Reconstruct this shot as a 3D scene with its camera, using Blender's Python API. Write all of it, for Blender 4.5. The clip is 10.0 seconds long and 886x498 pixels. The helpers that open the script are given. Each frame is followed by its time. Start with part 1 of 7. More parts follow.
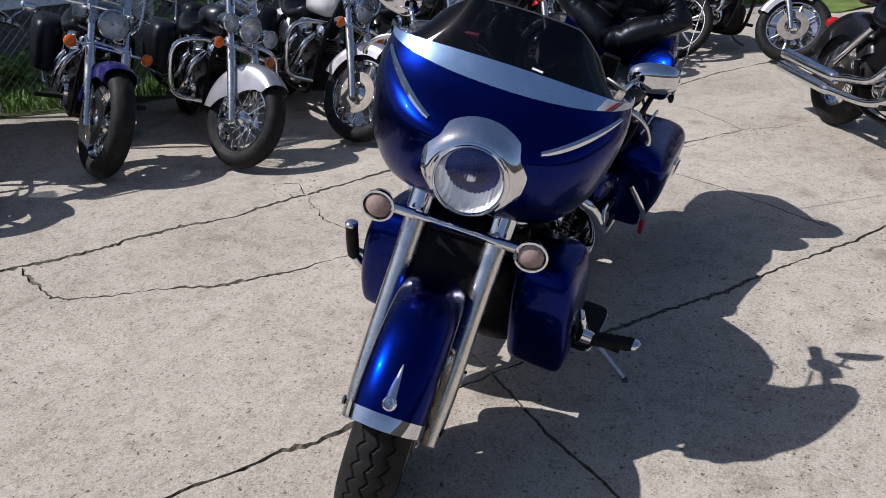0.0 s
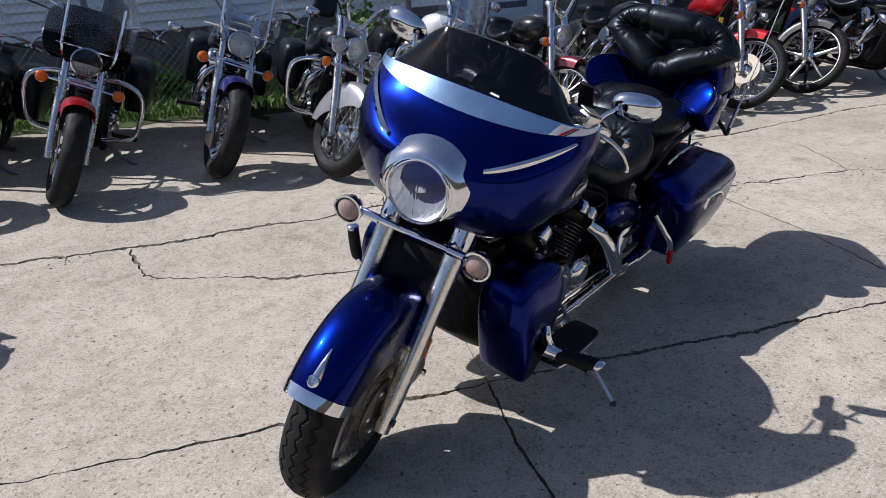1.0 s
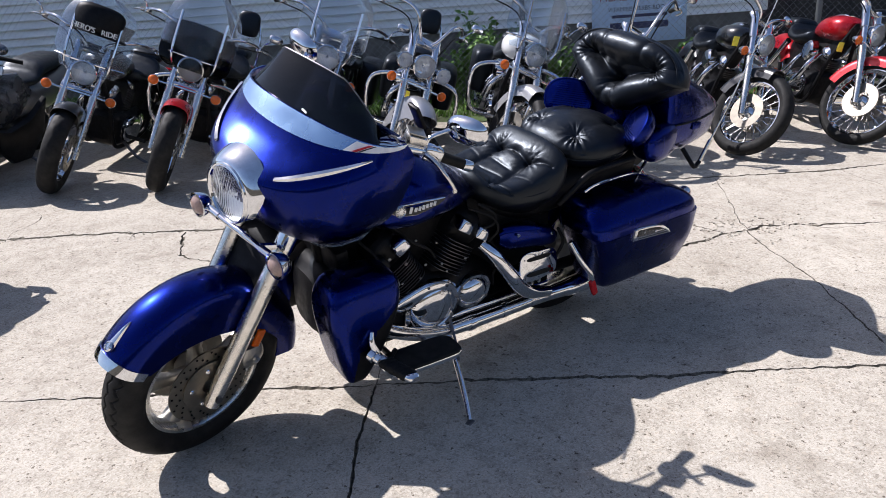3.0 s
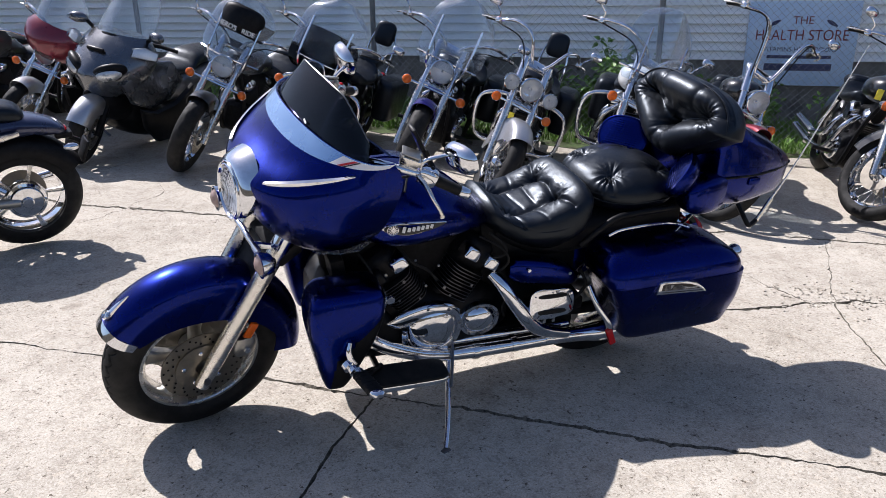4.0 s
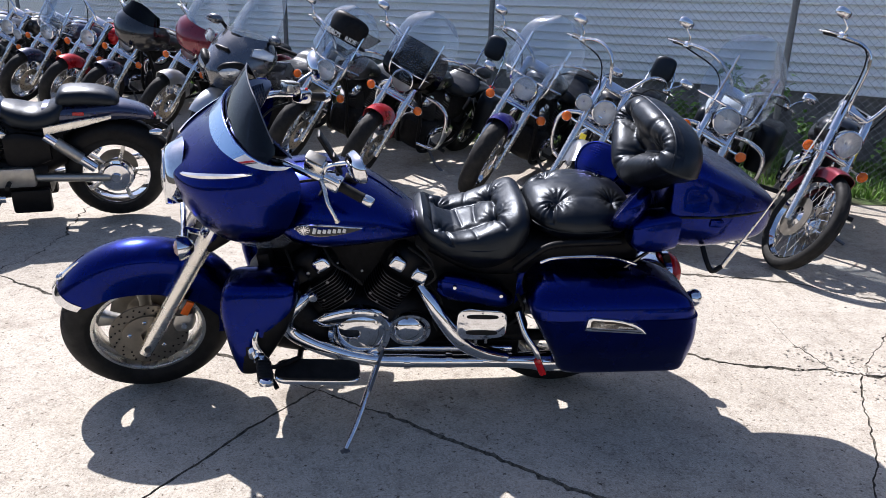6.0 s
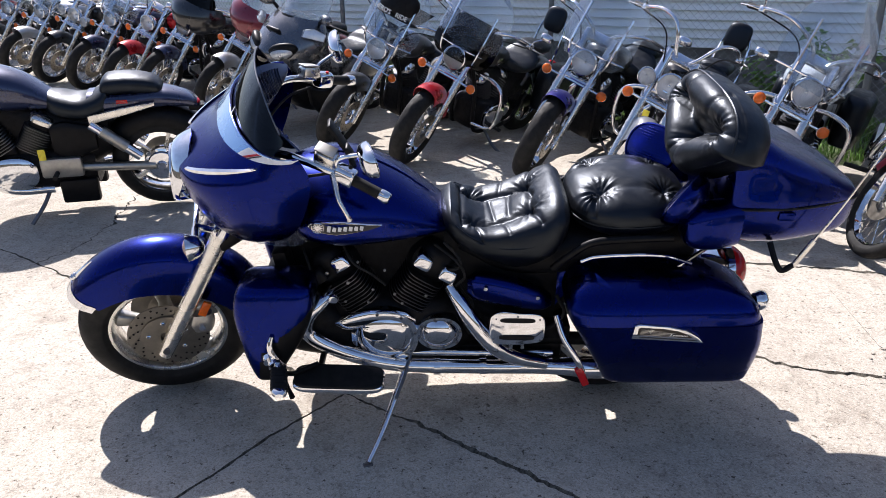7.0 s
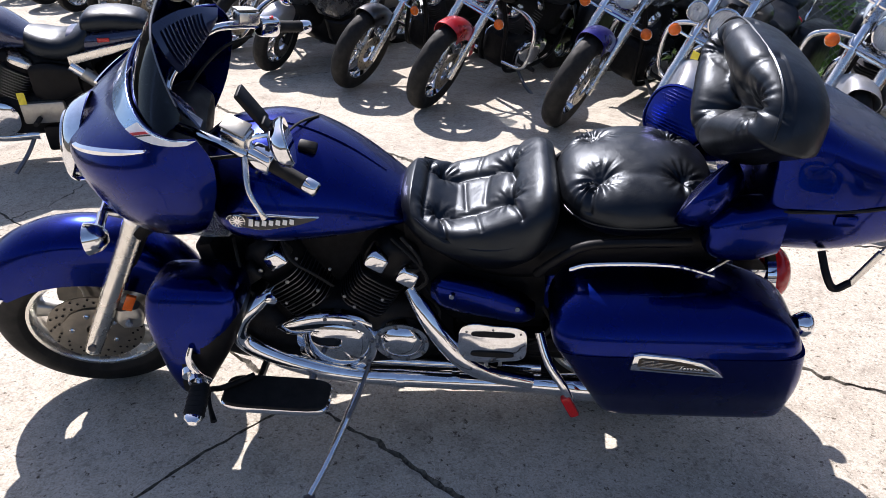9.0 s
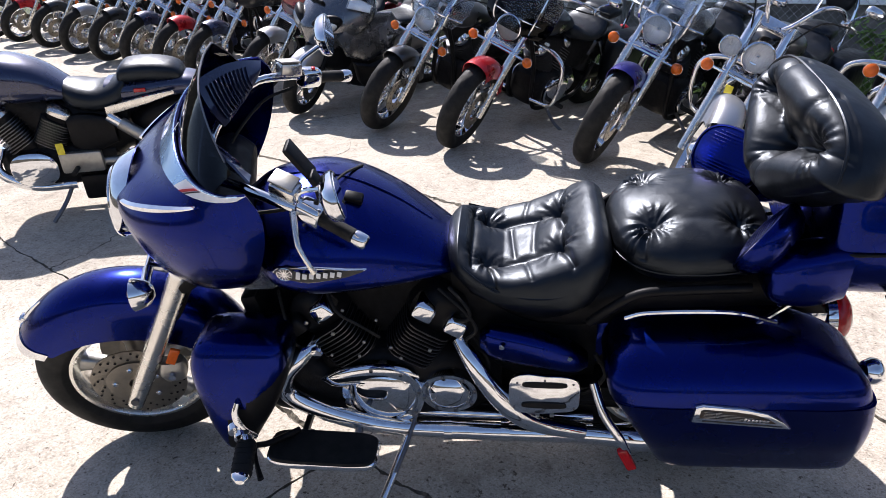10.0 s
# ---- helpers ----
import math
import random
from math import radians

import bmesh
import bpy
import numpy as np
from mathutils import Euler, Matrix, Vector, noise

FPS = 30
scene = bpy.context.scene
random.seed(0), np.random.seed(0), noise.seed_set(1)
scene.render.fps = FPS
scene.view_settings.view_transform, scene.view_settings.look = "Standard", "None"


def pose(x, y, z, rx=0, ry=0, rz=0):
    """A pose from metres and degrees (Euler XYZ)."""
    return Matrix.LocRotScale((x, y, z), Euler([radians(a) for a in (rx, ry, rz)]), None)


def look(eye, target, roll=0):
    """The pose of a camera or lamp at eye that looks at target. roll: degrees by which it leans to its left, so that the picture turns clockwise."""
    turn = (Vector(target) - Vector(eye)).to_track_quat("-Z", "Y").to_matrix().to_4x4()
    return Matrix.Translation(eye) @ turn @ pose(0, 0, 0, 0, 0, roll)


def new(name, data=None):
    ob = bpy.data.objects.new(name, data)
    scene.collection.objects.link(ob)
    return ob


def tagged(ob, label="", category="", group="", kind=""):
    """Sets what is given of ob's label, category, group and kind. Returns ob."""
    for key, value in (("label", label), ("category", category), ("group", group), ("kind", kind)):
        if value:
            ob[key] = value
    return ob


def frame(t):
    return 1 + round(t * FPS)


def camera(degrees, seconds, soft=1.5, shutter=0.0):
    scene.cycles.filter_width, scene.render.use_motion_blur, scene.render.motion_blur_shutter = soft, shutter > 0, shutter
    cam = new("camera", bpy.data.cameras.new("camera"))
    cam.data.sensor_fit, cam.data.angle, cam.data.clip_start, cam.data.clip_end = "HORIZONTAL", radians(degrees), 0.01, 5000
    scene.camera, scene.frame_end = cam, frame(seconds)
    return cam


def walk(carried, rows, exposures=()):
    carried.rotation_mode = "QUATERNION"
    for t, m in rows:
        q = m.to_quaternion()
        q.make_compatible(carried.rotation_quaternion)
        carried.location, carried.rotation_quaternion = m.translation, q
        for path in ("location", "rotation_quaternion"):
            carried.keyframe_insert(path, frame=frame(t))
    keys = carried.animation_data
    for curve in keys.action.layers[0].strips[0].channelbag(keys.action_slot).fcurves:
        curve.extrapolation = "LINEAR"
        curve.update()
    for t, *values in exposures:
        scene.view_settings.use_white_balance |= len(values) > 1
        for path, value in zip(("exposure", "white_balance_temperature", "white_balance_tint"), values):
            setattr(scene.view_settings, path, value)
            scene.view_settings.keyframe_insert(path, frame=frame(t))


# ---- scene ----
from mathutils import geometry

cam = camera(62.6, 10.0, soft=0.6, shutter=0.0)
PATH = [
    (0, (-1.418, -0.913, 1.614), (0.195, -0.121, 0.734), -3.2),
    (0.1, (-1.406, -0.965, 1.612), (0.233, -0.237, 0.730), -3.6),
    (0.2, (-1.395, -1.017, 1.610), (0.263, -0.342, 0.724), -4.1),
    (0.3, (-1.383, -1.068, 1.608), (0.224, -0.227, 0.771), -4.5),
    (0.5, (-1.361, -1.172, 1.604), (0.198, -0.222, 0.786), -5.4),
    (1, (-1.281, -1.481, 1.616), (0.133, -0.315, 0.816), -3.8),
    (1.5, (-1.098, -1.707, 1.573), (0.195, -0.385, 0.814), -6.0),
    (1.6, (-1.054, -1.754, 1.578), (0.252, -0.470, 0.776), -5.0),
    (1.7, (-1.009, -1.800, 1.583), (0.258, -0.512, 0.729), -4.0),
    (1.8, (-0.965, -1.846, 1.588), (0.369, -0.600, 0.774), -2.9),
    (1.9, (-0.921, -1.893, 1.592), (0.482, -0.687, 0.831), -1.8),
    (2, (-0.889, -1.922, 1.602), (0.473, -0.660, 0.856), -2.7),
    (2.2, (-0.805, -2.008, 1.597), (0.418, -0.631, 0.850), -2.7),
    (3.3, (-0.346, -2.482, 1.569), (0.534, -0.839, 0.843), -2.7),
    (3.4, (-0.281, -2.499, 1.579), (0.530, -0.826, 0.843), -1.3),
    (3.5, (-0.215, -2.518, 1.588), (0.685, -0.874, 0.888), 0.1),
    (4, (-0.009, -2.637, 1.575), (0.650, -0.872, 0.905), -0.6),
    (4.5, (0.239, -2.796, 1.615), (0.658, -0.970, 0.914), -1.0),
    (5, (0.482, -2.831, 1.601), (0.691, -0.978, 0.878), 0.4),
    (5.5, (0.695, -2.879, 1.605), (1.002, -1.002, 0.987), 1.3),
    (6, (0.873, -2.876, 1.584), (1.074, -0.992, 0.945), 1.6),
    (6.2, (0.966, -2.885, 1.572), (1.031, -1.003, 0.899), 0.5),
    (7.3, (1.044, -2.506, 1.574), (1.046, -0.642, 0.848), -0.7),
    (7.5, (1.042, -2.451, 1.556), (1.099, -0.607, 0.784), -0.4),
    (8, (1.129, -2.296, 1.565), (1.118, -0.459, 0.775), -0.0),
    (8.5, (1.265, -2.158, 1.574), (1.119, -0.342, 0.748), -1.1),
    (9, (1.315, -2.082, 1.566), (1.164, -0.290, 0.689), -1.3),
    (9.2, (1.298, -2.070, 1.569), (1.124, -0.275, 0.766), -1.2),
    (9.5, (1.272, -2.051, 1.573), (1.115, -0.250, 0.718), -1.0),
    (9.7, (1.261, -2.044, 1.580), (1.197, -0.232, 0.735), -1.9),
    (10, (1.245, -2.035, 1.590), (1.030, -0.209, 0.799), -3.2),
]
walk(cam, [(t, look(eye, target, roll)) for t, eye, target, roll in PATH], [(0, -0.13, 5980, 17), (0.5, -0.08, 5980, 17), (1.5, 0.12, 5980, 17), (2.0, 0.30, 5980, 17), (3.5, 0.52, 5980, 17), (5.5, 0.61, 5980, 17), (6.0, 0.71, 5980, 17), (7.3, 0.82, 6120, 18), (10, 0.86, 6120, 18)])

# ---- light ----
SUN_WAY = Vector((-0.365, 0.700, 1.0)).normalized()
world = bpy.data.worlds.new("sky")
scene.world = world
world.use_nodes = True
sky = world.node_tree.nodes.new("ShaderNodeTexSky")
sky.sky_type = "NISHITA"
sky.sun_disc = False
sky.sun_elevation = math.asin(SUN_WAY.z)
sky.sun_rotation = math.atan2(SUN_WAY.x, SUN_WAY.y)
sky.air_density, sky.dust_density = 1.0, 1.3
world.node_tree.links.new(sky.outputs["Color"], world.node_tree.nodes["Background"].inputs["Color"])
world.node_tree.nodes["Background"].inputs["Strength"].default_value = 0.084
sun = new("sun", bpy.data.lights.new("sun", "SUN"))
sun.data.energy, sun.data.angle, sun.data.color = 5.0, radians(0.53), (1.0, 0.95, 0.87)
sun.matrix_world = look(SUN_WAY * 30, (0, 0, 0))


# ---- small builders ----
def catmull(keys, n):
    """Smooth curve through key tuples, n steps for each span."""
    k = [np.array(a, float) for a in keys]
    k = [2 * k[0] - k[1]] + k + [2 * k[-1] - k[-2]]
    out = []
    for i in range(1, len(k) - 2):
        a, b, c, d = k[i - 1:i + 3]
        for j in range(n):
            t = j / n
            out.append(0.5 * (2 * b + (c - a) * t + (2 * a - 5 * b + 4 * c - d) * t * t + (3 * b - a - 3 * c + d) * t ** 3))
    out.append(k[-2])
    return out


def surface(rows, ring=False, caps=False):
    """A skin over rows of points; ring closes each row, caps closes both ends."""
    bm = bmesh.new()
    vs = [[bm.verts.new(p) for p in row] for row in rows]
    m = len(rows[0])
    for a, b in zip(vs, vs[1:]):
        for i in range(m if ring else m - 1):
            j = (i + 1) % m
            bm.faces.new((a[i], a[j], b[j], b[i]))
    if caps:
        bm.faces.new(list(reversed(vs[0])))
        bm.faces.new(vs[-1])
    bmesh.ops.recalc_face_normals(bm, faces=bm.faces)
    return bm


def shell(bm, thick):
    bmesh.ops.solidify(bm, geom=list(bm.faces), thickness=thick)
    bmesh.ops.recalc_face_normals(bm, faces=bm.faces)
    return bm


def tube(points, r, n=10, steps=5, caps=True):
    """A round bar through points; r is one radius, or one for each point."""
    rs = r if isinstance(r, (list, tuple)) else [r] * len(points)
    keys = [(*p, q) for p, q in zip(points, rs)]
    keys = catmull(keys, steps) if len(points) > 2 else [np.array(k, float) for k in keys]
    pts = [Vector(k[:3]) for k in keys]
    side, rows = None, []
    for i, p in enumerate(pts):
        d = (pts[min(i + 1, len(pts) - 1)] - pts[max(i - 1, 0)]).normalized()
        if side is None:
            side = d.orthogonal().normalized()
        side = (side - d * side.dot(d)).normalized()
        up = d.cross(side)
        rows.append([p + (side * math.cos(a) + up * math.sin(a)) * keys[i][3] for a in (2 * math.pi * q / n for q in range(n))])
    return surface(rows, True, caps)


def lathe(profile, n=32, m=None, close=False, fill=True):
    """Turns (radius, height) round z; m places it."""
    pts = list(profile) + ([profile[0]] if close else [])
    rows = [[Vector((r * math.cos(a), r * math.sin(a), h)) for a in (2 * math.pi * q / n for q in range(n))] for r, h in pts]
    bm = surface(rows, True, False)
    if fill and not close:
        bmesh.ops.holes_fill(bm, edges=[e for e in bm.edges if e.is_boundary])
    bmesh.ops.remove_doubles(bm, verts=bm.verts, dist=1e-5)
    bmesh.ops.recalc_face_normals(bm, faces=bm.faces)
    if m is not None:
        bm.transform(m)
    return bm


def rbox(sx, sy, sz, bevel=0.005, m=None, seg=2):
    bm = bmesh.new()
    bmesh.ops.create_cube(bm, size=1)
    bmesh.ops.scale(bm, vec=(sx, sy, sz), verts=bm.verts)
    if bevel:
        bmesh.ops.bevel(bm, geom=list(bm.edges), offset=bevel, segments=seg, affect="EDGES", profile=0.5)
    if m is not None:
        bm.transform(m)
    return bm


def ball(rx, ry, rz, m=None, n=20):
    bm = bmesh.new()
    bmesh.ops.create_uvsphere(bm, u_segments=n, v_segments=n * 2 // 3, radius=1)
    bmesh.ops.scale(bm, vec=(rx, ry, rz), verts=bm.verts)
    if m is not None:
        bm.transform(m)
    return bm


def join(*many):
    """One bmesh from several."""
    out = bmesh.new()
    for b in many:
        me = bpy.data.meshes.new("tmp")
        b.to_mesh(me)
        b.free()
        out.from_mesh(me)
        bpy.data.meshes.remove(me)
    return out


def oval(hw, hh, p=2.0, n=32):
    """Superellipse outline as (a, b) pairs."""
    out = []
    for i in range(n):
        a = 2 * math.pi * i / n
        c, s = math.cos(a), math.sin(a)
        out.append((hw * math.copysign(abs(c) ** (2 / p), c), hh * math.copysign(abs(s) ** (2 / p), s)))
    return out


def body_x(keys, p=2.4, n=32, steps=5):
    """A body lofted along x: keys (x, half width, top, bottom, y middle)."""
    rows = []
    for x, hw, top, bot, yc in catmull(keys, steps):
        rows.append([Vector((x, yc + a, (top + bot) / 2 + b)) for a, b in oval(max(hw, 0.004), max((top - bot) / 2, 0.004), p, n)])
    return surface(rows, True, True)


def body_low(keys, p=2.2, n=56, steps=7, share=0.3):
    """As body_x with y middle 0, but widest at a share of the height, so that the flanks lean inward."""
    rows = []
    for x, hw, top, bot in catmull(keys, steps):
        mid = bot + share * (top - bot)
        rows.append([Vector((x, a, mid + (b * (top - mid) if b > 0 else b * (mid - bot)))) for a, b in oval(max(hw, 0.004), 1.0, p, n)])
    return surface(rows, True, True)


def pillow(rx, ry, rz, plan=2.6, edge=2.4, n=200, m=100):
    """A cushion: plan is its outline's squareness, edge its profile's."""
    rows = []
    for i in range(m + 1):
        v = -math.pi / 2 + math.pi * i / m
        c, s = math.cos(v), math.sin(v)
        h, z = max(c, 1e-4) ** (2 / edge), math.copysign(abs(s) ** (2 / edge), s)
        rows.append([Vector((a * h, b * h, rz * z)) for a, b in oval(rx, ry, plan, n)])
    bm = surface(rows, True)
    bmesh.ops.remove_doubles(bm, verts=bm.verts, dist=1e-5)
    return bm


def body_z(keys, p=4.0, n=40, steps=4):
    """A body lofted along z: keys (z, x0, x1, y0, y1)."""
    rows = []
    for z, x0, x1, y0, y1 in catmull(keys, steps):
        rows.append([Vector(((x0 + x1) / 2 + a, (y0 + y1) / 2 + b, z)) for a, b in oval((x1 - x0) / 2, (y1 - y0) / 2, p, n)])
    return surface(rows, True, True)


def plate(outline, thick, m=None, bevel=0.0):
    """A flat plate: outline in x, y, rising by thick along z."""
    bm = bmesh.new()
    f = bm.faces.new([bm.verts.new((x, y, 0)) for x, y in outline])
    up = bmesh.ops.extrude_face_region(bm, geom=[f])
    bmesh.ops.translate(bm, vec=(0, 0, thick), verts=[v for v in up["geom"] if isinstance(v, bmesh.types.BMVert)])
    bmesh.ops.recalc_face_normals(bm, faces=bm.faces)
    if bevel:
        bmesh.ops.bevel(bm, geom=[e for e in bm.edges if abs(e.verts[0].co.z - e.verts[1].co.z) < 1e-6 and e.verts[0].co.z > thick / 2], offset=bevel, segments=2, affect="EDGES", profile=0.5)
    if m is not None:
        bm.transform(m)
    return bm


def along(a, b):
    """The pose whose z runs from a to b, at a."""
    a, b = Vector(a), Vector(b)
    return Matrix.Translation(a) @ (b - a).to_track_quat("Z", "Y").to_matrix().to_4x4()


def rod(a, b, r, n=8):
    return tube([a, b], r, n)


def to_mesh(name, bm, material, sharp=38):
    me = bpy.data.meshes.new(name)
    bm.to_mesh(me)
    bm.free()
    me.polygons.foreach_set("use_smooth", [True] * len(me.polygons))
    me.set_sharp_from_angle(angle=radians(sharp))
    for one in material if isinstance(material, (list, tuple)) else [material]:
        me.materials.append(one)
    return me


def part(name, bm, material, parent, label="", m=None, sharp=38):
    """One mesh object under a thing or under a part."""
    if m is not None:
        bm.transform(m)
    ob = new(name, to_mesh(name, bm, material, sharp))
    ob.parent = parent
    return tagged(ob, label)


def thing(name, m, label, category, group="", kind=""):
    ob = new(name)
    ob.empty_display_size = 0.2
    ob.matrix_basis = m
    return tagged(ob, label, category, group, kind)


def solid(name, bm, material, label, category, group="", kind="", sharp=38):
    """A thing or a piece of the setting that is one mesh."""
    return tagged(new(name, to_mesh(name, bm, material, sharp)), label, category, group, kind)


def writing(name, text, size, m, material, parent, depth=0.001, squeeze=1.0):
    """Letters in the built-in font, as a mesh."""
    cu = bpy.data.curves.new(name, "FONT")
    cu.body, cu.size, cu.extrude, cu.align_x, cu.align_y = text, size, depth, "CENTER", "CENTER"
    tmp = bpy.data.objects.new("tmp", cu)
    scene.collection.objects.link(tmp)
    me = bpy.data.meshes.new_from_object(tmp.evaluated_get(bpy.context.evaluated_depsgraph_get()))
    bpy.data.objects.remove(tmp)
    me.transform(m @ Matrix.Diagonal((squeeze, 1, 1, 1)))
    me.name = name
    me.materials.clear()
    me.materials.append(material)
    ob = new(name, me)
    ob.parent = parent
    return ob

# ---- materials ----
def nodes_of(name):
    mt = bpy.data.materials.new(name)
    mt.use_nodes = True
    nt = mt.node_tree
    return mt, nt, nt.nodes["Principled BSDF"]


def node(nt, kind, **values):
    nd = nt.nodes.new(kind)
    for key, value in values.items():
        nd.inputs[key.replace("_", " ")].default_value = value
    return nd


def speckle(nt, target, colours, scale, detail=6, stops=(0.35, 0.65), coords="Object"):
    """Noise through a ramp of colours into a colour input; returns the ramp."""
    tc = nt.nodes.new("ShaderNodeTexCoord")
    nz = node(nt, "ShaderNodeTexNoise", Scale=scale, Detail=detail, Roughness=0.6)
    rp = nt.nodes.new("ShaderNodeValToRGB")
    nt.links.new(tc.outputs[coords], nz.inputs["Vector"])
    nt.links.new(nz.outputs["Fac"], rp.inputs["Fac"])
    for el, st, co in zip(rp.color_ramp.elements, stops, colours):
        el.position, el.color = st, (*co, 1)
    nt.links.new(rp.outputs["Color"], target)
    return rp


def relief(nt, bsdf, scale, strength, distance=0.002, detail=4, kind="ShaderNodeTexNoise"):
    tc = nt.nodes.new("ShaderNodeTexCoord")
    nz = nt.nodes.new(kind)
    nz.inputs["Scale"].default_value = scale
    if kind == "ShaderNodeTexNoise":
        nz.inputs["Detail"].default_value = detail
    bp = node(nt, "ShaderNodeBump", Strength=strength, Distance=distance)
    nt.links.new(tc.outputs["Object"], nz.inputs["Vector"])
    nt.links.new(nz.outputs[0], bp.inputs["Height"])
    nt.links.new(bp.outputs["Normal"], bsdf.inputs["Normal"])


def roughen(nt, bsdf, low, high, scale):
    """Roughness that wanders between two values: smears, dust and polish."""
    tc = nt.nodes.new("ShaderNodeTexCoord")
    nz = node(nt, "ShaderNodeTexNoise", Scale=scale, Detail=5)
    mr = nt.nodes.new("ShaderNodeMapRange")
    mr.inputs["From Min"].default_value, mr.inputs["From Max"].default_value = 0.3, 0.7
    mr.inputs["To Min"].default_value, mr.inputs["To Max"].default_value = low, high
    nt.links.new(tc.outputs["Object"], nz.inputs["Vector"])
    nt.links.new(nz.outputs["Fac"], mr.inputs["Value"])
    nt.links.new(mr.outputs["Result"], bsdf.inputs["Roughness"])


def paint(name, dark, light, metallic=0.55, rough=0.32, flake=2200, coat=1.0, coat_ior=1.5):
    mt, nt, b = nodes_of(name)
    speckle(nt, b.inputs["Base Color"], (dark, light), flake, 2, (0.3, 0.75))
    b.inputs["Metallic"].default_value = metallic
    b.inputs["Coat Weight"].default_value, b.inputs["Coat Roughness"].default_value = coat, 0.02
    b.inputs["Coat IOR"].default_value = coat_ior
    roughen(nt, b, rough - 0.05, rough + 0.08, 9)
    return mt


def metal(name, colour, low, high, scale=14, dent=0.0):
    mt, nt, b = nodes_of(name)
    b.inputs["Metallic"].default_value = 1
    speckle(nt, b.inputs["Base Color"], (tuple(c * 0.86 for c in colour), colour), 35, 6)
    roughen(nt, b, low, high, scale)
    if dent:
        relief(nt, b, 60, dent, 0.0006)
    return mt


def plain(name, dark, light, low=0.4, high=0.6, scale=30, bump=0.0, bump_scale=300, spec=0.5):
    mt, nt, b = nodes_of(name)
    speckle(nt, b.inputs["Base Color"], (dark, light), scale)
    roughen(nt, b, low, high, scale * 0.6)
    b.inputs["Specular IOR Level"].default_value = spec
    if bump:
        relief(nt, b, bump_scale, bump)
    return mt


def glazing(name, tint, gloss=1.0, rough=0.02, ior=1.45, milk=0.0):
    """A thin clear or tinted sheet."""
    mt = bpy.data.materials.new(name)
    mt.use_nodes = True
    nt = mt.node_tree
    nt.nodes.remove(nt.nodes["Principled BSDF"])
    tr = nt.nodes.new("ShaderNodeBsdfTransparent")
    tr.inputs["Color"].default_value = (*tint, 1)
    gl = node(nt, "ShaderNodeBsdfGlossy", Roughness=rough)
    fr = node(nt, "ShaderNodeFresnel", IOR=ior)
    mu = nt.nodes.new("ShaderNodeMath")
    mu.operation = "MULTIPLY"
    mu.inputs[1].default_value = gloss
    mx = nt.nodes.new("ShaderNodeMixShader")
    nt.links.new(fr.outputs["Fac"], mu.inputs[0])
    nt.links.new(mu.outputs[0], mx.inputs["Fac"])
    nt.links.new(tr.outputs["BSDF"], mx.inputs[1])
    nt.links.new(gl.outputs["BSDF"], mx.inputs[2])
    last = mx
    if milk:
        df = node(nt, "ShaderNodeBsdfDiffuse", Color=(0.75, 0.8, 0.85, 1))
        tl = node(nt, "ShaderNodeBsdfTranslucent", Color=(0.75, 0.8, 0.85, 1))
        both = node(nt, "ShaderNodeMixShader", Fac=0.5)
        last = node(nt, "ShaderNodeMixShader", Fac=milk)
        nt.links.new(df.outputs["BSDF"], both.inputs[1])
        nt.links.new(tl.outputs["BSDF"], both.inputs[2])
        nt.links.new(mx.outputs["Shader"], last.inputs[1])
        nt.links.new(both.outputs["Shader"], last.inputs[2])
    nt.links.new(last.outputs["Shader"], nt.nodes["Material Output"].inputs["Surface"])
    return mt


def lamp_plastic(name, colour):
    mt, nt, b = nodes_of(name)
    speckle(nt, b.inputs["Base Color"], (tuple(c * 0.8 for c in colour), colour), 120)
    b.inputs["Roughness"].default_value = 0.12
    b.inputs["Transmission Weight"].default_value = 0.25
    relief(nt, b, 260, 0.3, 0.001)
    return mt


BLUE = paint("blue_metallic_paint", (0.0001, 0.0012, 0.022), (0.0002, 0.0145, 0.25), 1.0, 0.25, coat=0.22, coat_ior=1.5)
SILVER_BLUE = paint("pale_silver_paint", (0.26, 0.42, 0.64), (0.36, 0.52, 0.74), 0.85, 0.24)
RED = paint("red_paint", (0.36, 0.003, 0.008), (0.50, 0.006, 0.013), 0.45, 0.28, coat=0.6)
MAROON = paint("maroon_paint", (0.14, 0.004, 0.014), (0.22, 0.008, 0.024), 0.4, 0.3)
BLACK = paint("black_paint", (0.002, 0.002, 0.0025), (0.005, 0.005, 0.006), 0.1, 0.3)
VIOLET = paint("deep_violet_paint", (0.008, 0.005, 0.12), (0.022, 0.013, 0.24), 0.6, 0.28, coat=0.6)
GREY = paint("dark_grey_paint", (0.07, 0.072, 0.078), (0.12, 0.122, 0.13), 0.75, 0.34)
SILVER = paint("silver_paint", (0.42, 0.42, 0.43), (0.55, 0.55, 0.56), 0.75, 0.33)
NAVY = paint("navy_paint", (0.008, 0.012, 0.045), (0.015, 0.024, 0.075), 0.5, 0.28)
WHITE = paint("white_paint", (0.70, 0.70, 0.68), (0.8, 0.8, 0.78), 0.0, 0.35)
CHROME = metal("chrome", (0.80, 0.81, 0.83), 0.03, 0.10)
ALLOY = metal("brushed_alloy", (0.78, 0.76, 0.71), 0.22, 0.30, 18, 0.03)
DULL_ALLOY = metal("dull_alloy", (0.42, 0.41, 0.38), 0.36, 0.52, 30, 0.2)
BRAKE = metal("brake_steel", (0.28, 0.255, 0.215), 0.34, 0.5, 30, 0.1)
STEEL = metal("dark_steel", (0.18, 0.18, 0.19), 0.3, 0.5, 25, 0.2)
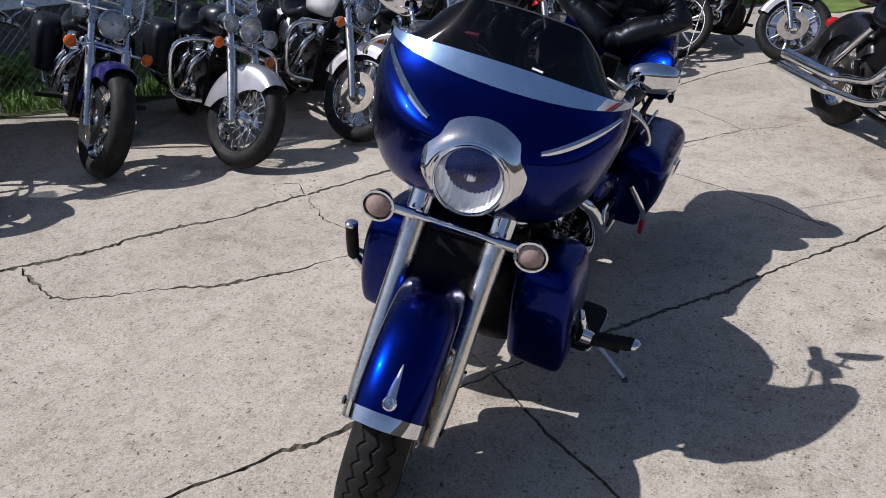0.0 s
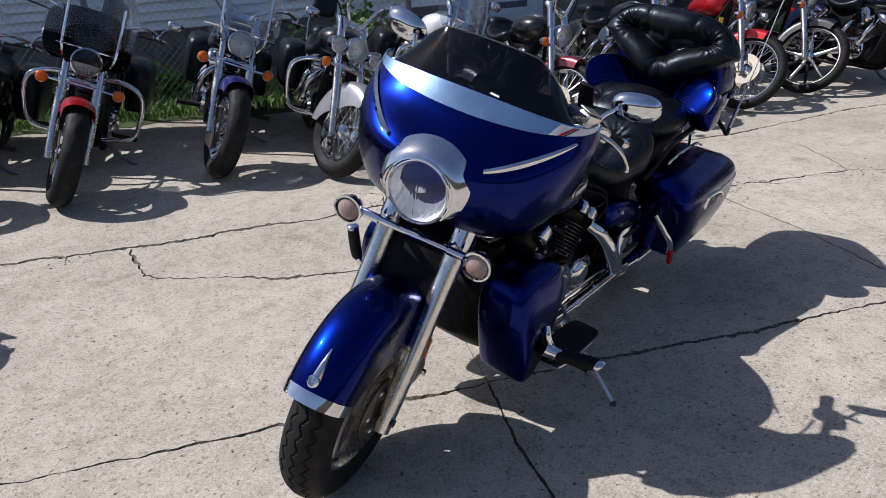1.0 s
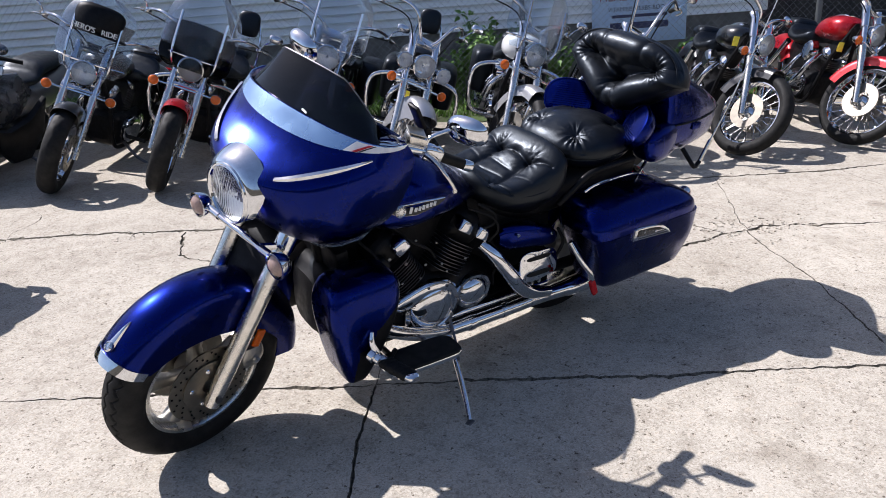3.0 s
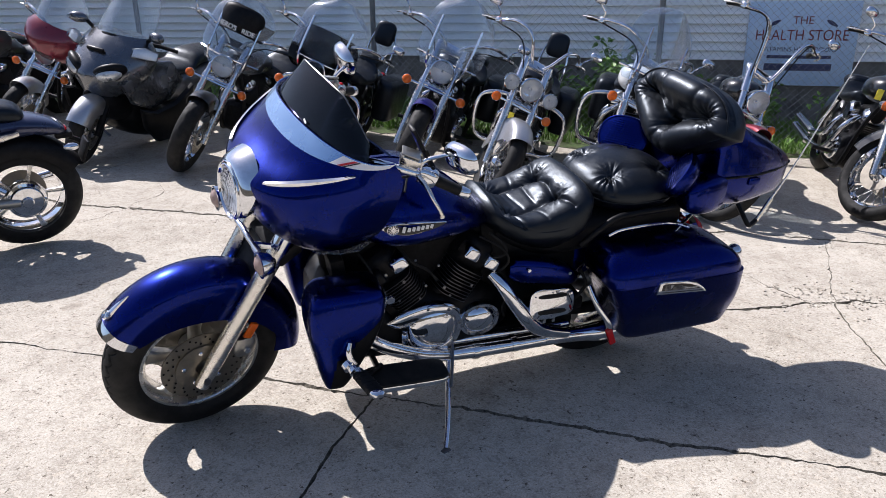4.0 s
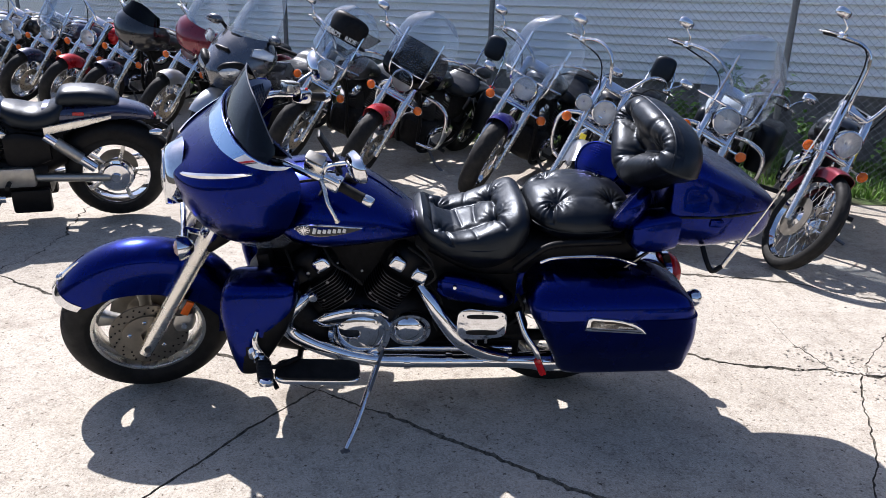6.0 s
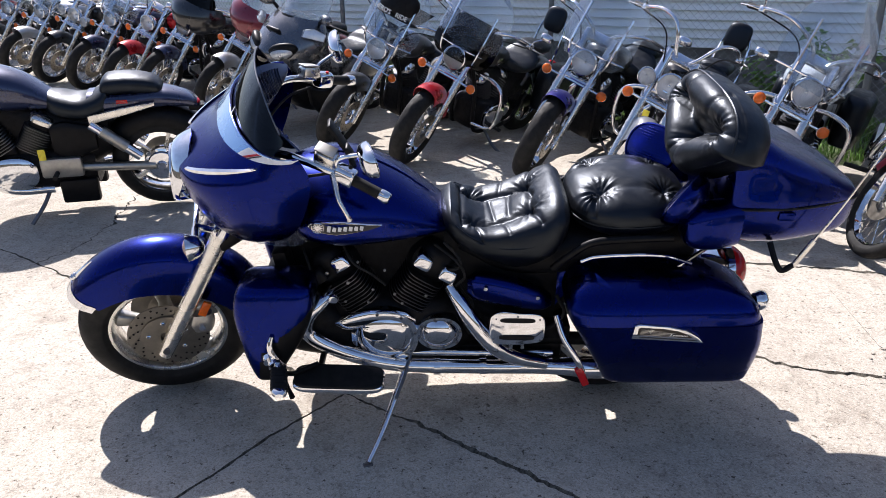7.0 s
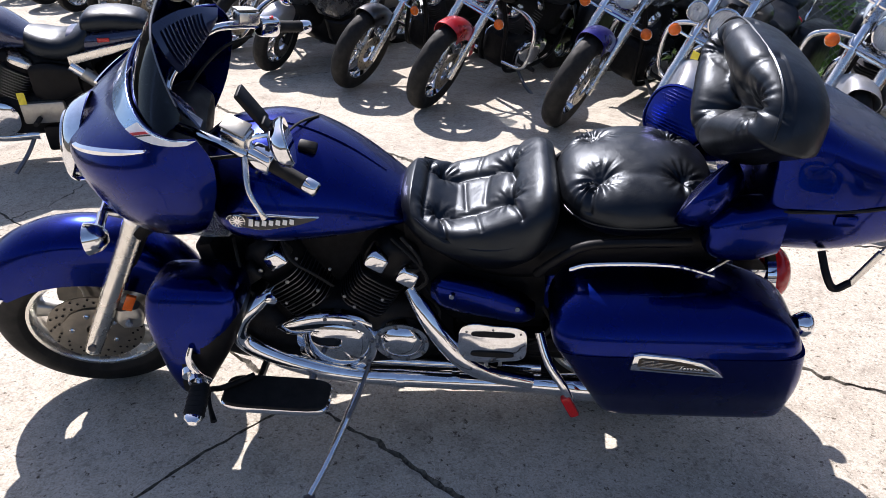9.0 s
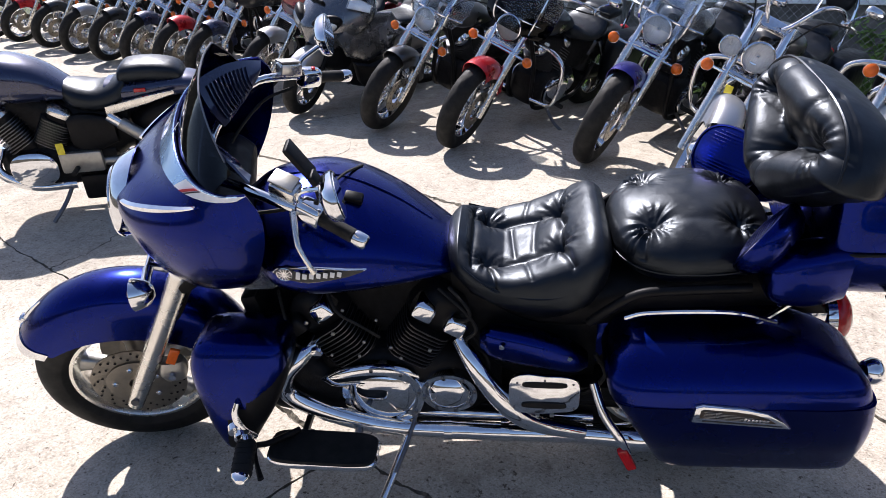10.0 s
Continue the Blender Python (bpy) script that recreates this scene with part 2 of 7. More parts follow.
def hide():
    """Black leather: fine grain, soft creases and patches of polish."""
    mt, nt, b = nodes_of("black_leather")
    speckle(nt, b.inputs["Base Color"], ((0.0014, 0.0017, 0.0026), (0.0038, 0.0045, 0.0066)), 14)
    roughen(nt, b, 0.31, 0.47, 26)
    b.inputs["Specular IOR Level"].default_value = 0.40
    b.inputs["Specular Tint"].default_value = (0.74, 0.86, 1.0, 1)
    tc = nt.nodes.new("ShaderNodeTexCoord")
    grain = node(nt, "ShaderNodeTexVoronoi", Scale=420)
    crease = node(nt, "ShaderNodeTexNoise", Scale=34, Detail=4, Roughness=0.55, Distortion=1.2)
    for nd in (grain, crease):
        nt.links.new(tc.outputs["Object"], nd.inputs["Vector"])
    b1 = node(nt, "ShaderNodeBump", Strength=0.12, Distance=0.001)
    b2 = node(nt, "ShaderNodeBump", Strength=0.14, Distance=0.005)
    nt.links.new(grain.outputs["Distance"], b1.inputs["Height"])
    nt.links.new(crease.outputs["Fac"], b2.inputs["Height"])
    nt.links.new(b2.outputs["Normal"], b1.inputs["Normal"])
    nt.links.new(b1.outputs["Normal"], b.inputs["Normal"])
    return mt


LEATHER = hide()
RUBBER = plain("black_rubber", (0.006, 0.006, 0.006), (0.015, 0.0145, 0.0135), 0.6, 0.8, 24, 0.2, 240, 0.25)
PLASTIC = plain("black_plastic", (0.003, 0.003, 0.0035), (0.007, 0.007, 0.008), 0.35, 0.55, 30, 0.1, 500, 0.16)
CAST = plain("black_cast_metal", (0.003, 0.003, 0.0035), (0.009, 0.009, 0.010), 0.35, 0.6, 40, 0.3, 160, 0.12)
def lamp_silver():
    """Silvered, fluted lamp reflector: half mirror, half milky scatter."""
    mt, nt, b = nodes_of("lamp_reflector")
    speckle(nt, b.inputs["Base Color"], ((0.86, 0.87, 0.88), (0.97, 0.97, 0.97)), 60, 4)
    b.inputs["Metallic"].default_value = 0.45
    b.inputs["Roughness"].default_value = 0.22
    tc = nt.nodes.new("ShaderNodeTexCoord")
    wv = node(nt, "ShaderNodeTexWave", Scale=26, Distortion=1.5)
    wv.bands_direction = "Y"
    bp = node(nt, "ShaderNodeBump", Strength=0.5, Distance=0.003)
    nt.links.new(tc.outputs["Object"], wv.inputs["Vector"])
    nt.links.new(wv.outputs["Fac"], bp.inputs["Height"])
    nt.links.new(bp.outputs["Normal"], b.inputs["Normal"])
    return mt


REFLECTOR = lamp_silver()
AMBER = lamp_plastic("amber_plastic", (0.85, 0.16, 0.01))
RED_LENS = lamp_plastic("red_plastic", (0.60, 0.010, 0.014))
PINK_LENS = lamp_plastic("smoky_clear_plastic", (0.50, 0.36, 0.31))
YELLOW = plain("yellow_tag_paper", (0.75, 0.6, 0.03), (0.9, 0.75, 0.06), 0.5, 0.6)
def cut_glass(name):
    """Pressed lamp glass, which bends what is seen through it."""
    mt, nt, b = nodes_of(name)
    b.inputs["Base Color"].default_value = (0.96, 0.98, 1.0, 1)
    b.inputs["Transmission Weight"].default_value = 1.0
    b.inputs["IOR"].default_value = 1.45
    roughen(nt, b, 0.0, 0.03, 40)
    return mt


LAMP_GLASS = cut_glass("pressed_lamp_glass")
CLEAR = glazing("clear_lens", (0.93, 0.95, 0.97), 1.0, 0.03)
SCREEN = glazing("clear_windshield", (0.86, 0.91, 0.96), 0.7, 0.05, milk=0.06)
MILKY = glazing("hazed_clear_screen", (0.84, 0.89, 0.93), 0.5, 0.06, milk=0.15)
SMOKE = glazing("dark_smoked_windshield", (0.19, 0.195, 0.22), 1.0, 0.03)
SMOKE_BLUE = glazing("half_smoked_windshield", (0.014, 0.016, 0.034), 0.4, 0.03)
MIRROR = metal("mirror_glass", (0.9, 0.91, 0.92), 0.0, 0.01)
PEARL = plain("pearl_white_decal", (0.74, 0.74, 0.73), (0.84, 0.84, 0.83), 0.12, 0.22)
WHITE_PRINT = plain("white_print", (0.7, 0.7, 0.68), (0.8, 0.8, 0.78), 0.5, 0.6)
RED_PRINT = plain("red_print", (0.45, 0.02, 0.02), (0.55, 0.03, 0.03), 0.4, 0.5)
BRONZE = plain("dark_bronze_print", (0.022, 0.014, 0.008), (0.04, 0.026, 0.014), 0.4, 0.5)
BLACK_PRINT = plain("black_print", (0.012, 0.012, 0.014), (0.02, 0.02, 0.022), 0.4, 0.5)

# ---- the yard ----
ROW_N, ROW_U = Vector((0.595, 0.804, 0)), Vector((0.804, -0.595, 0))


def spot(u, n, z=0.0):
    """A place in the yard: u along the row of motorcycles, n towards the building."""
    return ROW_U * u + ROW_N * n + Vector((0, 0, z))


def rise(p):
    """How far the yard climbs above its flat part at a place."""
    return min(0.35, max(0.0, 0.018 * ROW_N.dot(p) - 0.033 * ROW_U.dot(p) - 0.06))


def on_ground(p):
    p = Vector((p[0], p[1], 0))
    return p + Vector((0, 0, rise(p)))


def yard_pose(u, n, z=0.0):
    """Local x along the building, local y away from the yard."""
    return Matrix.Translation(spot(u, n, z)) @ pose(0, 0, 0, 0, 0, math.degrees(math.atan2(ROW_U.y, ROW_U.x)))


def concrete():
    mt, nt, b = nodes_of("weathered_concrete")
    tc = nt.nodes.new("ShaderNodeTexCoord")
    warp = node(nt, "ShaderNodeTexNoise", Scale=38, Detail=4, Roughness=0.6)
    bent = nt.nodes.new("ShaderNodeVectorMath")
    bent.operation = "MULTIPLY_ADD"
    bent.inputs[1].default_value = (0.012, 0.012, 0.012)
    nt.links.new(tc.outputs["Object"], warp.inputs["Vector"])
    nt.links.new(warp.outputs["Color"], bent.inputs[0])
    nt.links.new(tc.outputs["Object"], bent.inputs[2])
    big = node(nt, "ShaderNodeTexNoise", Scale=0.9, Detail=9, Roughness=0.62)
    mid = node(nt, "ShaderNodeTexNoise", Scale=9, Detail=7, Roughness=0.72)
    fine = node(nt, "ShaderNodeTexNoise", Scale=150, Detail=4, Roughness=0.75)
    stone = node(nt, "ShaderNodeTexVoronoi", Scale=175)
    pebble = node(nt, "ShaderNodeTexVoronoi", Scale=85)
    pit = node(nt, "ShaderNodeTexNoise", Scale=48, Detail=5, Roughness=0.62)
    blot = node(nt, "ShaderNodeTexNoise", Scale=17, Detail=4, Roughness=0.7)
    patch = node(nt, "ShaderNodeTexNoise", Scale=2.6, Detail=3, Roughness=0.5)
    for nd in (big, mid, fine, patch):
        nt.links.new(tc.outputs["Object"], nd.inputs["Vector"])
    for nd in (stone, pebble, pit, blot):
        nt.links.new(bent.outputs["Vector"], nd.inputs["Vector"])
    base = nt.nodes.new("ShaderNodeValToRGB")
    for el, st, co in zip(base.color_ramp.elements, (0.3, 0.7), ((0.375, 0.336, 0.275), (0.55, 0.506, 0.424))):
        el.position, el.color = st, (*co, 1)
    nt.links.new(big.outputs["Fac"], base.inputs["Fac"])

    def blend(kind, fac, a, b_colour, amount):
        mx = nt.nodes.new("ShaderNodeMix")
        mx.data_type, mx.blend_type = "RGBA", kind
        mr = nt.nodes.new("ShaderNodeMapRange")
        mr.inputs["From Min"].default_value, mr.inputs["From Max"].default_value = fac[1], fac[2]
        mr.inputs["To Max"].default_value = amount
        nt.links.new(fac[0], mr.inputs["Value"])
        nt.links.new(mr.outputs["Result"], mx.inputs["Factor"])
        nt.links.new(a, mx.inputs["A"])
        mx.inputs["B"].default_value = (*b_colour, 1)
        return mx.outputs["Result"]

    grit = nt.nodes.new("ShaderNodeSeparateColor")
    nt.links.new(stone.outputs["Color"], grit.inputs["Color"])
    peb = nt.nodes.new("ShaderNodeSeparateColor")
    nt.links.new(pebble.outputs["Color"], peb.inputs["Color"])
    c = blend("MULTIPLY", (mid.outputs["Fac"], 0.46, 0.74), base.outputs["Color"], (0.60, 0.57, 0.54), 0.85)
    c = blend("MIX", (grit.outputs["Red"], 0.52, 0.98), c, (0.70, 0.655, 0.57), 0.34)
    c = blend("MULTIPLY", (grit.outputs["Green"], 0.55, 1.0), c, (0.46, 0.43, 0.39), 0.42)
    c = blend("MIX", (peb.outputs["Red"], 0.90, 0.95), c, (0.58, 0.50, 0.39), 0.35)
    c = blend("MULTIPLY", (peb.outputs["Blue"], 0.90, 0.94), c, (0.45, 0.43, 0.41), 0.45)
    c = blend("MULTIPLY", (fine.outputs["Fac"], 0.48, 0.30), c, (0.34, 0.31, 0.28), 0.75)
    c = blend("MULTIPLY", (pit.outputs["Fac"], 0.622, 0.672), c, (0.25, 0.22, 0.19), 0.92)
    c = blend("MULTIPLY", (blot.outputs["Fac"], 0.66, 0.72), c, (0.42, 0.39, 0.36), 0.7)
    c = blend("MULTIPLY", (patch.outputs["Fac"], 0.62, 0.74), c, (0.62, 0.59, 0.56), 0.75)
    nt.links.new(c, b.inputs["Base Color"])
    b.inputs["Roughness"].default_value = 0.92
    b.inputs["Specular IOR Level"].default_value = 0.25
    last = None
    for source, strength, distance, invert in ((pit.outputs["Fac"], 0.3, 0.006, True), (grit.outputs["Red"], 0.4, 0.0010, False), (fine.outputs["Fac"], 0.4, 0.0025, False)):
        bp = node(nt, "ShaderNodeBump", Strength=strength, Distance=distance)
        bp.invert = invert
        nt.links.new(source, bp.inputs["Height"])
        if last is not None:
            nt.links.new(last.outputs["Normal"], bp.inputs["Normal"])
        last = bp
    nt.links.new(last.outputs["Normal"], b.inputs["Normal"])
    return mt


CONCRETE = concrete()
CRACK_DIRT = plain("dark_crack_dirt", (0.04, 0.034, 0.026), (0.20, 0.175, 0.13), 0.9, 0.95, 70, 0.6, 260)
SOIL = plain("weedy_soil", (0.045, 0.045, 0.020), (0.07, 0.115, 0.028), 0.9, 0.95, 5, 0.5, 60)

# joints and cracks: width, waviness, way
CRACKS = [
    (0.024, 0.013, [(-4.6, 3.75), (-1.88, 1.76), (-1.3, 1.36), (-0.53, 0.80), (0.16, 0.28), (0.72, -0.13), (1.1, -0.41), (1.6, -0.82), (2.44, -1.43), (5.6, -3.75)]),
    (0.034, 0.017, [(-3.9, 6.1), (-2.2, 4.5), (-0.7, 3.3), (0.14, 2.83), (0.36, 2.67), (0.85, 2.34), (1.1, 2.22), (1.55, 1.85), (1.96, 1.65), (2.49, 1.35), (3.46, 1.12), (3.93, 0.72), (4.61, 0.22), (5.7, -0.33), (7.9, -2.0)]),
    (0.027, 0.022, [(0.62, 2.46), (0.47, 2.06), (0.55, 1.83), (0.68, 1.68), (0.86, 1.35), (1.09, 1.14), (1.35, 0.95), (1.9, 0.52), (2.45, 0.14), (2.66, 0.05), (2.94, -0.01), (3.28, -0.1), (3.67, -0.42), (3.97, -0.67)]),
    (0.017, 0.025, [(2.09, 1.93), (2.11, 1.82), (1.95, 1.65), (1.67, 1.33), (1.48, 1.03)]),
    (0.021, 0.005, [(0.66, -0.06), (0.40, -0.36), (0.24, -0.60), (-0.5, -1.62), (-1.6, -3.1)]),
    (0.019, 0.037, [(-1.39, 1.39), (-1.22, 1.58), (-1.21, 2.07), (-1.23, 2.62), (-1.26, 3.5), (-1.1, 3.6)]),
    (0.007, 0.010, [(4.64, 0.2), (4.4, -0.3), (4.16, -0.52), (3.97, -0.67), (4.08, -0.9), (4.26, -1.05), (4.4, -1.23), (5.2, -1.7)]),
    (0.009, 0.012, [(3.9, 0.7), (3.46, 0.24), (3.2, -0.02), (3.01, -0.25), (2.88, -0.52), (2.64, -0.89), (2.4, -1.2)]),
    (0.015, 0.033, [(2.99, 0.27), (2.98, 0.1), (3.06, -0.02), (3.25, -0.05), (3.51, -0.29)]),
    (0.013, 0.025, [(3.48, -0.33), (3.7, -0.51), (3.97, -0.67)]),
    (0.013, 0.025, [(-1.44, 3.77), (-0.9, 4.2), (-0.28, 4.62)]),
    (0.015, 0.025, [(-0.68, 2.88), (-0.41, 3.11), (-0.1, 3.5)]),
]


def ground_sheet():
    """One sheet to the horizon with the joints and cracks sunk into it."""
    rng = random.Random(4)
    pts, edges, low = [], [], set()
    for half in (400, 60, 14):
        k = len(pts)
        pts += [Vector((sx * half, sy * half)) for sx, sy in ((-1, -1), (1, -1), (1, 1), (-1, 1))]
        edges += [(k, k + 1), (k + 1, k + 2), (k + 2, k + 3), (k + 3, k)]
    for ends in ((spot(-7.09, -9.66), spot(4.0, 10.67)), (spot(-14.2, -3.25), spot(-7.1, 9.77))):
        k = len(pts)
        pts += [p.to_2d() for p in ends]
        edges.append((k, k + 1))
    for width, wave, way in CRACKS:
        line = []
        for a, b in zip(way, way[1:]):
            a, b = Vector(a), Vector(b)
            n = max(1, int((b - a).length / 0.022))
            line += [a.lerp(b, i / n) for i in range(n)]
        line.append(Vector(way[-1]))
        ids = []
        drift, wide = 0.0, 0.5
        for i, p in enumerate(line):
            d = (line[min(i + 1, len(line) - 1)] - line[max(i - 1, 0)]).normalized()
            q = Vector((-d.y, d.x))
            drift = drift * 0.8 + rng.uniform(-wave, wave) * 0.55
            wide = min(1.0, max(0.22, wide + rng.uniform(-0.16, 0.16) * min(1.0, wave / 0.012)))
            w = width * wide
            chip = [1 + (1.6 * rng.random() if wave > 0.01 and rng.random() < 0.10 else 0.0) for _ in (0, 1)]
            w *= 0.25 if i in (0, len(line) - 1) else 1
            p = p + q * drift
            k = len(pts)
            pts += [p + q * w * chip[0] * rng.uniform(0.25, 0.68), p, p - q * w * chip[1] * rng.uniform(0.25, 0.68)]
            low.add(k + 1)
            ids.append(k)
        for a, b in zip(ids, ids[1:]):
            edges += [(a, b), (a + 1, b + 1), (a + 2, b + 2)]
    vs, _, faces, from_v, _, _ = geometry.delaunay_2d_cdt(pts, edges, [], 0, 1e-5, True)
    bm = bmesh.new()
    sunk = [any(o in low for o in src) for src in from_v]
    bv = [bm.verts.new((v.x, v.y, rise(v.to_3d()) - (0.014 if down else 0.0))) for v, down in zip(vs, sunk)]
    for f in faces:
        face = bm.faces.new([bv[i] for i in f])
        face.material_index = 1 if any(sunk[i] for i in f) else 0
    bmesh.ops.recalc_face_normals(bm, faces=bm.faces)
    if sum(f.normal.z for f in bm.faces) < 0:
        bmesh.ops.reverse_faces(bm, faces=bm.faces)
    return bm


solid("ground", ground_sheet(), [CONCRETE, CRACK_DIRT], "weathered cracked concrete yard with joints and pitted aggregate", "concrete", kind="structure", sharp=4)


def rubble(centre, spread, count, rng):
    """Loose crumbs of concrete along a broken joint."""
    bm = bmesh.new()
    for _ in range(count):
        s = rng.uniform(0.003, 0.009)
        x, y = rng.gauss(0, spread), rng.gauss(0, spread)
        b = bmesh.ops.create_icosphere(bm, subdivisions=1, radius=s, matrix=Matrix.Translation((centre[0] + x, centre[1] + y, s * 0.3)))
        for v in b["verts"]:
            v.co.x += rng.uniform(-0.3, 0.3) * s
            v.co.z = max(v.co.z, -0.002) * 0.8
    bmesh.ops.translate(bm, vec=(0, 0, rise(Vector((*centre, 0)))), verts=bm.verts)
    return bm


RNG = random.Random(11)
solid("concrete_crumbs", join(rubble((3.08, 0.05), 0.12, 110, RNG), rubble((3.3, -0.08), 0.13, 70, RNG), rubble((4.0, -0.7), 0.12, 60, RNG), rubble((3.9, 0.7), 0.10, 40, RNG), rubble((2.02, 1.75), 0.08, 30, RNG), rubble((0.3, 2.65), 0.06, 20, RNG)), CONCRETE, "loose concrete crumbs along a broken joint", "rubble", kind="stuff", sharp=5)

# ---- grass strip, fence and building ----
GRASS_N, WALL_N, FENCE_N = 5.45, 7.35, 5.78
bm = bmesh.new()
edge = random.Random(2)
front = [on_ground(spot(u * 0.3 - 22, GRASS_N + edge.uniform(-0.12, 0.12))) + Vector((0, 0, 0.006)) for u in range(100)]
back = [on_ground(spot(u * 0.3 - 22, WALL_N + 0.1)) + Vector((0, 0, 0.05)) for u in range(100)]
bm = surface([front, [a.lerp(b, 0.15) + Vector((0, 0, 0.03)) for a, b in zip(front, back)], back])
solid("ground_strip", bm, SOIL, "weedy soil strip beside the building", "soil", kind="structure")

LEAF = plain("weed_leaves", (0.06, 0.15, 0.016), (0.16, 0.31, 0.04), 0.45, 0.65, 9)
BLADE = plain("grass_blades", (0.075, 0.165, 0.020), (0.17, 0.31, 0.045), 0.5, 0.7, 6)


def grass():
    rng = random.Random(5)
    verts, faces = [], []
    for _ in range(24000):
        u, n = rng.uniform(-10, 9), GRASS_N + 0.1 + rng.random() ** 1.3 * (WALL_N - GRASS_N - 0.15)
        h = rng.uniform(0.04, 0.16) * (0.6 + 0.8 * noise.noise(Vector((u * 0.9, n * 0.9, 3))) ** 2 + 0.3)
        a = rng.uniform(0, 6.28)
        p, w = on_ground(spot(u, n)) + Vector((0, 0, 0.03)), Vector((math.cos(a), math.sin(a), 0)) * rng.uniform(0.004, 0.011)
        tip = Vector((rng.uniform(-0.5, 0.5), rng.uniform(-0.5, 0.5), 1)) * h
        k = len(verts)
        verts += [p - w, p + w, p + tip * 0.6 + w * 0.7, p + tip * 0.6 - w * 0.7, p + tip + Vector((tip.x, tip.y, -h * 0.2)) * 0.5]
        faces += [(k, k + 1, k + 2, k + 3), (k + 3, k + 2, k + 4)]
    me = bpy.data.meshes.new("grass")
    me.from_pydata(verts, [], faces)
    me.materials.append(BLADE)
    return tagged(new("grass", me), "uncut green grass along the building", "grass", kind="stuff")


grass()


def weed_bush(u, n, height, spread, leaves, seed):
    """A leafy weed: stems with many lobed leaves."""
    rng = random.Random(seed)
    root = thing("weed_bush", Matrix.Translation(on_ground(spot(u, n)) + Vector((0, 0, 0.03))), "bright green leafy weed growing at the fence", "bush", "weeds at the fence")
    stems, verts, faces = [], [], []
    for _ in range(14):
        a, r = rng.uniform(0, 6.28), rng.uniform(0.2, 1.0) * spread
        top = Vector((math.cos(a) * r, math.sin(a) * r, height * rng.uniform(0.55, 1.0)))
        mid = top * 0.5 + Vector((0, 0, height * 0.12))
        stems.append(tube([(top.x * 0.1, top.y * 0.1, 0), mid, top], [0.007, 0.005, 0.002], 5, 4))
        for _ in range(leaves // 14):
            t = rng.uniform(0.25, 1.05)
            p = (mid * 2 * t if t < 0.5 else mid.lerp(top, (t - 0.5) * 2)) + Vector((rng.gauss(0, 0.05), rng.gauss(0, 0.05), rng.gauss(0, 0.04)))
            p.z = max(p.z, 0.02)
            s = rng.uniform(0.025, 0.06)
            m = Matrix.Translation(p) @ Euler((rng.uniform(-0.9, 0.9), rng.uniform(-0.9, 0.9), rng.uniform(0, 6.28))).to_matrix().to_4x4()
            k = len(verts)
            verts += [m @ Vector(q) * 1.0 for q in ((0, 0, 0), (s * 0.55, s * 0.5, s * 0.12), (s * 0.3, s * 1.1, 0), (0, s * 1.6, -s * 0.2), (-s * 0.3, s * 1.1, 0), (-s * 0.55, s * 0.5, s * 0.12))]
            faces += [(k, k + 1, k + 2, k + 3), (k, k + 3, k + 4, k + 5)]
    part("stems", join(*stems), LEAF, root)
    me = bpy.data.meshes.new("leaves")
    me.from_pydata(verts, [], faces)
    me.materials.append(LEAF)
    ob = new("leaves", me)
    ob.parent = root


for u, n, h, s, c, sd in ((1.25, 6.3, 0.95, 0.42, 900, 1), (0.75, 6.5, 0.7, 0.35, 600, 2), (2.0, 6.4, 0.6, 0.4, 600, 3), (2.7, 6.6, 0.5, 0.35, 420, 4), (-0.9, 6.6, 0.35, 0.35, 420, 5), (3.5, 6.4, 0.5, 0.35, 420, 6), (-2.2, 6.5, 0.3, 0.35, 300, 7)):
    weed_bush(u, n, h, s, c, sd)


LAWN = plain("mown_lawn", (0.05, 0.10, 0.015), (0.15, 0.21, 0.04), 0.8, 0.95, 3, 0.6, 90)
rng = random.Random(21)
solid("ground_lawn", surface([[spot(8.3 + a * 0.6 + (rng.uniform(-0.12, 0.12) if a == 0 else 0), 4.4 + b * 0.5, 0.008 + rng.uniform(0, 0.04) * (a > 0)) for a in range(16)] for b in range(20)]), LAWN, "sunlit mown lawn beyond the concrete yard", "lawn", kind="structure")


def siding_paint():
    mt, nt, b = nodes_of("old_white_siding_paint")
    rp = speckle(nt, b.inputs["Base Color"], ((0.86, 0.88, 0.87), (0.92, 0.93, 0.92)), 2.2, 8, (0.3, 0.7))
    roughen(nt, b, 0.5, 0.75, 6)
    relief(nt, b, 60, 0.12, 0.002)
    return mt


SIDING = siding_paint()
BLOCK = plain("grey_foundation_block", (0.10, 0.10, 0.095), (0.19, 0.185, 0.17), 0.85, 0.95, 7, 0.5, 70)
GALV = metal("galvanised_steel", (0.34, 0.35, 0.36), 0.4, 0.6, 20)
POST = metal("weathered_post_steel", (0.24, 0.25, 0.25), 0.5, 0.7, 20)
# near-black colour that stands in for the shade inside the opening
OPENING_SHADE = plain("dark_opening_shade", (0.02, 0.02, 0.022), (0.045, 0.043, 0.04), 0.7, 0.9, 5, 0.3, 40)

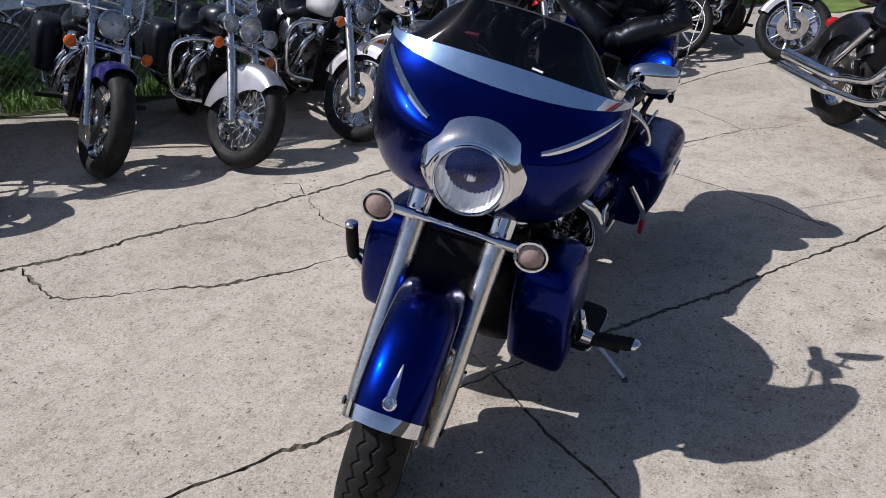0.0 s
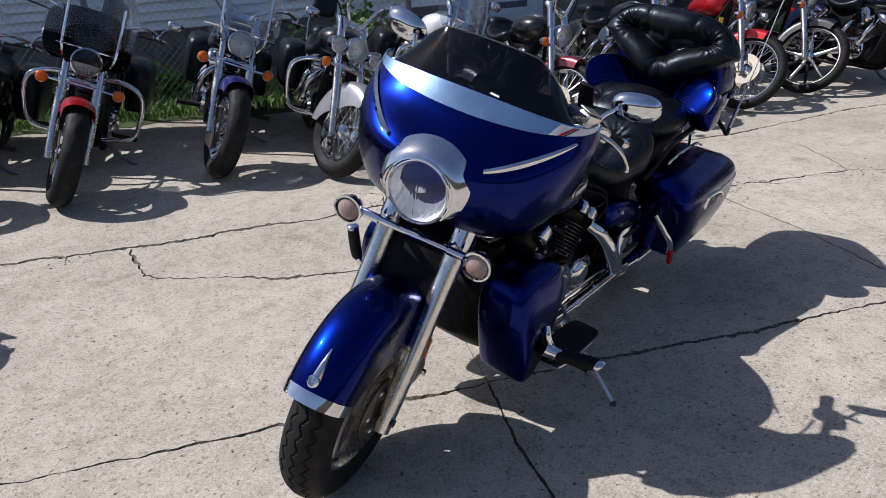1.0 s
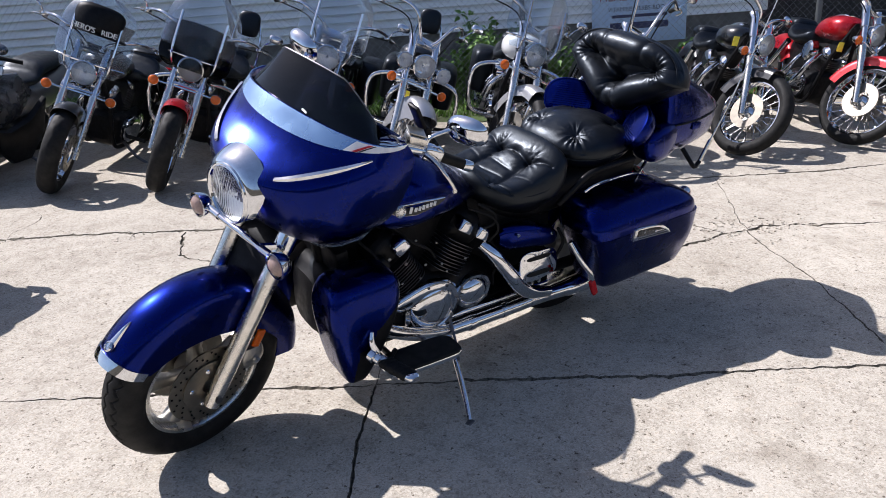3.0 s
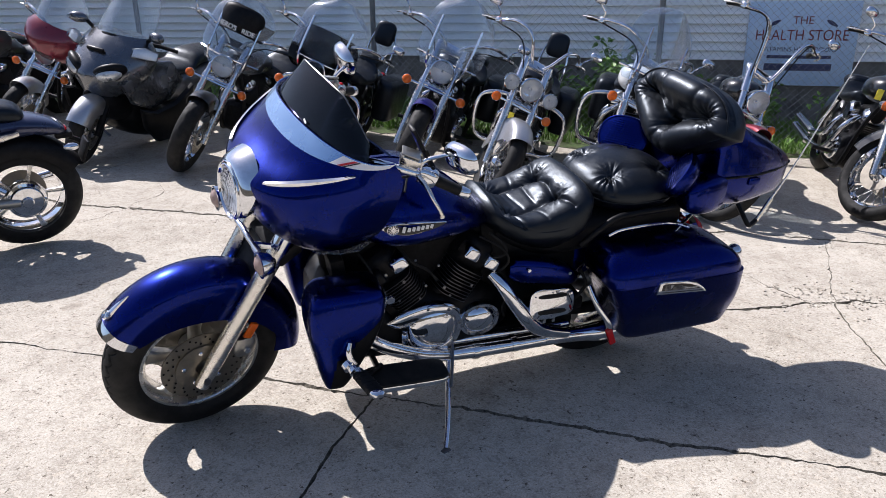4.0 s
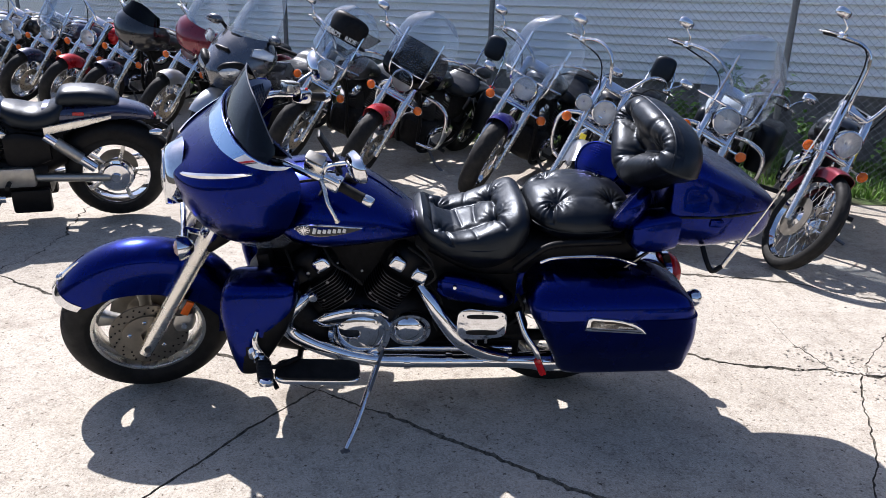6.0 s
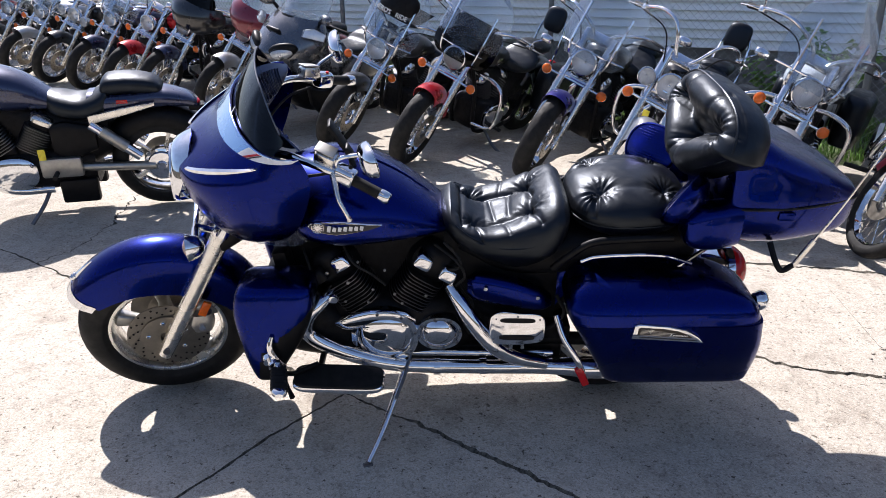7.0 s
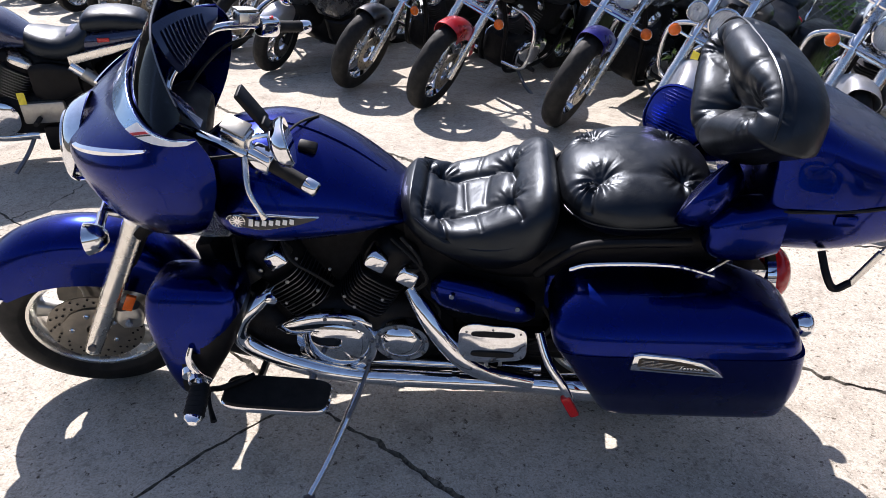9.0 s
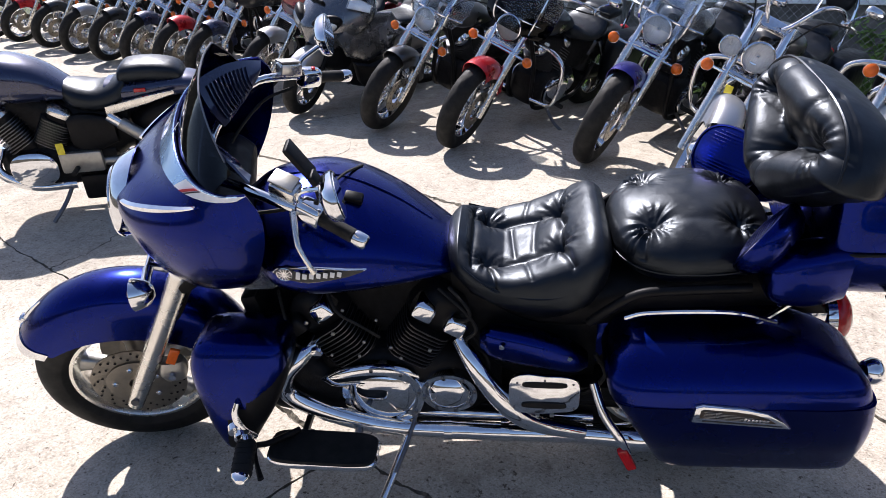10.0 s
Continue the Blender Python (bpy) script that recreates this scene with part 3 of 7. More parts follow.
U0, U1, SILL, TOP = -16.0, 4.62, 0.76, 3.3
wall = solid("wall_north", rbox(U1 - U0, 0.16, TOP, 0.0, yard_pose((U0 + U1) / 2, WALL_N + 0.10, TOP / 2)), BLOCK, "grey foundation and sheathing of a low building", "wall", kind="structure")
BOARD = 0.102
for i in range(int((TOP - SILL) / BOARD)):
    z = SILL + i * BOARD
    rows = [[Vector((x, y, zz)) for x in (-(U1 - U0) / 2, (U1 - U0) / 2)] for y, zz in ((-0.002, 0.010), (-0.048, 0.0), (-0.050, 0.010), (-0.006, BOARD + 0.012), (0.0, BOARD + 0.012))]
    part("siding_board", surface(rows, False), SIDING, wall, m=yard_pose((U0 + U1) / 2, WALL_N + 0.018, z), sharp=20)
part("corner_trim", rbox(0.10, 0.05, TOP - SILL, 0.004), SIDING, wall, m=yard_pose(U1 + 0.03, WALL_N + 0.0, (TOP + SILL) / 2))
solid("roof", join(rbox(U1 - U0 + 0.6, 4.3, 0.12, 0.01, yard_pose((U0 + U1) / 2, WALL_N + 2.05, TOP + 0.07)), rbox(U1 - U0 + 0.6, 0.05, 0.16, 0.005, yard_pose((U0 + U1) / 2, WALL_N - 0.13, TOP + 0.05))), SIDING, "plain roof edge of the low building", "roof", kind="structure")
solid("wall_east", rbox(0.16, 4.0, TOP, 0.0, yard_pose(U1 - 0.08, WALL_N + 2.2, TOP / 2)), SIDING, "white side wall of the low building", "wall", kind="structure")
# backing of the dark opening, shade in its colour, under an added unseen roof
solid("wall_opening", rbox(8.0, 0.15, 3.4, 0.0, yard_pose(U1 + 4.0, WALL_N + 2.0, 1.7)), OPENING_SHADE, "backing wall of the dark opening behind the fence, shade put into its colour", "wall", kind="structure")
solid("roof_opening", rbox(8.2, 3.2, 0.12, 0.01, yard_pose(U1 + 4.1, WALL_N + 0.9, 3.46)), OPENING_SHADE, "unseen roof added over the dark opening", "roof", kind="structure")


FAR = plain("dull_brown_wall", (0.06, 0.055, 0.045), (0.10, 0.09, 0.07), 0.85, 0.95, 2, 0.3, 20)
for nm, sx, sy, u, n in (("wall_south", 44.0, 0.3, -4.0, -15.0), ("wall_west", 0.3, 30.0, -26.0, 0.0), ("wall_far_east", 0.3, 30.0, 18.0, 0.0)):
    solid(nm, rbox(sx, sy, 3.6, 0.0, yard_pose(u, n, 1.8)), FAR, "plain dull wall that closes the yard", "wall", kind="structure")


def chain_fence():
    """Posts, a top rail and diamond wire."""
    root = thing("chain_link_fence", yard_pose(0, FENCE_N), "galvanised chain-link fence with round posts before the building", "fence")
    a, b, h = -13.69, 7.68, 1.95
    for u in (-13.69, -10.64, -7.59, -4.54, -1.49, 1.58, 4.63, 7.68):
        part("post", rod((u, 0, 0), (u, 0, h), 0.03, 12), POST, root, "weathered dark grey post")
    part("top_rail", rod((a, 0, h), (b, 0, h), 0.021, 10), GALV, root)
    verts, faces = [], []
    step, r = 0.072, 0.0012
    k = int((b - a + h) / step)
    for s in (1, -1):
        for i in range(k):
            u = a - h + i * step if s > 0 else a + i * step
            p, q = (u, 0.0), (u + s * h, h)
            if p[0] < a or q[0] < a or p[0] > b or q[0] > b:
                continue
            off = 0.04 + s * 0.002
            n0 = len(verts)
            for x, z in (p, q):
                verts += [(x - r * 1.4, off, z), (x + r * 1.4, off - r, z), (x + r * 1.4, off + r, z)]
            faces += [(n0, n0 + 1, n0 + 4, n0 + 3), (n0 + 1, n0 + 2, n0 + 5, n0 + 4), (n0 + 2, n0, n0 + 3, n0 + 5)]
    me = bpy.data.meshes.new("wire_mesh")
    me.from_pydata(verts, [], faces)
    me.materials.append(GALV)
    ob = new("wire_mesh", me)
    ob.parent = root
    tagged(ob, "diamond wire mesh", kind="stuff")


chain_fence()


def store_sign():
    """The painted board behind the fence."""
    board_paint = plain("pale_blue_sign_paint", (0.50, 0.66, 0.86), (0.60, 0.74, 0.90), 0.5, 0.7, 4)
    red_ink = plain("dark_red_sign_ink", (0.16, 0.02, 0.03), (0.22, 0.03, 0.04), 0.5, 0.7)
    blue_ink = plain("dark_blue_sign_ink", (0.02, 0.03, 0.09), (0.04, 0.05, 0.13), 0.5, 0.7)
    root = thing("store_sign", yard_pose(3.13, WALL_N - 0.05, 0.95) @ Matrix.Scale(0.715, 4), "pale blue painted store sign on the siding", "sign")
    part("board", rbox(1.62, 0.02, 1.30, 0.003), board_paint, root)
    face = lambda x, z: pose(x, -0.0115, z, 90, 0, 0)
    writing("lettering", "THE", 0.17, face(0, 0.36), red_ink, root)
    writing("lettering", "HEALTH STORE", 0.235, face(0, 0.13), red_ink, root, squeeze=0.84)
    writing("lettering", "VITAMINS-HERBS-BOOKS", 0.105, face(0, -0.085), blue_ink, root, squeeze=0.92)
    part("bar", rbox(0.95, 0.004, 0.05, 0.0, pose(0, -0.012, -0.2)), blue_ink, root)
    part("bar", rbox(1.0, 0.004, 0.11, 0.0, pose(0, -0.012, -0.36)), blue_ink, root)
    for sx in (-1, 1):
        part("leaf_mark", plate([(0.1 * a, 0.03 * b) for a, b in oval(1, 1, 1.6, 12)], 0.002, pose(sx * 0.42, -0.011, 0.32, 90, sx * 30, 0)), blue_ink, root)


store_sign()

# ---- the touring motorcycle: x runs to its tail, -y is its left side ----
LEAN_HERO = 11.2
HERO = thing("touring_motorcycle", Matrix.Translation((0, 0.010, 0.010)) @ pose(0, 0, 0, LEAN_HERO, 0, 0), "dark blue full-dress touring motorcycle leaning on its side stand", "motorcycle")
RAKE = Vector((0.5, 0, 0.866))
AXIS_AT = Vector((-0.033, 0, 0.30))


def steer(degrees, at=AXIS_AT, way=RAKE):
    return Matrix.Translation(at) @ Matrix.Rotation(radians(degrees), 4, way) @ Matrix.Translation(-at)


ST = steer(14.5)


def side(x, y, z, s=-1):
    """A pose on one side of the motorcycle whose local z points out to that side, x to the tail, y up."""
    return Matrix.Translation((x, y, z)) @ Matrix(((1, 0, 0, 0), (0, 0, s, 0), (0, 1, 0, 0), (0, 0, 0, 1)))


def tyre(radius, width, rim_r, lugs=0, n=96, m=20):
    """A round-shouldered tyre round y, with zigzag tread grooves."""
    prof = []
    for i in range(m + 1):
        a = radians(-112 + 224 * i / m)
        prof.append((radius - width * 0.46 + width * 0.46 * math.cos(a), width * 0.5 * math.sin(a)))
    prof = [(rim_r, -width * 0.33)] + prof[1:-1] + [(rim_r, width * 0.33)]
    rows = []
    for r, h in prof:
        row = []
        for q in range(n):
            a = 2 * math.pi * q / n
            rr = r
            if lugs and abs(h) < width * 0.40 and r > radius * 0.86:
                wave = 2 / math.pi * math.asin(math.sin(a * lugs)) * width * 0.055
                for c in (-0.24, 0.0, 0.24):
                    if abs(h - wave - c * width) < width * 0.022:
                        rr -= 0.0045
            row.append(Vector((rr * math.cos(a), h, rr * math.sin(a))))
        rows.append(row)
    return surface(rows, True)


def hoop(profile, n=64):
    """(radius, y) turned round the y axis."""
    return surface([[Vector((r * math.cos(a), h, r * math.sin(a))) for a in (2 * math.pi * q / n for q in range(n))] for r, h in profile], True)


def brake_disc(r0, r1, y, t):
    """The ring of a brake disc."""
    return hoop([(r0, y), (r1, y), (r1, y + t), (r0, y + t), (r0, y)], 72)


def cast_wheel(parent, m, radius, width, rim_r, spokes, face, disc_sides=(-1, 1)):
    """Tyre, polished rim, cast spokes, hub and brake discs."""
    wheel = part("front_wheel" if disc_sides else "rear_wheel", hoop([(rim_r - 0.006, -width * 0.36), (rim_r + 0.010, -width * 0.36), (rim_r + 0.012, -width * 0.30), (rim_r - 0.018, -width * 0.2), (rim_r - 0.024, 0), (rim_r - 0.018, width * 0.2), (rim_r + 0.012, width * 0.30), (rim_r + 0.010, width * 0.36), (rim_r - 0.006, width * 0.36), (rim_r - 0.022, width * 0.22), (rim_r - 0.026, 0), (rim_r - 0.022, -width * 0.22), (rim_r - 0.006, -width * 0.36)]), face, parent, "polished cast wheel rim", m)
    part("tyre", tyre(radius, width, rim_r, 40, 520, 80), RUBBER, wheel, "black tyre with zigzag tread", m)
    part("hub", hoop([(0.0, -0.062), (0.05, -0.062), (0.055, -0.05), (0.05, 0.0), (0.055, 0.05), (0.05, 0.062), (0.0, 0.062)], 32), DULL_ALLOY, wheel, "", m)
    for k in range(spokes):
        a = 2 * math.pi * k / spokes + 0.3
        arm = surface([[Vector((r, dx, dy)) for dx, dy in oval(w, t, 3, 12)] for r, w, t in ((0.04, 0.030, 0.030), (0.12, 0.022, 0.022), (rim_r - 0.02, 0.034, 0.03))], True, True)
        arm.transform(Matrix.Rotation(-a, 4, "Y") @ Matrix(((1, 0, 0, 0), (0, 0, 1, 0), (0, 1, 0, 0), (0, 0, 0, 1))))
        part("spoke", arm, DULL_ALLOY, wheel, "", m)
    for s in disc_sides:
        disc = part("brake_disc", brake_disc(0.085, 0.149, s * 0.074 - 0.0025, 0.005), BRAKE, wheel, "drilled steel brake disc", m)
        carrier = hoop([(0.03, s * 0.068), (0.085, s * 0.070), (0.100, s * 0.079), (0.100, s * 0.083), (0.06, s * 0.086), (0.03, s * 0.086), (0.03, s * 0.068)], 40)
        part("disc_carrier", carrier, BRAKE, wheel, "", m)
        if s < 0:
            cup = None
            for k in range(48):
                a = 2 * math.pi * k / 48
                r = 0.112 + 0.014 * (k % 3)
                place = m @ Matrix.Translation((r * math.cos(a), s * 0.0785, r * math.sin(a))) @ pose(0, 0, 0, 90, 0, 0)
                if cup is None:
                    cup = to_mesh("drilling", lathe([(0.0, 0.0), (0.0042, 0.0), (0.0042, 0.0012), (0.0, 0.0012)], 8), CAST)
                hole = new("drilling", cup)
                hole.parent, hole.matrix_basis = wheel, place
            for k in range(5):
                a = 2 * math.pi * k / 5 + 0.4
                part("disc_bolt", lathe([(0.0, 0.0), (0.009, 0.0), (0.009, 0.005), (0.006, 0.008), (0.0, 0.008)], 10, Matrix.Translation((0.072 * math.cos(a), s * 0.084, 0.072 * math.sin(a))) @ pose(0, 0, 0, 90, 0, 0)), CHROME, wheel, "", m)
    return wheel


FRONT = Matrix.Translation((-0.022, 0, 0.316))
cast_wheel(HERO, ST @ FRONT, 0.325, 0.150, 0.212, 5, ALLOY)
REAR = Matrix.Translation((1.675, 0, 0.315))
cast_wheel(HERO, REAR, 0.325, 0.160, 0.200, 5, ALLOY, ())


def arc_fender(r, a0, a1, hw, side_drop, steps=40, flare=0.0):
    """A mudguard round y: a crown over the tyre with sides that reach down; angles from the front, over the top."""
    rows = []
    for i in range(steps + 1):
        t = i / steps
        a = radians(a0 + (a1 - a0) * t)
        d = side_drop(t) if callable(side_drop) else side_drop
        row = []
        for j in range(25):
            s = -1 + 2 * j / 24
            if abs(s) < 0.62:
                q = s / 0.62
                y, rr = hw * math.sin(q * math.pi / 2) ** 1 * (0.97 if abs(q) < 1 else 1), r - (1 - math.cos(q * math.pi / 2)) * hw * 0.62
            else:
                q = (abs(s) - 0.62) / 0.38
                y, rr = math.copysign(hw + flare * q, s), r - hw * 0.62 - d * q
            row.append(Vector((-rr * math.cos(a), y, rr * math.sin(a))))
        rows.append(row)
    return rows


def fender_drop(t):
    return 0.055 + 0.075 * math.sin(min(1, t * 1.15) * math.pi) ** 0.8 + 0.06 * max(0, t - 0.75)


FC = ST @ Matrix.Translation((-0.01, 0, 0.335))
rows = arc_fender(0.383, 38, 190, 0.092, fender_drop)
part("front_fender", shell(surface(rows), 0.004), BLUE, HERO, "deep blue wrapped front mudguard", FC)
trim = arc_fender(0.3865, 34, 39.5, 0.095, lambda t: 0.040 + 0.004 * t, 8)
part("fender_trim", shell(surface(trim), 0.005), CHROME, HERO, "chrome trim along the mudguard's front edge", FC)
# ornament on the crown of the mudguard
orn = []
for i in range(9):
    t = i / 8
    a = radians(44.5 + 13 * t)
    w = 0.013 * (1 - t) ** 0.8 + 0.002
    c = Vector((-math.cos(a), 0, math.sin(a)))
    orn.append([c * 0.383 + Vector((0, w * x, 0)) + c * (0.010 * (1 - 0.5 * t) * z) for x, z in ((-1, -0.2), (-0.7, 0.7), (0, 1), (0.7, 0.7), (1, -0.2))])
medal = part("fender_ornament", shell(surface(orn), 0.002), CHROME, HERO, "chrome teardrop ornament", FC)
a = radians(43.5)
part("badge_disc", lathe([(0.0, 0.0), (0.017, 0.0), (0.017, 0.008), (0.013, 0.012), (0.011, 0.007), (0.006, 0.006), (0.004, 0.009), (0.0, 0.010)], 24, along((-0.385 * math.cos(a), 0, 0.385 * math.sin(a)), (-0.5 * math.cos(a), 0, 0.5 * math.sin(a)))), CHROME, medal, "", FC)

for s in (-1, 1):
    lower = part("fork_leg", tube([(-0.045, s * 0.117, 0.262), (0.03, s * 0.117, 0.392), (0.18, s * 0.117, 0.652), (0.262, s * 0.117, 0.794)], [0.026, 0.031, 0.031, 0.034], 20, 4), ALLOY, HERO, "satin alloy fork leg", ST)
    part("upper_tube", rod((0.262, s * 0.117, 0.794), (0.36, s * 0.117, 0.964), 0.0365, 20), CHROME, lower, "chrome fork cover", ST)
    part("axle_cap", lathe([(0, 0), (0.013, 0), (0.013, 0.006), (0, 0.006)], 14, Matrix.Translation((-0.03, s * 0.144, 0.30)) @ pose(0, 0, 0, 90 if s < 0 else -90, 0, 0)), STEEL, lower, "", ST)
    caliper = part("brake_caliper", body_z([(0.36, 0.085, 0.15, s * 0.115 - 0.02, s * 0.115 + 0.02), (0.40, 0.075, 0.165, s * 0.115 - 0.028, s * 0.115 + 0.028), (0.44, 0.09, 0.16, s * 0.115 - 0.02, s * 0.115 + 0.02)], 3.5, 20), DULL_ALLOY, HERO, "alloy brake caliper", ST)
    part("caliper_bolt", lathe([(0, 0), (0.012, 0), (0.012, 0.012), (0, 0.012)], 6, Matrix.Translation((0.12, s * 0.145, 0.40)) @ pose(0, 0, 0, 90 if s < 0 else -90, 0, 0)), CHROME, caliper, "", ST)
    part("fork_reflector", rbox(0.030, 0.012, 0.066, 0.003, Matrix.Translation((0.142, s * 0.135, 0.475)) @ pose(0, 0, 0, 0, 30, 0)), AMBER, HERO, "amber reflector", ST)
    # indicator on its bar
    ind = part("indicator", lathe([(0.0, -0.055), (0.018, -0.052), (0.036, -0.035), (0.044, -0.012), (0.046, 0.0), (0.040, 0.001), (0.040, -0.006)], 28, Matrix.Translation((0.155, s * 0.213, 0.822)) @ pose(0, 0, 0, 0, -90, 0), fill=False), CHROME, HERO, "chrome indicator housing", ST)
    part("lens", lathe([(0.0, 0.016), (0.014, 0.014), (0.026, 0.008), (0.035, -0.003), (0.0, -0.003)], 24, Matrix.Translation((0.155, s * 0.213, 0.822)) @ pose(0, 0, 0, 0, -90, 0)), PINK_LENS, ind, "smoky clear lens", ST)
part("indicator_bar", join(rod((0.178, -0.185, 0.822), (0.178, 0.185, 0.822), 0.0105, 14), rod((0.178, -0.185, 0.822), (0.178, -0.115, 0.822), 0.014, 14), rod((0.178, 0.115, 0.822), (0.178, 0.185, 0.822), 0.014, 14), rod((0.18, -0.02, 0.822), (0.18, 0.02, 0.822), 0.0125, 14), rod((0.18, -0.1, 0.822), (0.26, -0.117, 0.80), 0.012), rod((0.18, 0.1, 0.822), (0.26, 0.117, 0.80), 0.012)), CHROME, HERO, "chrome bar that carries the indicators", ST)
part("fork_yoke", join(rbox(0.10, 0.30, 0.05, 0.012, pose(0.285, 0, 0.775, 0, -30, 0)), rbox(0.05, 0.19, 0.30, 0.02, pose(0.20, 0, 0.64, 0, 30, 0))), CAST, HERO, "", ST)

# ---- fairing, which turns with the fork ----
BEFORE = set(bpy.data.objects)
FAIR = [(0.820, 0.32, 0.18, 0.390, 0.806), (0.868, 0.225, 0.268, 0.440, 0.842), (0.95, 0.178, 0.336, 0.500, 0.926), (1.046, 0.158, 0.360, 0.540, 1.030), (1.086, 0.190, 0.366, 0.556, 1.105), (1.144, 0.284, 0.360, 0.556, 1.150), (1.227, 0.364, 0.344, 0.540, 1.190)]


def fair_row(zc, xn, w, xr, zs, a0=-92, a1=92, n=56, out=0.0):
    row = []
    for i in range(n + 1):
        a = radians(a0 + (a1 - a0) * i / n)
        s, c = math.sin(a), math.cos(a)
        row.append(Vector((xn + (xr - xn) * (1 - abs(c) ** 0.9 * (1 if c >= 0 else -1)) - out * c, (w + out) * math.copysign(abs(s) ** 0.94, s), zc + (zs - zc) * s * s)))
    return row


levels = catmull(FAIR, 8)
fairing = part("fairing", shell(surface([fair_row(*k) for k in levels]), 0.006), BLUE, HERO, "deep blue batwing fairing")
band = []
for i in range(11):
    t = i / 10
    row = []
    for j in range(61):
        a = -88 + 176 * j / 60
        low = 43.2 + 3.0 * abs(a / 88) ** 2.2
        lv = low + (48 - low) * t
        k0 = min(47, int(lv))
        kk = levels[k0] * (1 - (lv - k0)) + levels[k0 + 1] * (lv - k0)
        row.append(fair_row(*kk, a, a + 1, 1, 0.004)[0])
    band.append(row)
part("fairing_band", shell(surface(band), 0.003), SILVER_BLUE, fairing, "pale silver band below the windshield")


def band_patch(name, a0, a1, l0, l1, material, slant=0.0, out=0.0075):
    rows = []
    for i in range(5):
        t = i / 4
        row = []
        for j in range(9):
            a = a0 + (a1 - a0) * j / 8 + slant * t
            low = 43.2 + 3.0 * abs(a / 88) ** 2.2
            lv = low + (48 - low) * (l0 + (l1 - l0) * t)
            k0 = min(47, int(lv))
            kk = levels[k0] * (1 - (lv - k0)) + levels[k0 + 1] * (lv - k0)
            row.append(fair_row(*kk, a, a + 1, 1, out)[0])
        rows.append(row)
    part(name, shell(surface(rows), 0.001), material, fairing, "")


band_patch("white_decal", -87, -43, 0.06, 0.94, PEARL, -6)
band_patch("red_decal", -51, -48, 0.1, 0.9, RED_PRINT, -10, 0.0095)
band_patch("black_decal", -53.5, -51.8, 0.1, 0.9, BLACK_PRINT, -10, 0.0095)

# windshield above the band
rows = []
for i in range(15):
    t = i / 14
    row = []
    for p, j in zip(fair_row(*FAIR[-1], -68, 68, 48), range(49)):
        a = radians(-68 + 136 * j / 48)
        c = math.cos(a)
        lift = 0.006 + 0.120 * max(0.0, min(1.0, (68 - abs(math.degrees(a))) / 38)) ** 0.8
        row.append(p + Vector((0.075 * t * c + 0.02 * t * t, -0.060 * t * math.sin(a), lift * t - 0.012 * (1 - t) - 0.006)))
    rows.append(row)
part("windshield", shell(surface(rows), 0.004), SMOKE, fairing, "dark smoked windshield")
part("windshield_edge", tube(rows[-1][2:-2:2], 0.0024, 6, 1), STEEL, fairing)
part("shield_label", rbox(0.0012, 0.030, 0.006, 0, Matrix.Translation(rows[2][20] + Vector((-0.004, 0, 0.004))) @ pose(0, 0, 0, 0, 42, -14)), WHITE_PRINT, fairing, "small white sticker")
# chrome side strips
for s in (-1, 1):
    strip = []
    for i in range(17):
        t = i / 16
        a = 22 + 41 * t
        lv = 31.4 + 10.4 * t ** 1.1
        k0 = int(lv)
        kk = levels[k0] * (1 - (lv - k0)) + levels[k0 + 1] * (lv - k0)
        p = fair_row(*kk, s * a, s * a + 1, 1, 0.003)[0]
        q = fair_row(*kk, s * a, s * a + 1, 1, 0.012)[0]
        w = 0.0095 * math.sin(math.pi * min(1, 0.06 + t * 0.94) ** 0.8) + 0.0015
        up = Vector((0.3, 0, 1)).normalized() * w
        strip.append([p - up, q - up * 0.5, q + up * 0.5, p + up])
    part("fairing_strip", surface(strip, True, True), CHROME, fairing, "chrome side strip")

# headlight in its chrome nacelle
HL = Matrix.Translation((0.152, 0, 0.982)) @ pose(0, 0, 0, 0, -86, 0)
lampunit = part("headlight", lathe([(0.03, -0.055), (0.085, -0.05), (0.093, -0.03), (0.0965, 0.0), (0.0965, 0.012), (0.094, 0.016), (0.091, 0.018), (0.088, 0.014), (0.0865, 0.010), (0.0865, 0.004)], 56, HL, fill=False), CHROME, HERO, "round chrome-rimmed headlight")
part("reflector_bowl", lathe([(0.0875, 0.006), (0.081, -0.006), (0.070, -0.019), (0.057, -0.030), (0.042, -0.038), (0.027, -0.043), (0.012, -0.045)], 26, HL, fill=False), REFLECTOR, lampunit, "bright faceted reflector", sharp=1)
part("bulb", lathe([(0.0, -0.005), (0.010, -0.007), (0.014, -0.02), (0.010, -0.04), (0.0, -0.041)], 16, HL), REFLECTOR, lampunit)
lens_rows = []
for back_face in (False, True):
    steps = range(24) if not back_face else range(23, -1, -1)
    for i in steps:
        r = 0.0872 * (i + 0.02) / 23
        row = []
        for q in range(120):
            an = 2 * math.pi * q / 120
            y = r * math.sin(an)
            flute = 0.0016 * abs(math.sin(y * 300)) + 0.0009 * math.sin(r * math.cos(an) * 95) if back_face else 0.0
            row.append(Vector((r * math.cos(an), y, 0.028 - 0.018 * (r / 0.0872) ** 2 - (0.0055 if back_face else 0.0) + flute)))
        lens_rows.append(row)
lens_rows.append(lens_rows[0])
part("lens", surface(lens_rows, True), LAMP_GLASS, lampunit, "fluted clear glass lens", HL).visible_shadow = False
nac = []
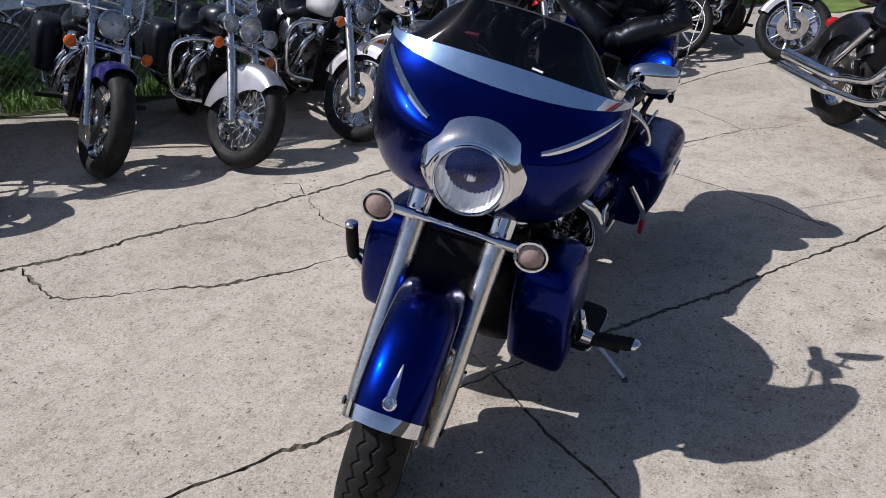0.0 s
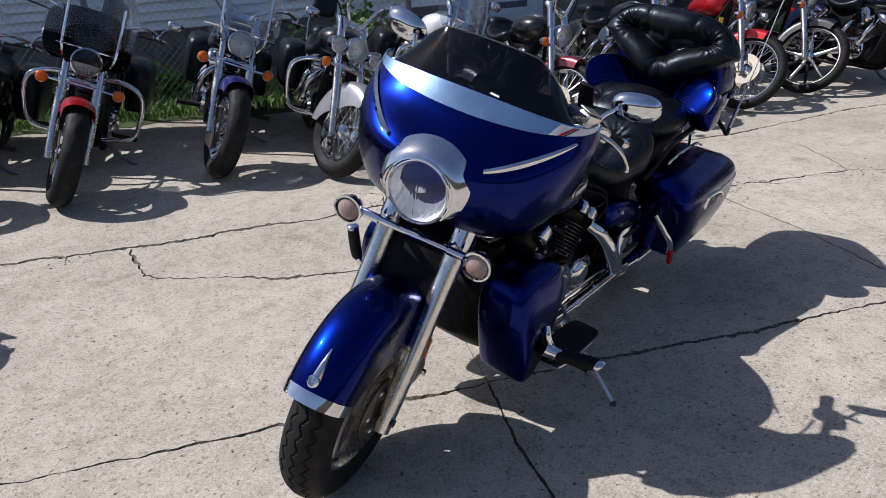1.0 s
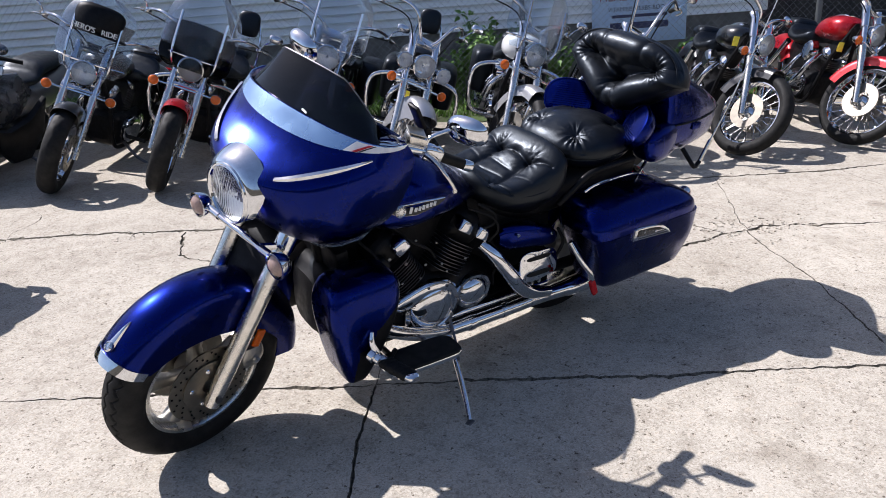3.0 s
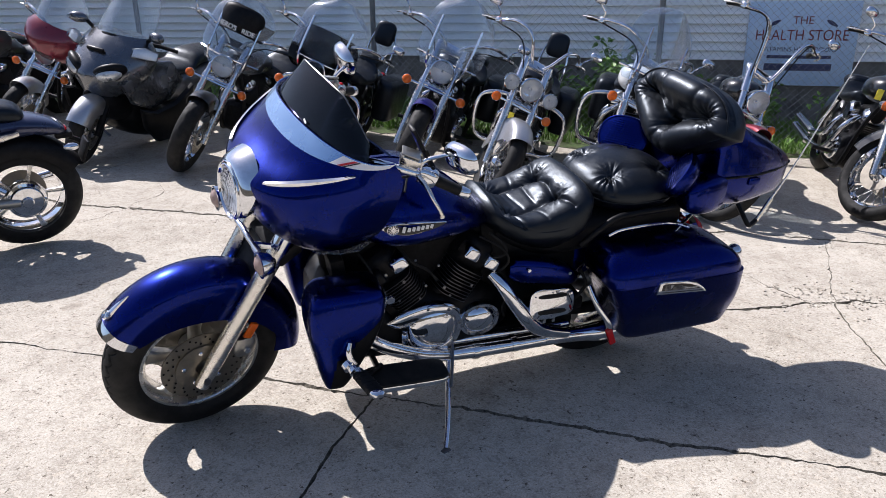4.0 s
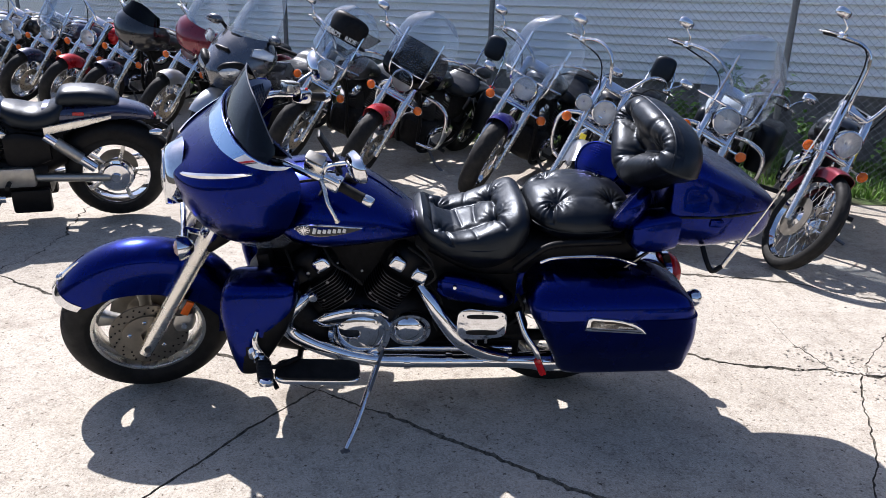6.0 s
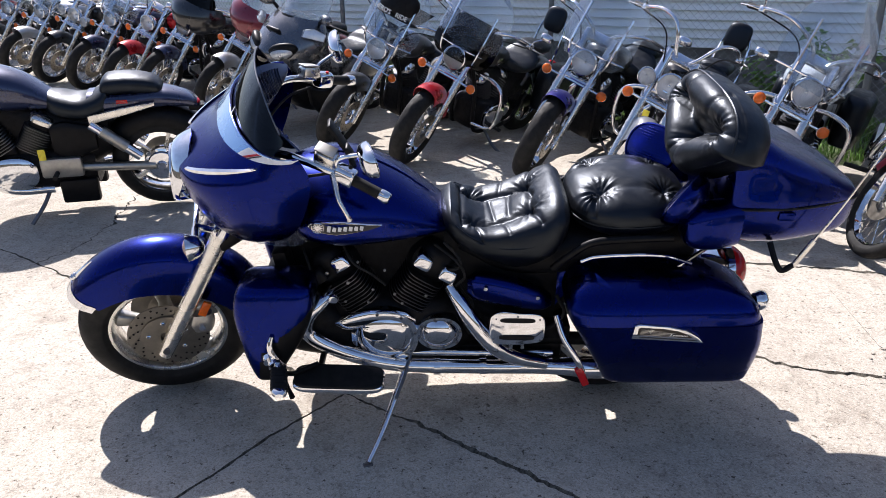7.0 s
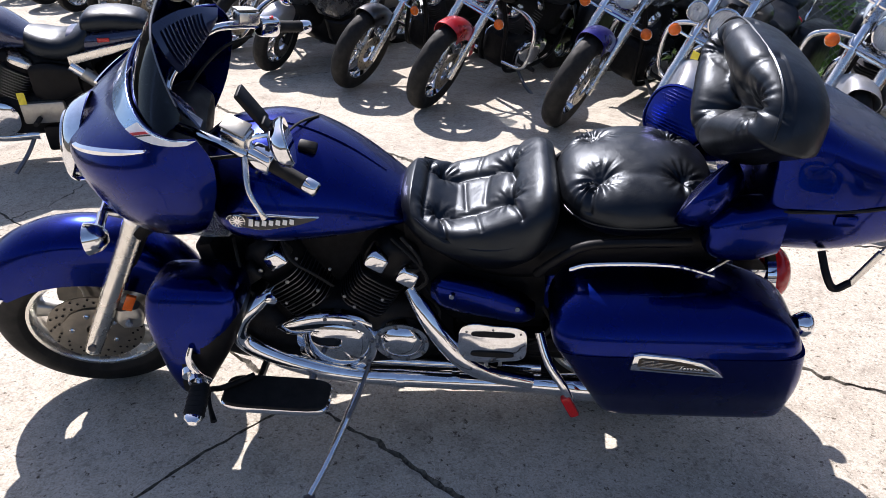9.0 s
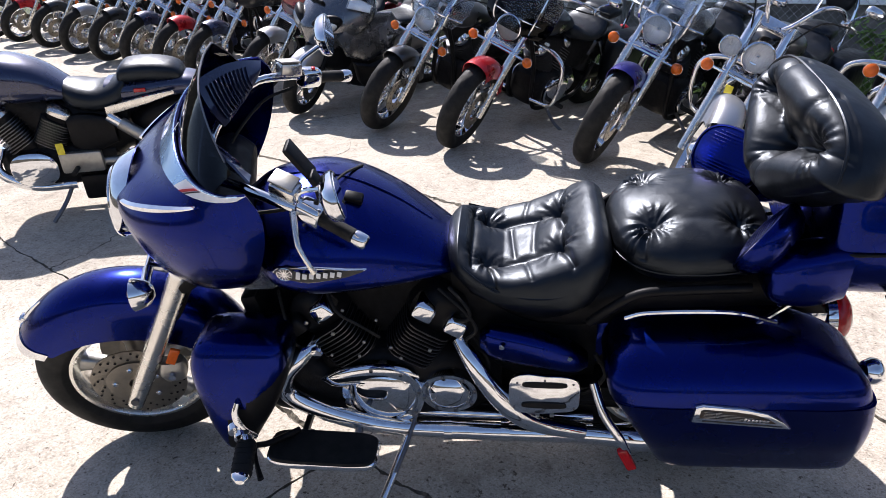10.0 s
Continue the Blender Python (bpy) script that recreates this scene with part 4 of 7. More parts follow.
for i in range(9):
    t = i / 8
    row = []
    for q in range(49):
        an = radians(-121 + 242 * q / 48)
        fade = 0.25 + 0.75 * max(0.0, math.cos(an)) ** 0.8
        r = 0.0975 + (0.006 + (0.044 + 0.014 * math.sin(an) ** 2) * max(0.0, math.cos(an * 0.74)) ** 0.75) * t ** 0.9
        row.append(HL @ Vector((r * math.cos(an), r * math.sin(an), 0.012 + 0.006 * math.sin(t * 3.14) - 0.070 * t ** 1.3 * fade)))
    nac.append(row)
part("headlight_surround", shell(surface(nac), 0.004), CHROME, lampunit, "polished chrome headlight surround")
part("surround_edge", tube([nac[0][i] for i in range(0, 49, 2)], 0.006, 8, 1), CHROME, lampunit)

# chrome lip under the fairing and clear wind deflectors
part("fairing_lip", tube([p + Vector((0, 0, -0.008)) for p in fair_row(*FAIR[0], -85, 85, 24)], 0.007, 8, 1), CHROME, fairing, "chrome lip below the fairing")
for s in (-1, 1):
    rows = [[Vector((x, s * (0.16 + 0.06 * (x - 0.34) / 0.2), 0.838 - dz * t)) for x, dz in ((0.33, 0.03), (0.38, 0.07), (0.45, 0.078), (0.52, 0.07), (0.56, 0.03))] for t in (0, 0.5, 1)]
    part("wind_deflector", shell(surface(rows), 0.003), SCREEN, fairing, "clear wind deflector")

# dashboard and inner panels behind the shield
part("dashboard", body_x([(0.36, 0.20, 1.03, 0.92, 0), (0.42, 0.26, 1.035, 0.89, 0), (0.45, 0.27, 1.02, 0.88, 0), (0.475, 0.265, 0.99, 0.89, 0), (0.49, 0.25, 0.97, 0.91, 0)], 3.2), CAST, fairing, "black instrument panel")
for s in (-1, 1):
    def leaf(t, k, off=0.0):
        high = 0.115 * (1 - t ** 2.2) + 0.012
        return Vector((0.405 + 0.155 * t + 0.05 * k * (1 - t), s * (0.115 + 0.19 * t - 0.035 * k - 0.02 * math.sin(3.14 * k) - off), 1.250 + 0.022 * math.sin(3.14 * t) - 0.055 * t - high * k))
    wing = part("speaker_panel", shell(surface([[leaf(i / 12, k / 8) for i in range(13)] for k in range(9)]), 0.006), NAVY, fairing, "dark blue inner panel with speaker ribs")
    for k in range(11):
        t = 0.14 + 0.062 * k
        part("rib", tube([leaf(t, q, 0.008) for q in (0.15, 0.4, 0.65, 0.9)], 0.0030, 5, 2), NAVY, wing)

for ob in set(bpy.data.objects) - BEFORE:
    ob.data.transform(ST)

# ---- leg shields ----
for s in (-1, 1):
    keys = [(0.308, 0.400, 0.445, 0.20, 0.335), (0.33, 0.384, 0.470, 0.175, 0.352), (0.40, 0.364, 0.515, 0.165, 0.360), (0.48, 0.349, 0.565, 0.155, 0.358), (0.56, 0.338, 0.600, 0.15, 0.352), (0.625, 0.342, 0.612, 0.15, 0.340), (0.672, 0.366, 0.600, 0.16, 0.316), (0.690, 0.42, 0.54, 0.19, 0.27)]
    keys = [(z, x0, x1, *sorted((s * a, s * b))) for z, x0, x1, a, b in keys]
    bm = body_z(keys, 4.8, 160, 14)
    for f in bm.faces:
        q = f.calc_center_median()
        if q.x > np.interp(q.z, (0.30, 0.36, 0.42, 0.48, 0.53, 0.57, 0.60, 0.64), (0.402, 0.406, 0.420, 0.458, 0.520, 0.572, 0.60, 0.66)):
            f.material_index = 1
    part("leg_shield", bm, [BLUE, PLASTIC], HERO, "deep blue leg shield with black rear part")
part("radiator", rbox(0.05, 0.30, 0.34, 0.01, pose(0.50, 0, 0.55, 0, -8, 0)), CAST, HERO, "black radiator")
for k in range(14):
    part("radiator_fin", rbox(0.004, 0.28, 0.004, 0, pose(0.473 - 0.0, 0, 0.41 + k * 0.021)), STEEL, HERO)

# ---- tank, emblem ----
TANK = [(0.50, 0.09, 0.985, 0.86), (0.545, 0.18, 1.012, 0.80), (0.61, 0.238, 1.025, 0.765), (0.70, 0.255, 1.030, 0.752), (0.80, 0.240, 1.005, 0.752), (0.90, 0.205, 0.952, 0.755), (0.98, 0.168, 0.892, 0.76), (1.05, 0.125, 0.834, 0.765), (1.10, 0.085, 0.800, 0.765)]
tank = part("fuel_tank", body_low(TANK), BLUE, HERO, "deep blue teardrop fuel tank")
part("tank_seam", tube([(0.60, 0.0, 1.027), (0.70, 0, 1.0315), (0.80, 0, 1.0065), (0.90, 0, 0.954), (1.0, 0, 0.877)], 0.0025, 6), BLUE, tank)
part("tank_strap", tube([(0.70, -0.20, 0.985), (0.735, -0.12, 1.018), (0.77, -0.02, 1.030), (0.80, 0.10, 0.995)], 0.004, 6), RUBBER, tank, "black cable over the tank")
part("clip", rbox(0.05, 0.03, 0.025, 0.006, pose(0.81, -0.085, 0.998, 20, 15, 0)), PLASTIC, tank)


def tank_y(x, z):
    """Half width of the tank at x and height z."""
    hw, top, bot = (np.interp(x, [k[0] for k in TANK], [k[i] for k in TANK]) for i in (1, 2, 3))
    mid = bot + 0.3 * (top - bot)
    q = (z - mid) / (top - mid) if z > mid else (mid - z) / (mid - bot)
    return hw * max(0.0, 1 - min(1, q) ** 2.2) ** (1 / 2.2)


def emblem(s):
    """A chrome teardrop badge with a round mark and a dark field."""
    def leaf(scale, out, pts=28):
        row = []
        for i in range(pts):
            a = 2 * math.pi * i / pts
            c, sn = math.cos(a), math.sin(a)
            u = 0.120 * c
            w = 0.026 * sn * (1.0 - 0.72 * ((c + 1) / 2) ** 1.6)
            u, w = u * scale[0], w * scale[1]
            x, z = 0.730 + u, 0.872 + w - 0.05 * u
            row.append(Vector((x, s * (tank_y(x, z) + out), z)))
        return row
    ch = part("tank_emblem", surface([leaf((1, 1), -0.006), leaf((1, 1), 0.008), leaf((0.97, 0.9), 0.010)], True, True), CHROME, tank, "chrome teardrop tank badge")
    part("badge_field", surface([leaf((0.965, 0.86), 0.006), leaf((0.96, 0.84), 0.0115)], True, True), BLACK_PRINT, ch)
    y = s * (tank_y(0.643, 0.874) + 0.0115)
    part("badge_mark", lathe([(0.0175, 0.0), (0.021, 0.0), (0.021, 0.004), (0.0195, 0.005), (0.0175, 0.003)], 24, side(0.645, y, 0.876, s), True), CHROME, ch)
    for k in range(6):
        part("mark_spoke", rbox(0.0024, 0.034, 0.003, 0, side(0.645, y, 0.876, s) @ pose(0, 0, 0.003, 0, 0, 30 * k)), CHROME, ch)
    for k in range(7):
        x = 0.682 + k * 0.0172
        part("bar", rbox(0.0115, 0.016 if k else 0.023, 0.002, 0.0008, side(x, s * (tank_y(x, 0.872) + 0.0125), 0.873 - 0.05 * (x - 0.730), s) @ pose(0, 0, 0, 0, 0, -14)), WHITE_PRINT, ch)


emblem(-1)
emblem(1)

# ---- handlebar ----
for s in (-1, 1):
    part("handlebar", tube([(0.40, s * 0.05, 1.05), (0.42, s * 0.12, 1.10), (0.52, s * 0.25, 1.15), (0.62, s * 0.315, 1.130), (0.70, s * 0.345, 1.100)], 0.0125, 12), CHROME, HERO, "chrome swept-back handlebar", ST)
    g0, g1 = Vector((0.70, s * 0.345, 1.100)), Vector((0.778, s * 0.396, 1.066))
    d = (g1 - g0).normalized()
    grip = part("grip", tube([g0, g0.lerp(g1, 0.05), g0.lerp(g1, 0.5), g0.lerp(g1, 0.98)], [0.016, 0.018, 0.0175, 0.018], 16, 4), RUBBER, HERO, "black rubber grip", ST)
    part("grip_cap", tube([g1, g1 + d * 0.004, g1 + d * 0.03, g1 + d * 0.036], [0.016, 0.019, 0.019, 0.013], 16, 2), CHROME, grip, "chrome bar end", ST)
    sw = part("switch_housing", body_x([(-0.032, 0.016, 0.016, -0.016, 0), (-0.026, 0.026, 0.03, -0.028, 0), (0.026, 0.026, 0.03, -0.028, 0), (0.032, 0.016, 0.016, -0.016, 0)], 3, 20), CHROME, HERO, "chrome switch housing", ST @ Matrix.Translation(g0 - d * 0.02) @ d.to_track_quat("X", "Z").to_matrix().to_4x4())
    part("switch_button", rbox(0.012, 0.014, 0.014, 0.003), RED_LENS if s > 0 else PLASTIC, sw, "", ST @ Matrix.Translation(g0 - d * 0.02 + Vector((0.018, 0, 0.025))))
    res = part("fluid_reservoir", rbox(0.068, 0.050, 0.038, 0.008), ALLOY, HERO, "alloy fluid reservoir", ST @ Matrix.Translation((0.635, s * 0.300, 1.160)) @ pose(0, 0, 0, -s * 8, 18, s * 28))
    part("reservoir_lid", rbox(0.063, 0.045, 0.006, 0.002), DULL_ALLOY, res, "", ST @ Matrix.Translation((0.637, s * 0.300, 1.185)) @ pose(0, 0, 0, -s * 8, 18, s * 28))
    part("lever", tube([(0.645, s * 0.345, 1.12), (0.648, s * 0.39, 1.11), (0.652, s * 0.43, 1.085), (0.670, s * 0.456, 1.045), (0.676, s * 0.458, 1.028)], [0.009, 0.008, 0.0065, 0.006, 0.009], 10), ALLOY, HERO, "alloy hand lever", ST)
    # mirror on a short chrome stalk
    part("mirror_stalk", tube([(0.66, s * 0.325, 1.12), (0.67, s * 0.33, 1.165), (0.728, s * 0.36, 1.190)], 0.007, 8), CHROME, HERO, "chrome mirror stalk", ST)
    mm = ST @ Matrix.Translation((0.750, s * 0.410, 1.200)) @ pose(0, 0, 0, s * 10, -10, -s * 5) @ Matrix.Scale(1.12, 4)
    mir = part("mirror", surface([[Vector((x, a, b)) for a, b in oval(0.070 * w, 0.043 * w, 2.5, 28)] for x, w in ((-0.026, 0.25), (-0.022, 0.6), (-0.012, 0.88), (0.0, 0.98), (0.010, 1.0), (0.012, 0.93))], True, True), CHROME, HERO, "chrome oval mirror", mm)
    part("mirror_glass", surface([[Vector((x, a, b)) for a, b in oval(0.065 * w, 0.039 * w, 2.5, 28)] for x, w in ((0.0125, 1.0), (0.0140, 0.99))], True, True), MIRROR, mir, "", mm)
    part("cable", tube([(0.64, s * 0.30, 1.10), (0.54, s * 0.27, 1.08), (0.44, s * 0.16, 1.02), (0.38, s * 0.08, 0.92)], 0.005, 6), RUBBER, HERO, "black control cable", ST)

part("handlebar_box", join(rbox(0.014, 0.052, 0.104, 0.005), rbox(0.018, 0.040, 0.04, 0.006, pose(0.004, -0.012, -0.055)), rod((0.004, -0.012, -0.06), (0.0, -0.050, -0.095), 0.010, 10)), PLASTIC, HERO, "flat black box on the handlebar", ST @ Matrix.Translation((0.678, -0.264, 1.208)) @ pose(0, 0, 0, 0, -28, -10))

# ---- seats ----


def tuft(bm, buttons, reach, depth, wrinkle, valleys=(), face="xy", middle=(0, 0)):
    """Pulls buttons into a cushion with folds that run outward from them, and sews valleys between points; face names the plane of the cushion's face."""
    ax = {"xy": (0, 1), "yz": (1, 2)}[face]
    bm.normal_update()
    moves = []
    for v in bm.verts:
        p = Vector((v.co[ax[0]], v.co[ax[1]]))
        side_on = v.normal.z > 0.15 if face == "xy" else v.normal.x < -0.1
        shift = 0.0
        if side_on:
            for (bx, by), k in buttons:
                d = p - Vector((bx, by))
                r = d.length
                if r < reach * 4:
                    an = math.atan2(d.y, d.x)
                    shift -= depth * math.exp(-(r / reach) ** 1.5)
                    out = Vector((bx - middle[0], by - middle[1]))
                    lean_out = 0.35 + 0.65 * max(0.0, d.dot(out) / (r * out.length + 1e-6))
                    fold = math.sin(an * k + 1.7 * math.sin(an * 3 + k)) ** 3
                    shift += wrinkle * lean_out * fold * math.exp(-((r - reach * 0.8) / (reach * 0.75)) ** 2)
            for a, b, dp, w in valleys:
                a, b = Vector(a), Vector(b)
                t = max(0.0, min(1.0, (p - a).dot(b - a) / (b - a).length_squared))
                r = (p - a.lerp(b, t)).length
                shift -= dp * math.exp(-(r / w) ** 1.3)
        shift += 0.0010 * noise.noise(v.co * 24) + 0.003 * noise.noise(v.co * 9)
        moves.append(v.normal * shift)
    for v, mv in zip(bm.verts, moves):
        v.co += mv
    return bm


bm = body_x([(1.035, 0.07, 0.828, 0.78, 0), (1.055, 0.125, 0.853, 0.755, 0), (1.09, 0.165, 0.866, 0.73, 0), (1.15, 0.195, 0.854, 0.690, 0), (1.22, 0.213, 0.856, 0.645, 0), (1.31, 0.226, 0.884, 0.605, 0), (1.38, 0.230, 0.908, 0.640, 0), (1.43, 0.222, 0.917, 0.705, 0), (1.465, 0.190, 0.898, 0.77, 0), (1.478, 0.13, 0.872, 0.81, 0)], 2.6, 200, 20)
for v in bm.verts:
    x, y = v.co.x, v.co.y
    if v.co.z > 0.74:
        w = max(0, min(1, (x - 1.075) / 0.12)) ** 0.8 * max(0, min(1, (1.45 - x) / 0.17))
        v.co.z -= 0.060 * w * max(0, 1 - abs(y / 0.205) ** 2.4) * min(1, (v.co.z - 0.74) / 0.06)
    if v.co.z < 0.74:
        v.co.y *= 1 - 0.30 * (0.74 - v.co.z) / 0.14
PLEATS = [((1.155, s2 * 0.098), (1.335, s2 * 0.088), 0.016, 0.015) for s2 in (-1, 1)]
PLEATS += [((1.335, -0.088), (1.352, 0.0), 0.014, 0.011), ((1.352, 0.0), (1.335, 0.088), 0.014, 0.011), ((1.118, -0.15), (1.118, 0.15), 0.012, 0.009)]
PLEATS += [((1.335, s2 * 0.088), (1.375, s2 * 0.20), 0.011, 0.009) for s2 in (-1, 1)] + [((1.155, s2 * 0.098), (1.175, s2 * 0.20), 0.009, 0.008) for s2 in (-1, 1)]
PLEATS += [((1.225, -0.07), (1.215, 0.06), 0.005, 0.006), ((1.275, -0.06), (1.285, 0.07), 0.005, 0.006), ((1.25, 0.10), (1.27, 0.20), 0.004, 0.006), ((1.25, -0.10), (1.27, -0.20), 0.004, 0.006)]
rider = part("rider_seat", tuft(bm, [((1.155, -0.098), 11), ((1.155, 0.098), 10), ((1.335, -0.088), 12), ((1.335, 0.088), 11)], 0.036, 0.016, 0.0065, PLEATS, middle=(1.24, 0)), LEATHER, HERO, "black tufted leather rider seat", sharp=80)
part("seat_seam", tube([(1.09, -0.163, 0.825), (1.15, -0.193, 0.79), (1.24, -0.214, 0.765), (1.34, -0.226, 0.775), (1.42, -0.222, 0.815)], 0.0028, 6), LEATHER, rider)
part("seat_seam", tube([(1.09, 0.163, 0.825), (1.15, 0.193, 0.79), (1.24, 0.214, 0.765), (1.34, 0.226, 0.775), (1.42, 0.222, 0.815)], 0.0028, 6), LEATHER, rider)

bm = pillow(0.207, 0.226, 0.098, 2.6, 2.25)
tuft(bm, [((-0.108, -0.112), 14), ((-0.108, 0.112), 13), ((0.112, -0.112), 15), ((0.112, 0.112), 14)], 0.040, 0.024, 0.009, [((-0.108, -0.112), (0.112, -0.112), 0.005, 0.020), ((-0.108, 0.112), (0.112, 0.112), 0.005, 0.020), ((-0.108, -0.112), (-0.14, -0.20), 0.006, 0.006), ((0.112, -0.112), (0.15, -0.19), 0.006, 0.006)])
PS = Matrix.Translation((1.682, 0, 0.856)) @ pose(0, 0, 0, 0, -1, 0)
pillion = part("passenger_seat", bm, LEATHER, HERO, "round black tufted leather passenger seat", PS, 80)
part("piping", tube([Vector((a, b, -0.012)) for a, b in oval(0.206, 0.225, 2.7, 48)] + [Vector((0.206, 0, -0.012))], 0.0032, 6, 2), LEATHER, pillion, "", PS)
part("seat_base", body_x([(1.10, 0.12, 0.80, 0.68, 0), (1.3, 0.17, 0.76, 0.60, 0), (1.6, 0.18, 0.80, 0.62, 0), (1.9, 0.17, 0.81, 0.66, 0)], 3), PLASTIC, HERO, "black seat base")

# backrest: a fat cushion with two deep dimples
rows = []
for i in range(101):
    v = -math.pi / 2 + math.pi * i / 100
    row = []
    for j in range(200):
        u = 2 * math.pi * j / 200
        cy, sy = math.cos(u), math.sin(u)
        h = math.cos(v) ** 0.62
        y = 0.282 * math.copysign(abs(cy) ** 0.62, cy) * h
        z = (0.128 if sy > 0 else 0.150) * math.copysign(abs(sy) ** 0.86, sy) * h
        x = (0.078 if v < 0 else 0.112) * math.copysign(abs(math.sin(v)) ** 0.85, math.sin(v))
        y *= 1 - 0.62 * (-z / 0.150) ** 0.9 if z < 0 else 1 - 0.10 * z / 0.128
        row.append(Vector((x + 0.14 * y * y, y, z)))
    rows.append(row)
bm = surface(rows, True, False)
bmesh.ops.remove_doubles(bm, verts=bm.verts, dist=1e-4)
V_SEAMS = [((s2 * 0.165, 0.034), (0.0, -0.040), 0.050, 0.030) for s2 in (-1, 1)] + [((s2 * 0.10, 0.028), (s2 * 0.03, 0.02), 0.030, 0.034) for s2 in (-1, 1)]
V_SEAMS += [((s2 * 0.165, 0.034), (s2 * 0.26, 0.06), 0.006, 0.009) for s2 in (-1, 1)] + [((s2 * 0.09, 0.03), (s2 * 0.10, 0.13), 0.006, 0.010) for s2 in (-1, 1)] + [((0.0, -0.04), (s2 * 0.03, -0.14), 0.008, 0.010) for s2 in (-1, 1)]
tuft(bm, [((-0.165, 0.034), 13), ((0.165, 0.034), 14), ((0.0, -0.045), 11)], 0.034, 0.012, 0.0085, V_SEAMS, "yz", (0, 0.03))
BK = Matrix.Translation((1.930, 0, 1.112)) @ pose(0, 0, 0, 0, 17, 0) @ Matrix.Diagonal((1.22, 1.10, 1.14, 1))
backrest = part("backrest", bm, LEATHER, HERO, "fat black tufted leather passenger backrest", BK, 80)
PIPE = [(y * (1 - 0.62 * (-z * 1.12 / 0.141) ** 0.9 if z < 0 else 1 - 0.10 * z / 0.121), z * (1.12 if z < 0 else 1)) for y, z in oval(0.268, 0.121, 3.0, 40)]
part("piping", tube([Vector((-0.030 + 0.14 * y * y, y, z)) for y, z in PIPE + PIPE[:1]], 0.0035, 6, 2), LEATHER, backrest, "", BK)

# ---- trunk ----
lid = part("trunk", body_x([(1.955, 0.235, 1.115, 0.80, 0), (1.97, 0.262, 1.138, 0.775, 0), (2.05, 0.268, 1.137, 0.765, 0), (2.15, 0.263, 1.088, 0.762, 0), (2.26, 0.238, 1.034, 0.772, 0), (2.35, 0.205, 0.985, 0.780, 0), (2.40, 0.172, 0.957, 0.806, 0), (2.42, 0.13, 0.938, 0.845, 0)], 5.0, 64, 6), BLUE, HERO, "deep blue top trunk with lid and base")
for v in lid.data.vertices:
    if v.co.z > 0.93:
        v.co.y *= 1.0 - 0.5 * (v.co.z - 0.93)
    if v.co.z < 0.93:
        v.co.y *= 1.0 - 0.5 * (0.93 - v.co.z) ** 2 / 0.17
part("trunk_seam", tube([(x, y, 0.930 - 0.012 * (x - 1.94)) for x, y in [(1.965, -0.250), (1.985, -0.266), (2.05, -0.2685), (2.15, -0.2635), (2.26, -0.2385), (2.36, -0.1965), (2.409, -0.164), (2.422, -0.10), (2.422, 0.10), (2.409, 0.164), (2.36, 0.1965), (2.26, 0.2385), (2.15, 0.2635), (2.05, 0.2685), (1.985, 0.266), (1.965, 0.250)]], 0.0040, 6, 4), RUBBER, lid, "black seam between lid and base")
part("trunk_latch", rbox(0.012, 0.05, 0.03, 0.004, pose(2.14, -0.268, 0.905, 0, 0, 84)), BLUE, lid, "")
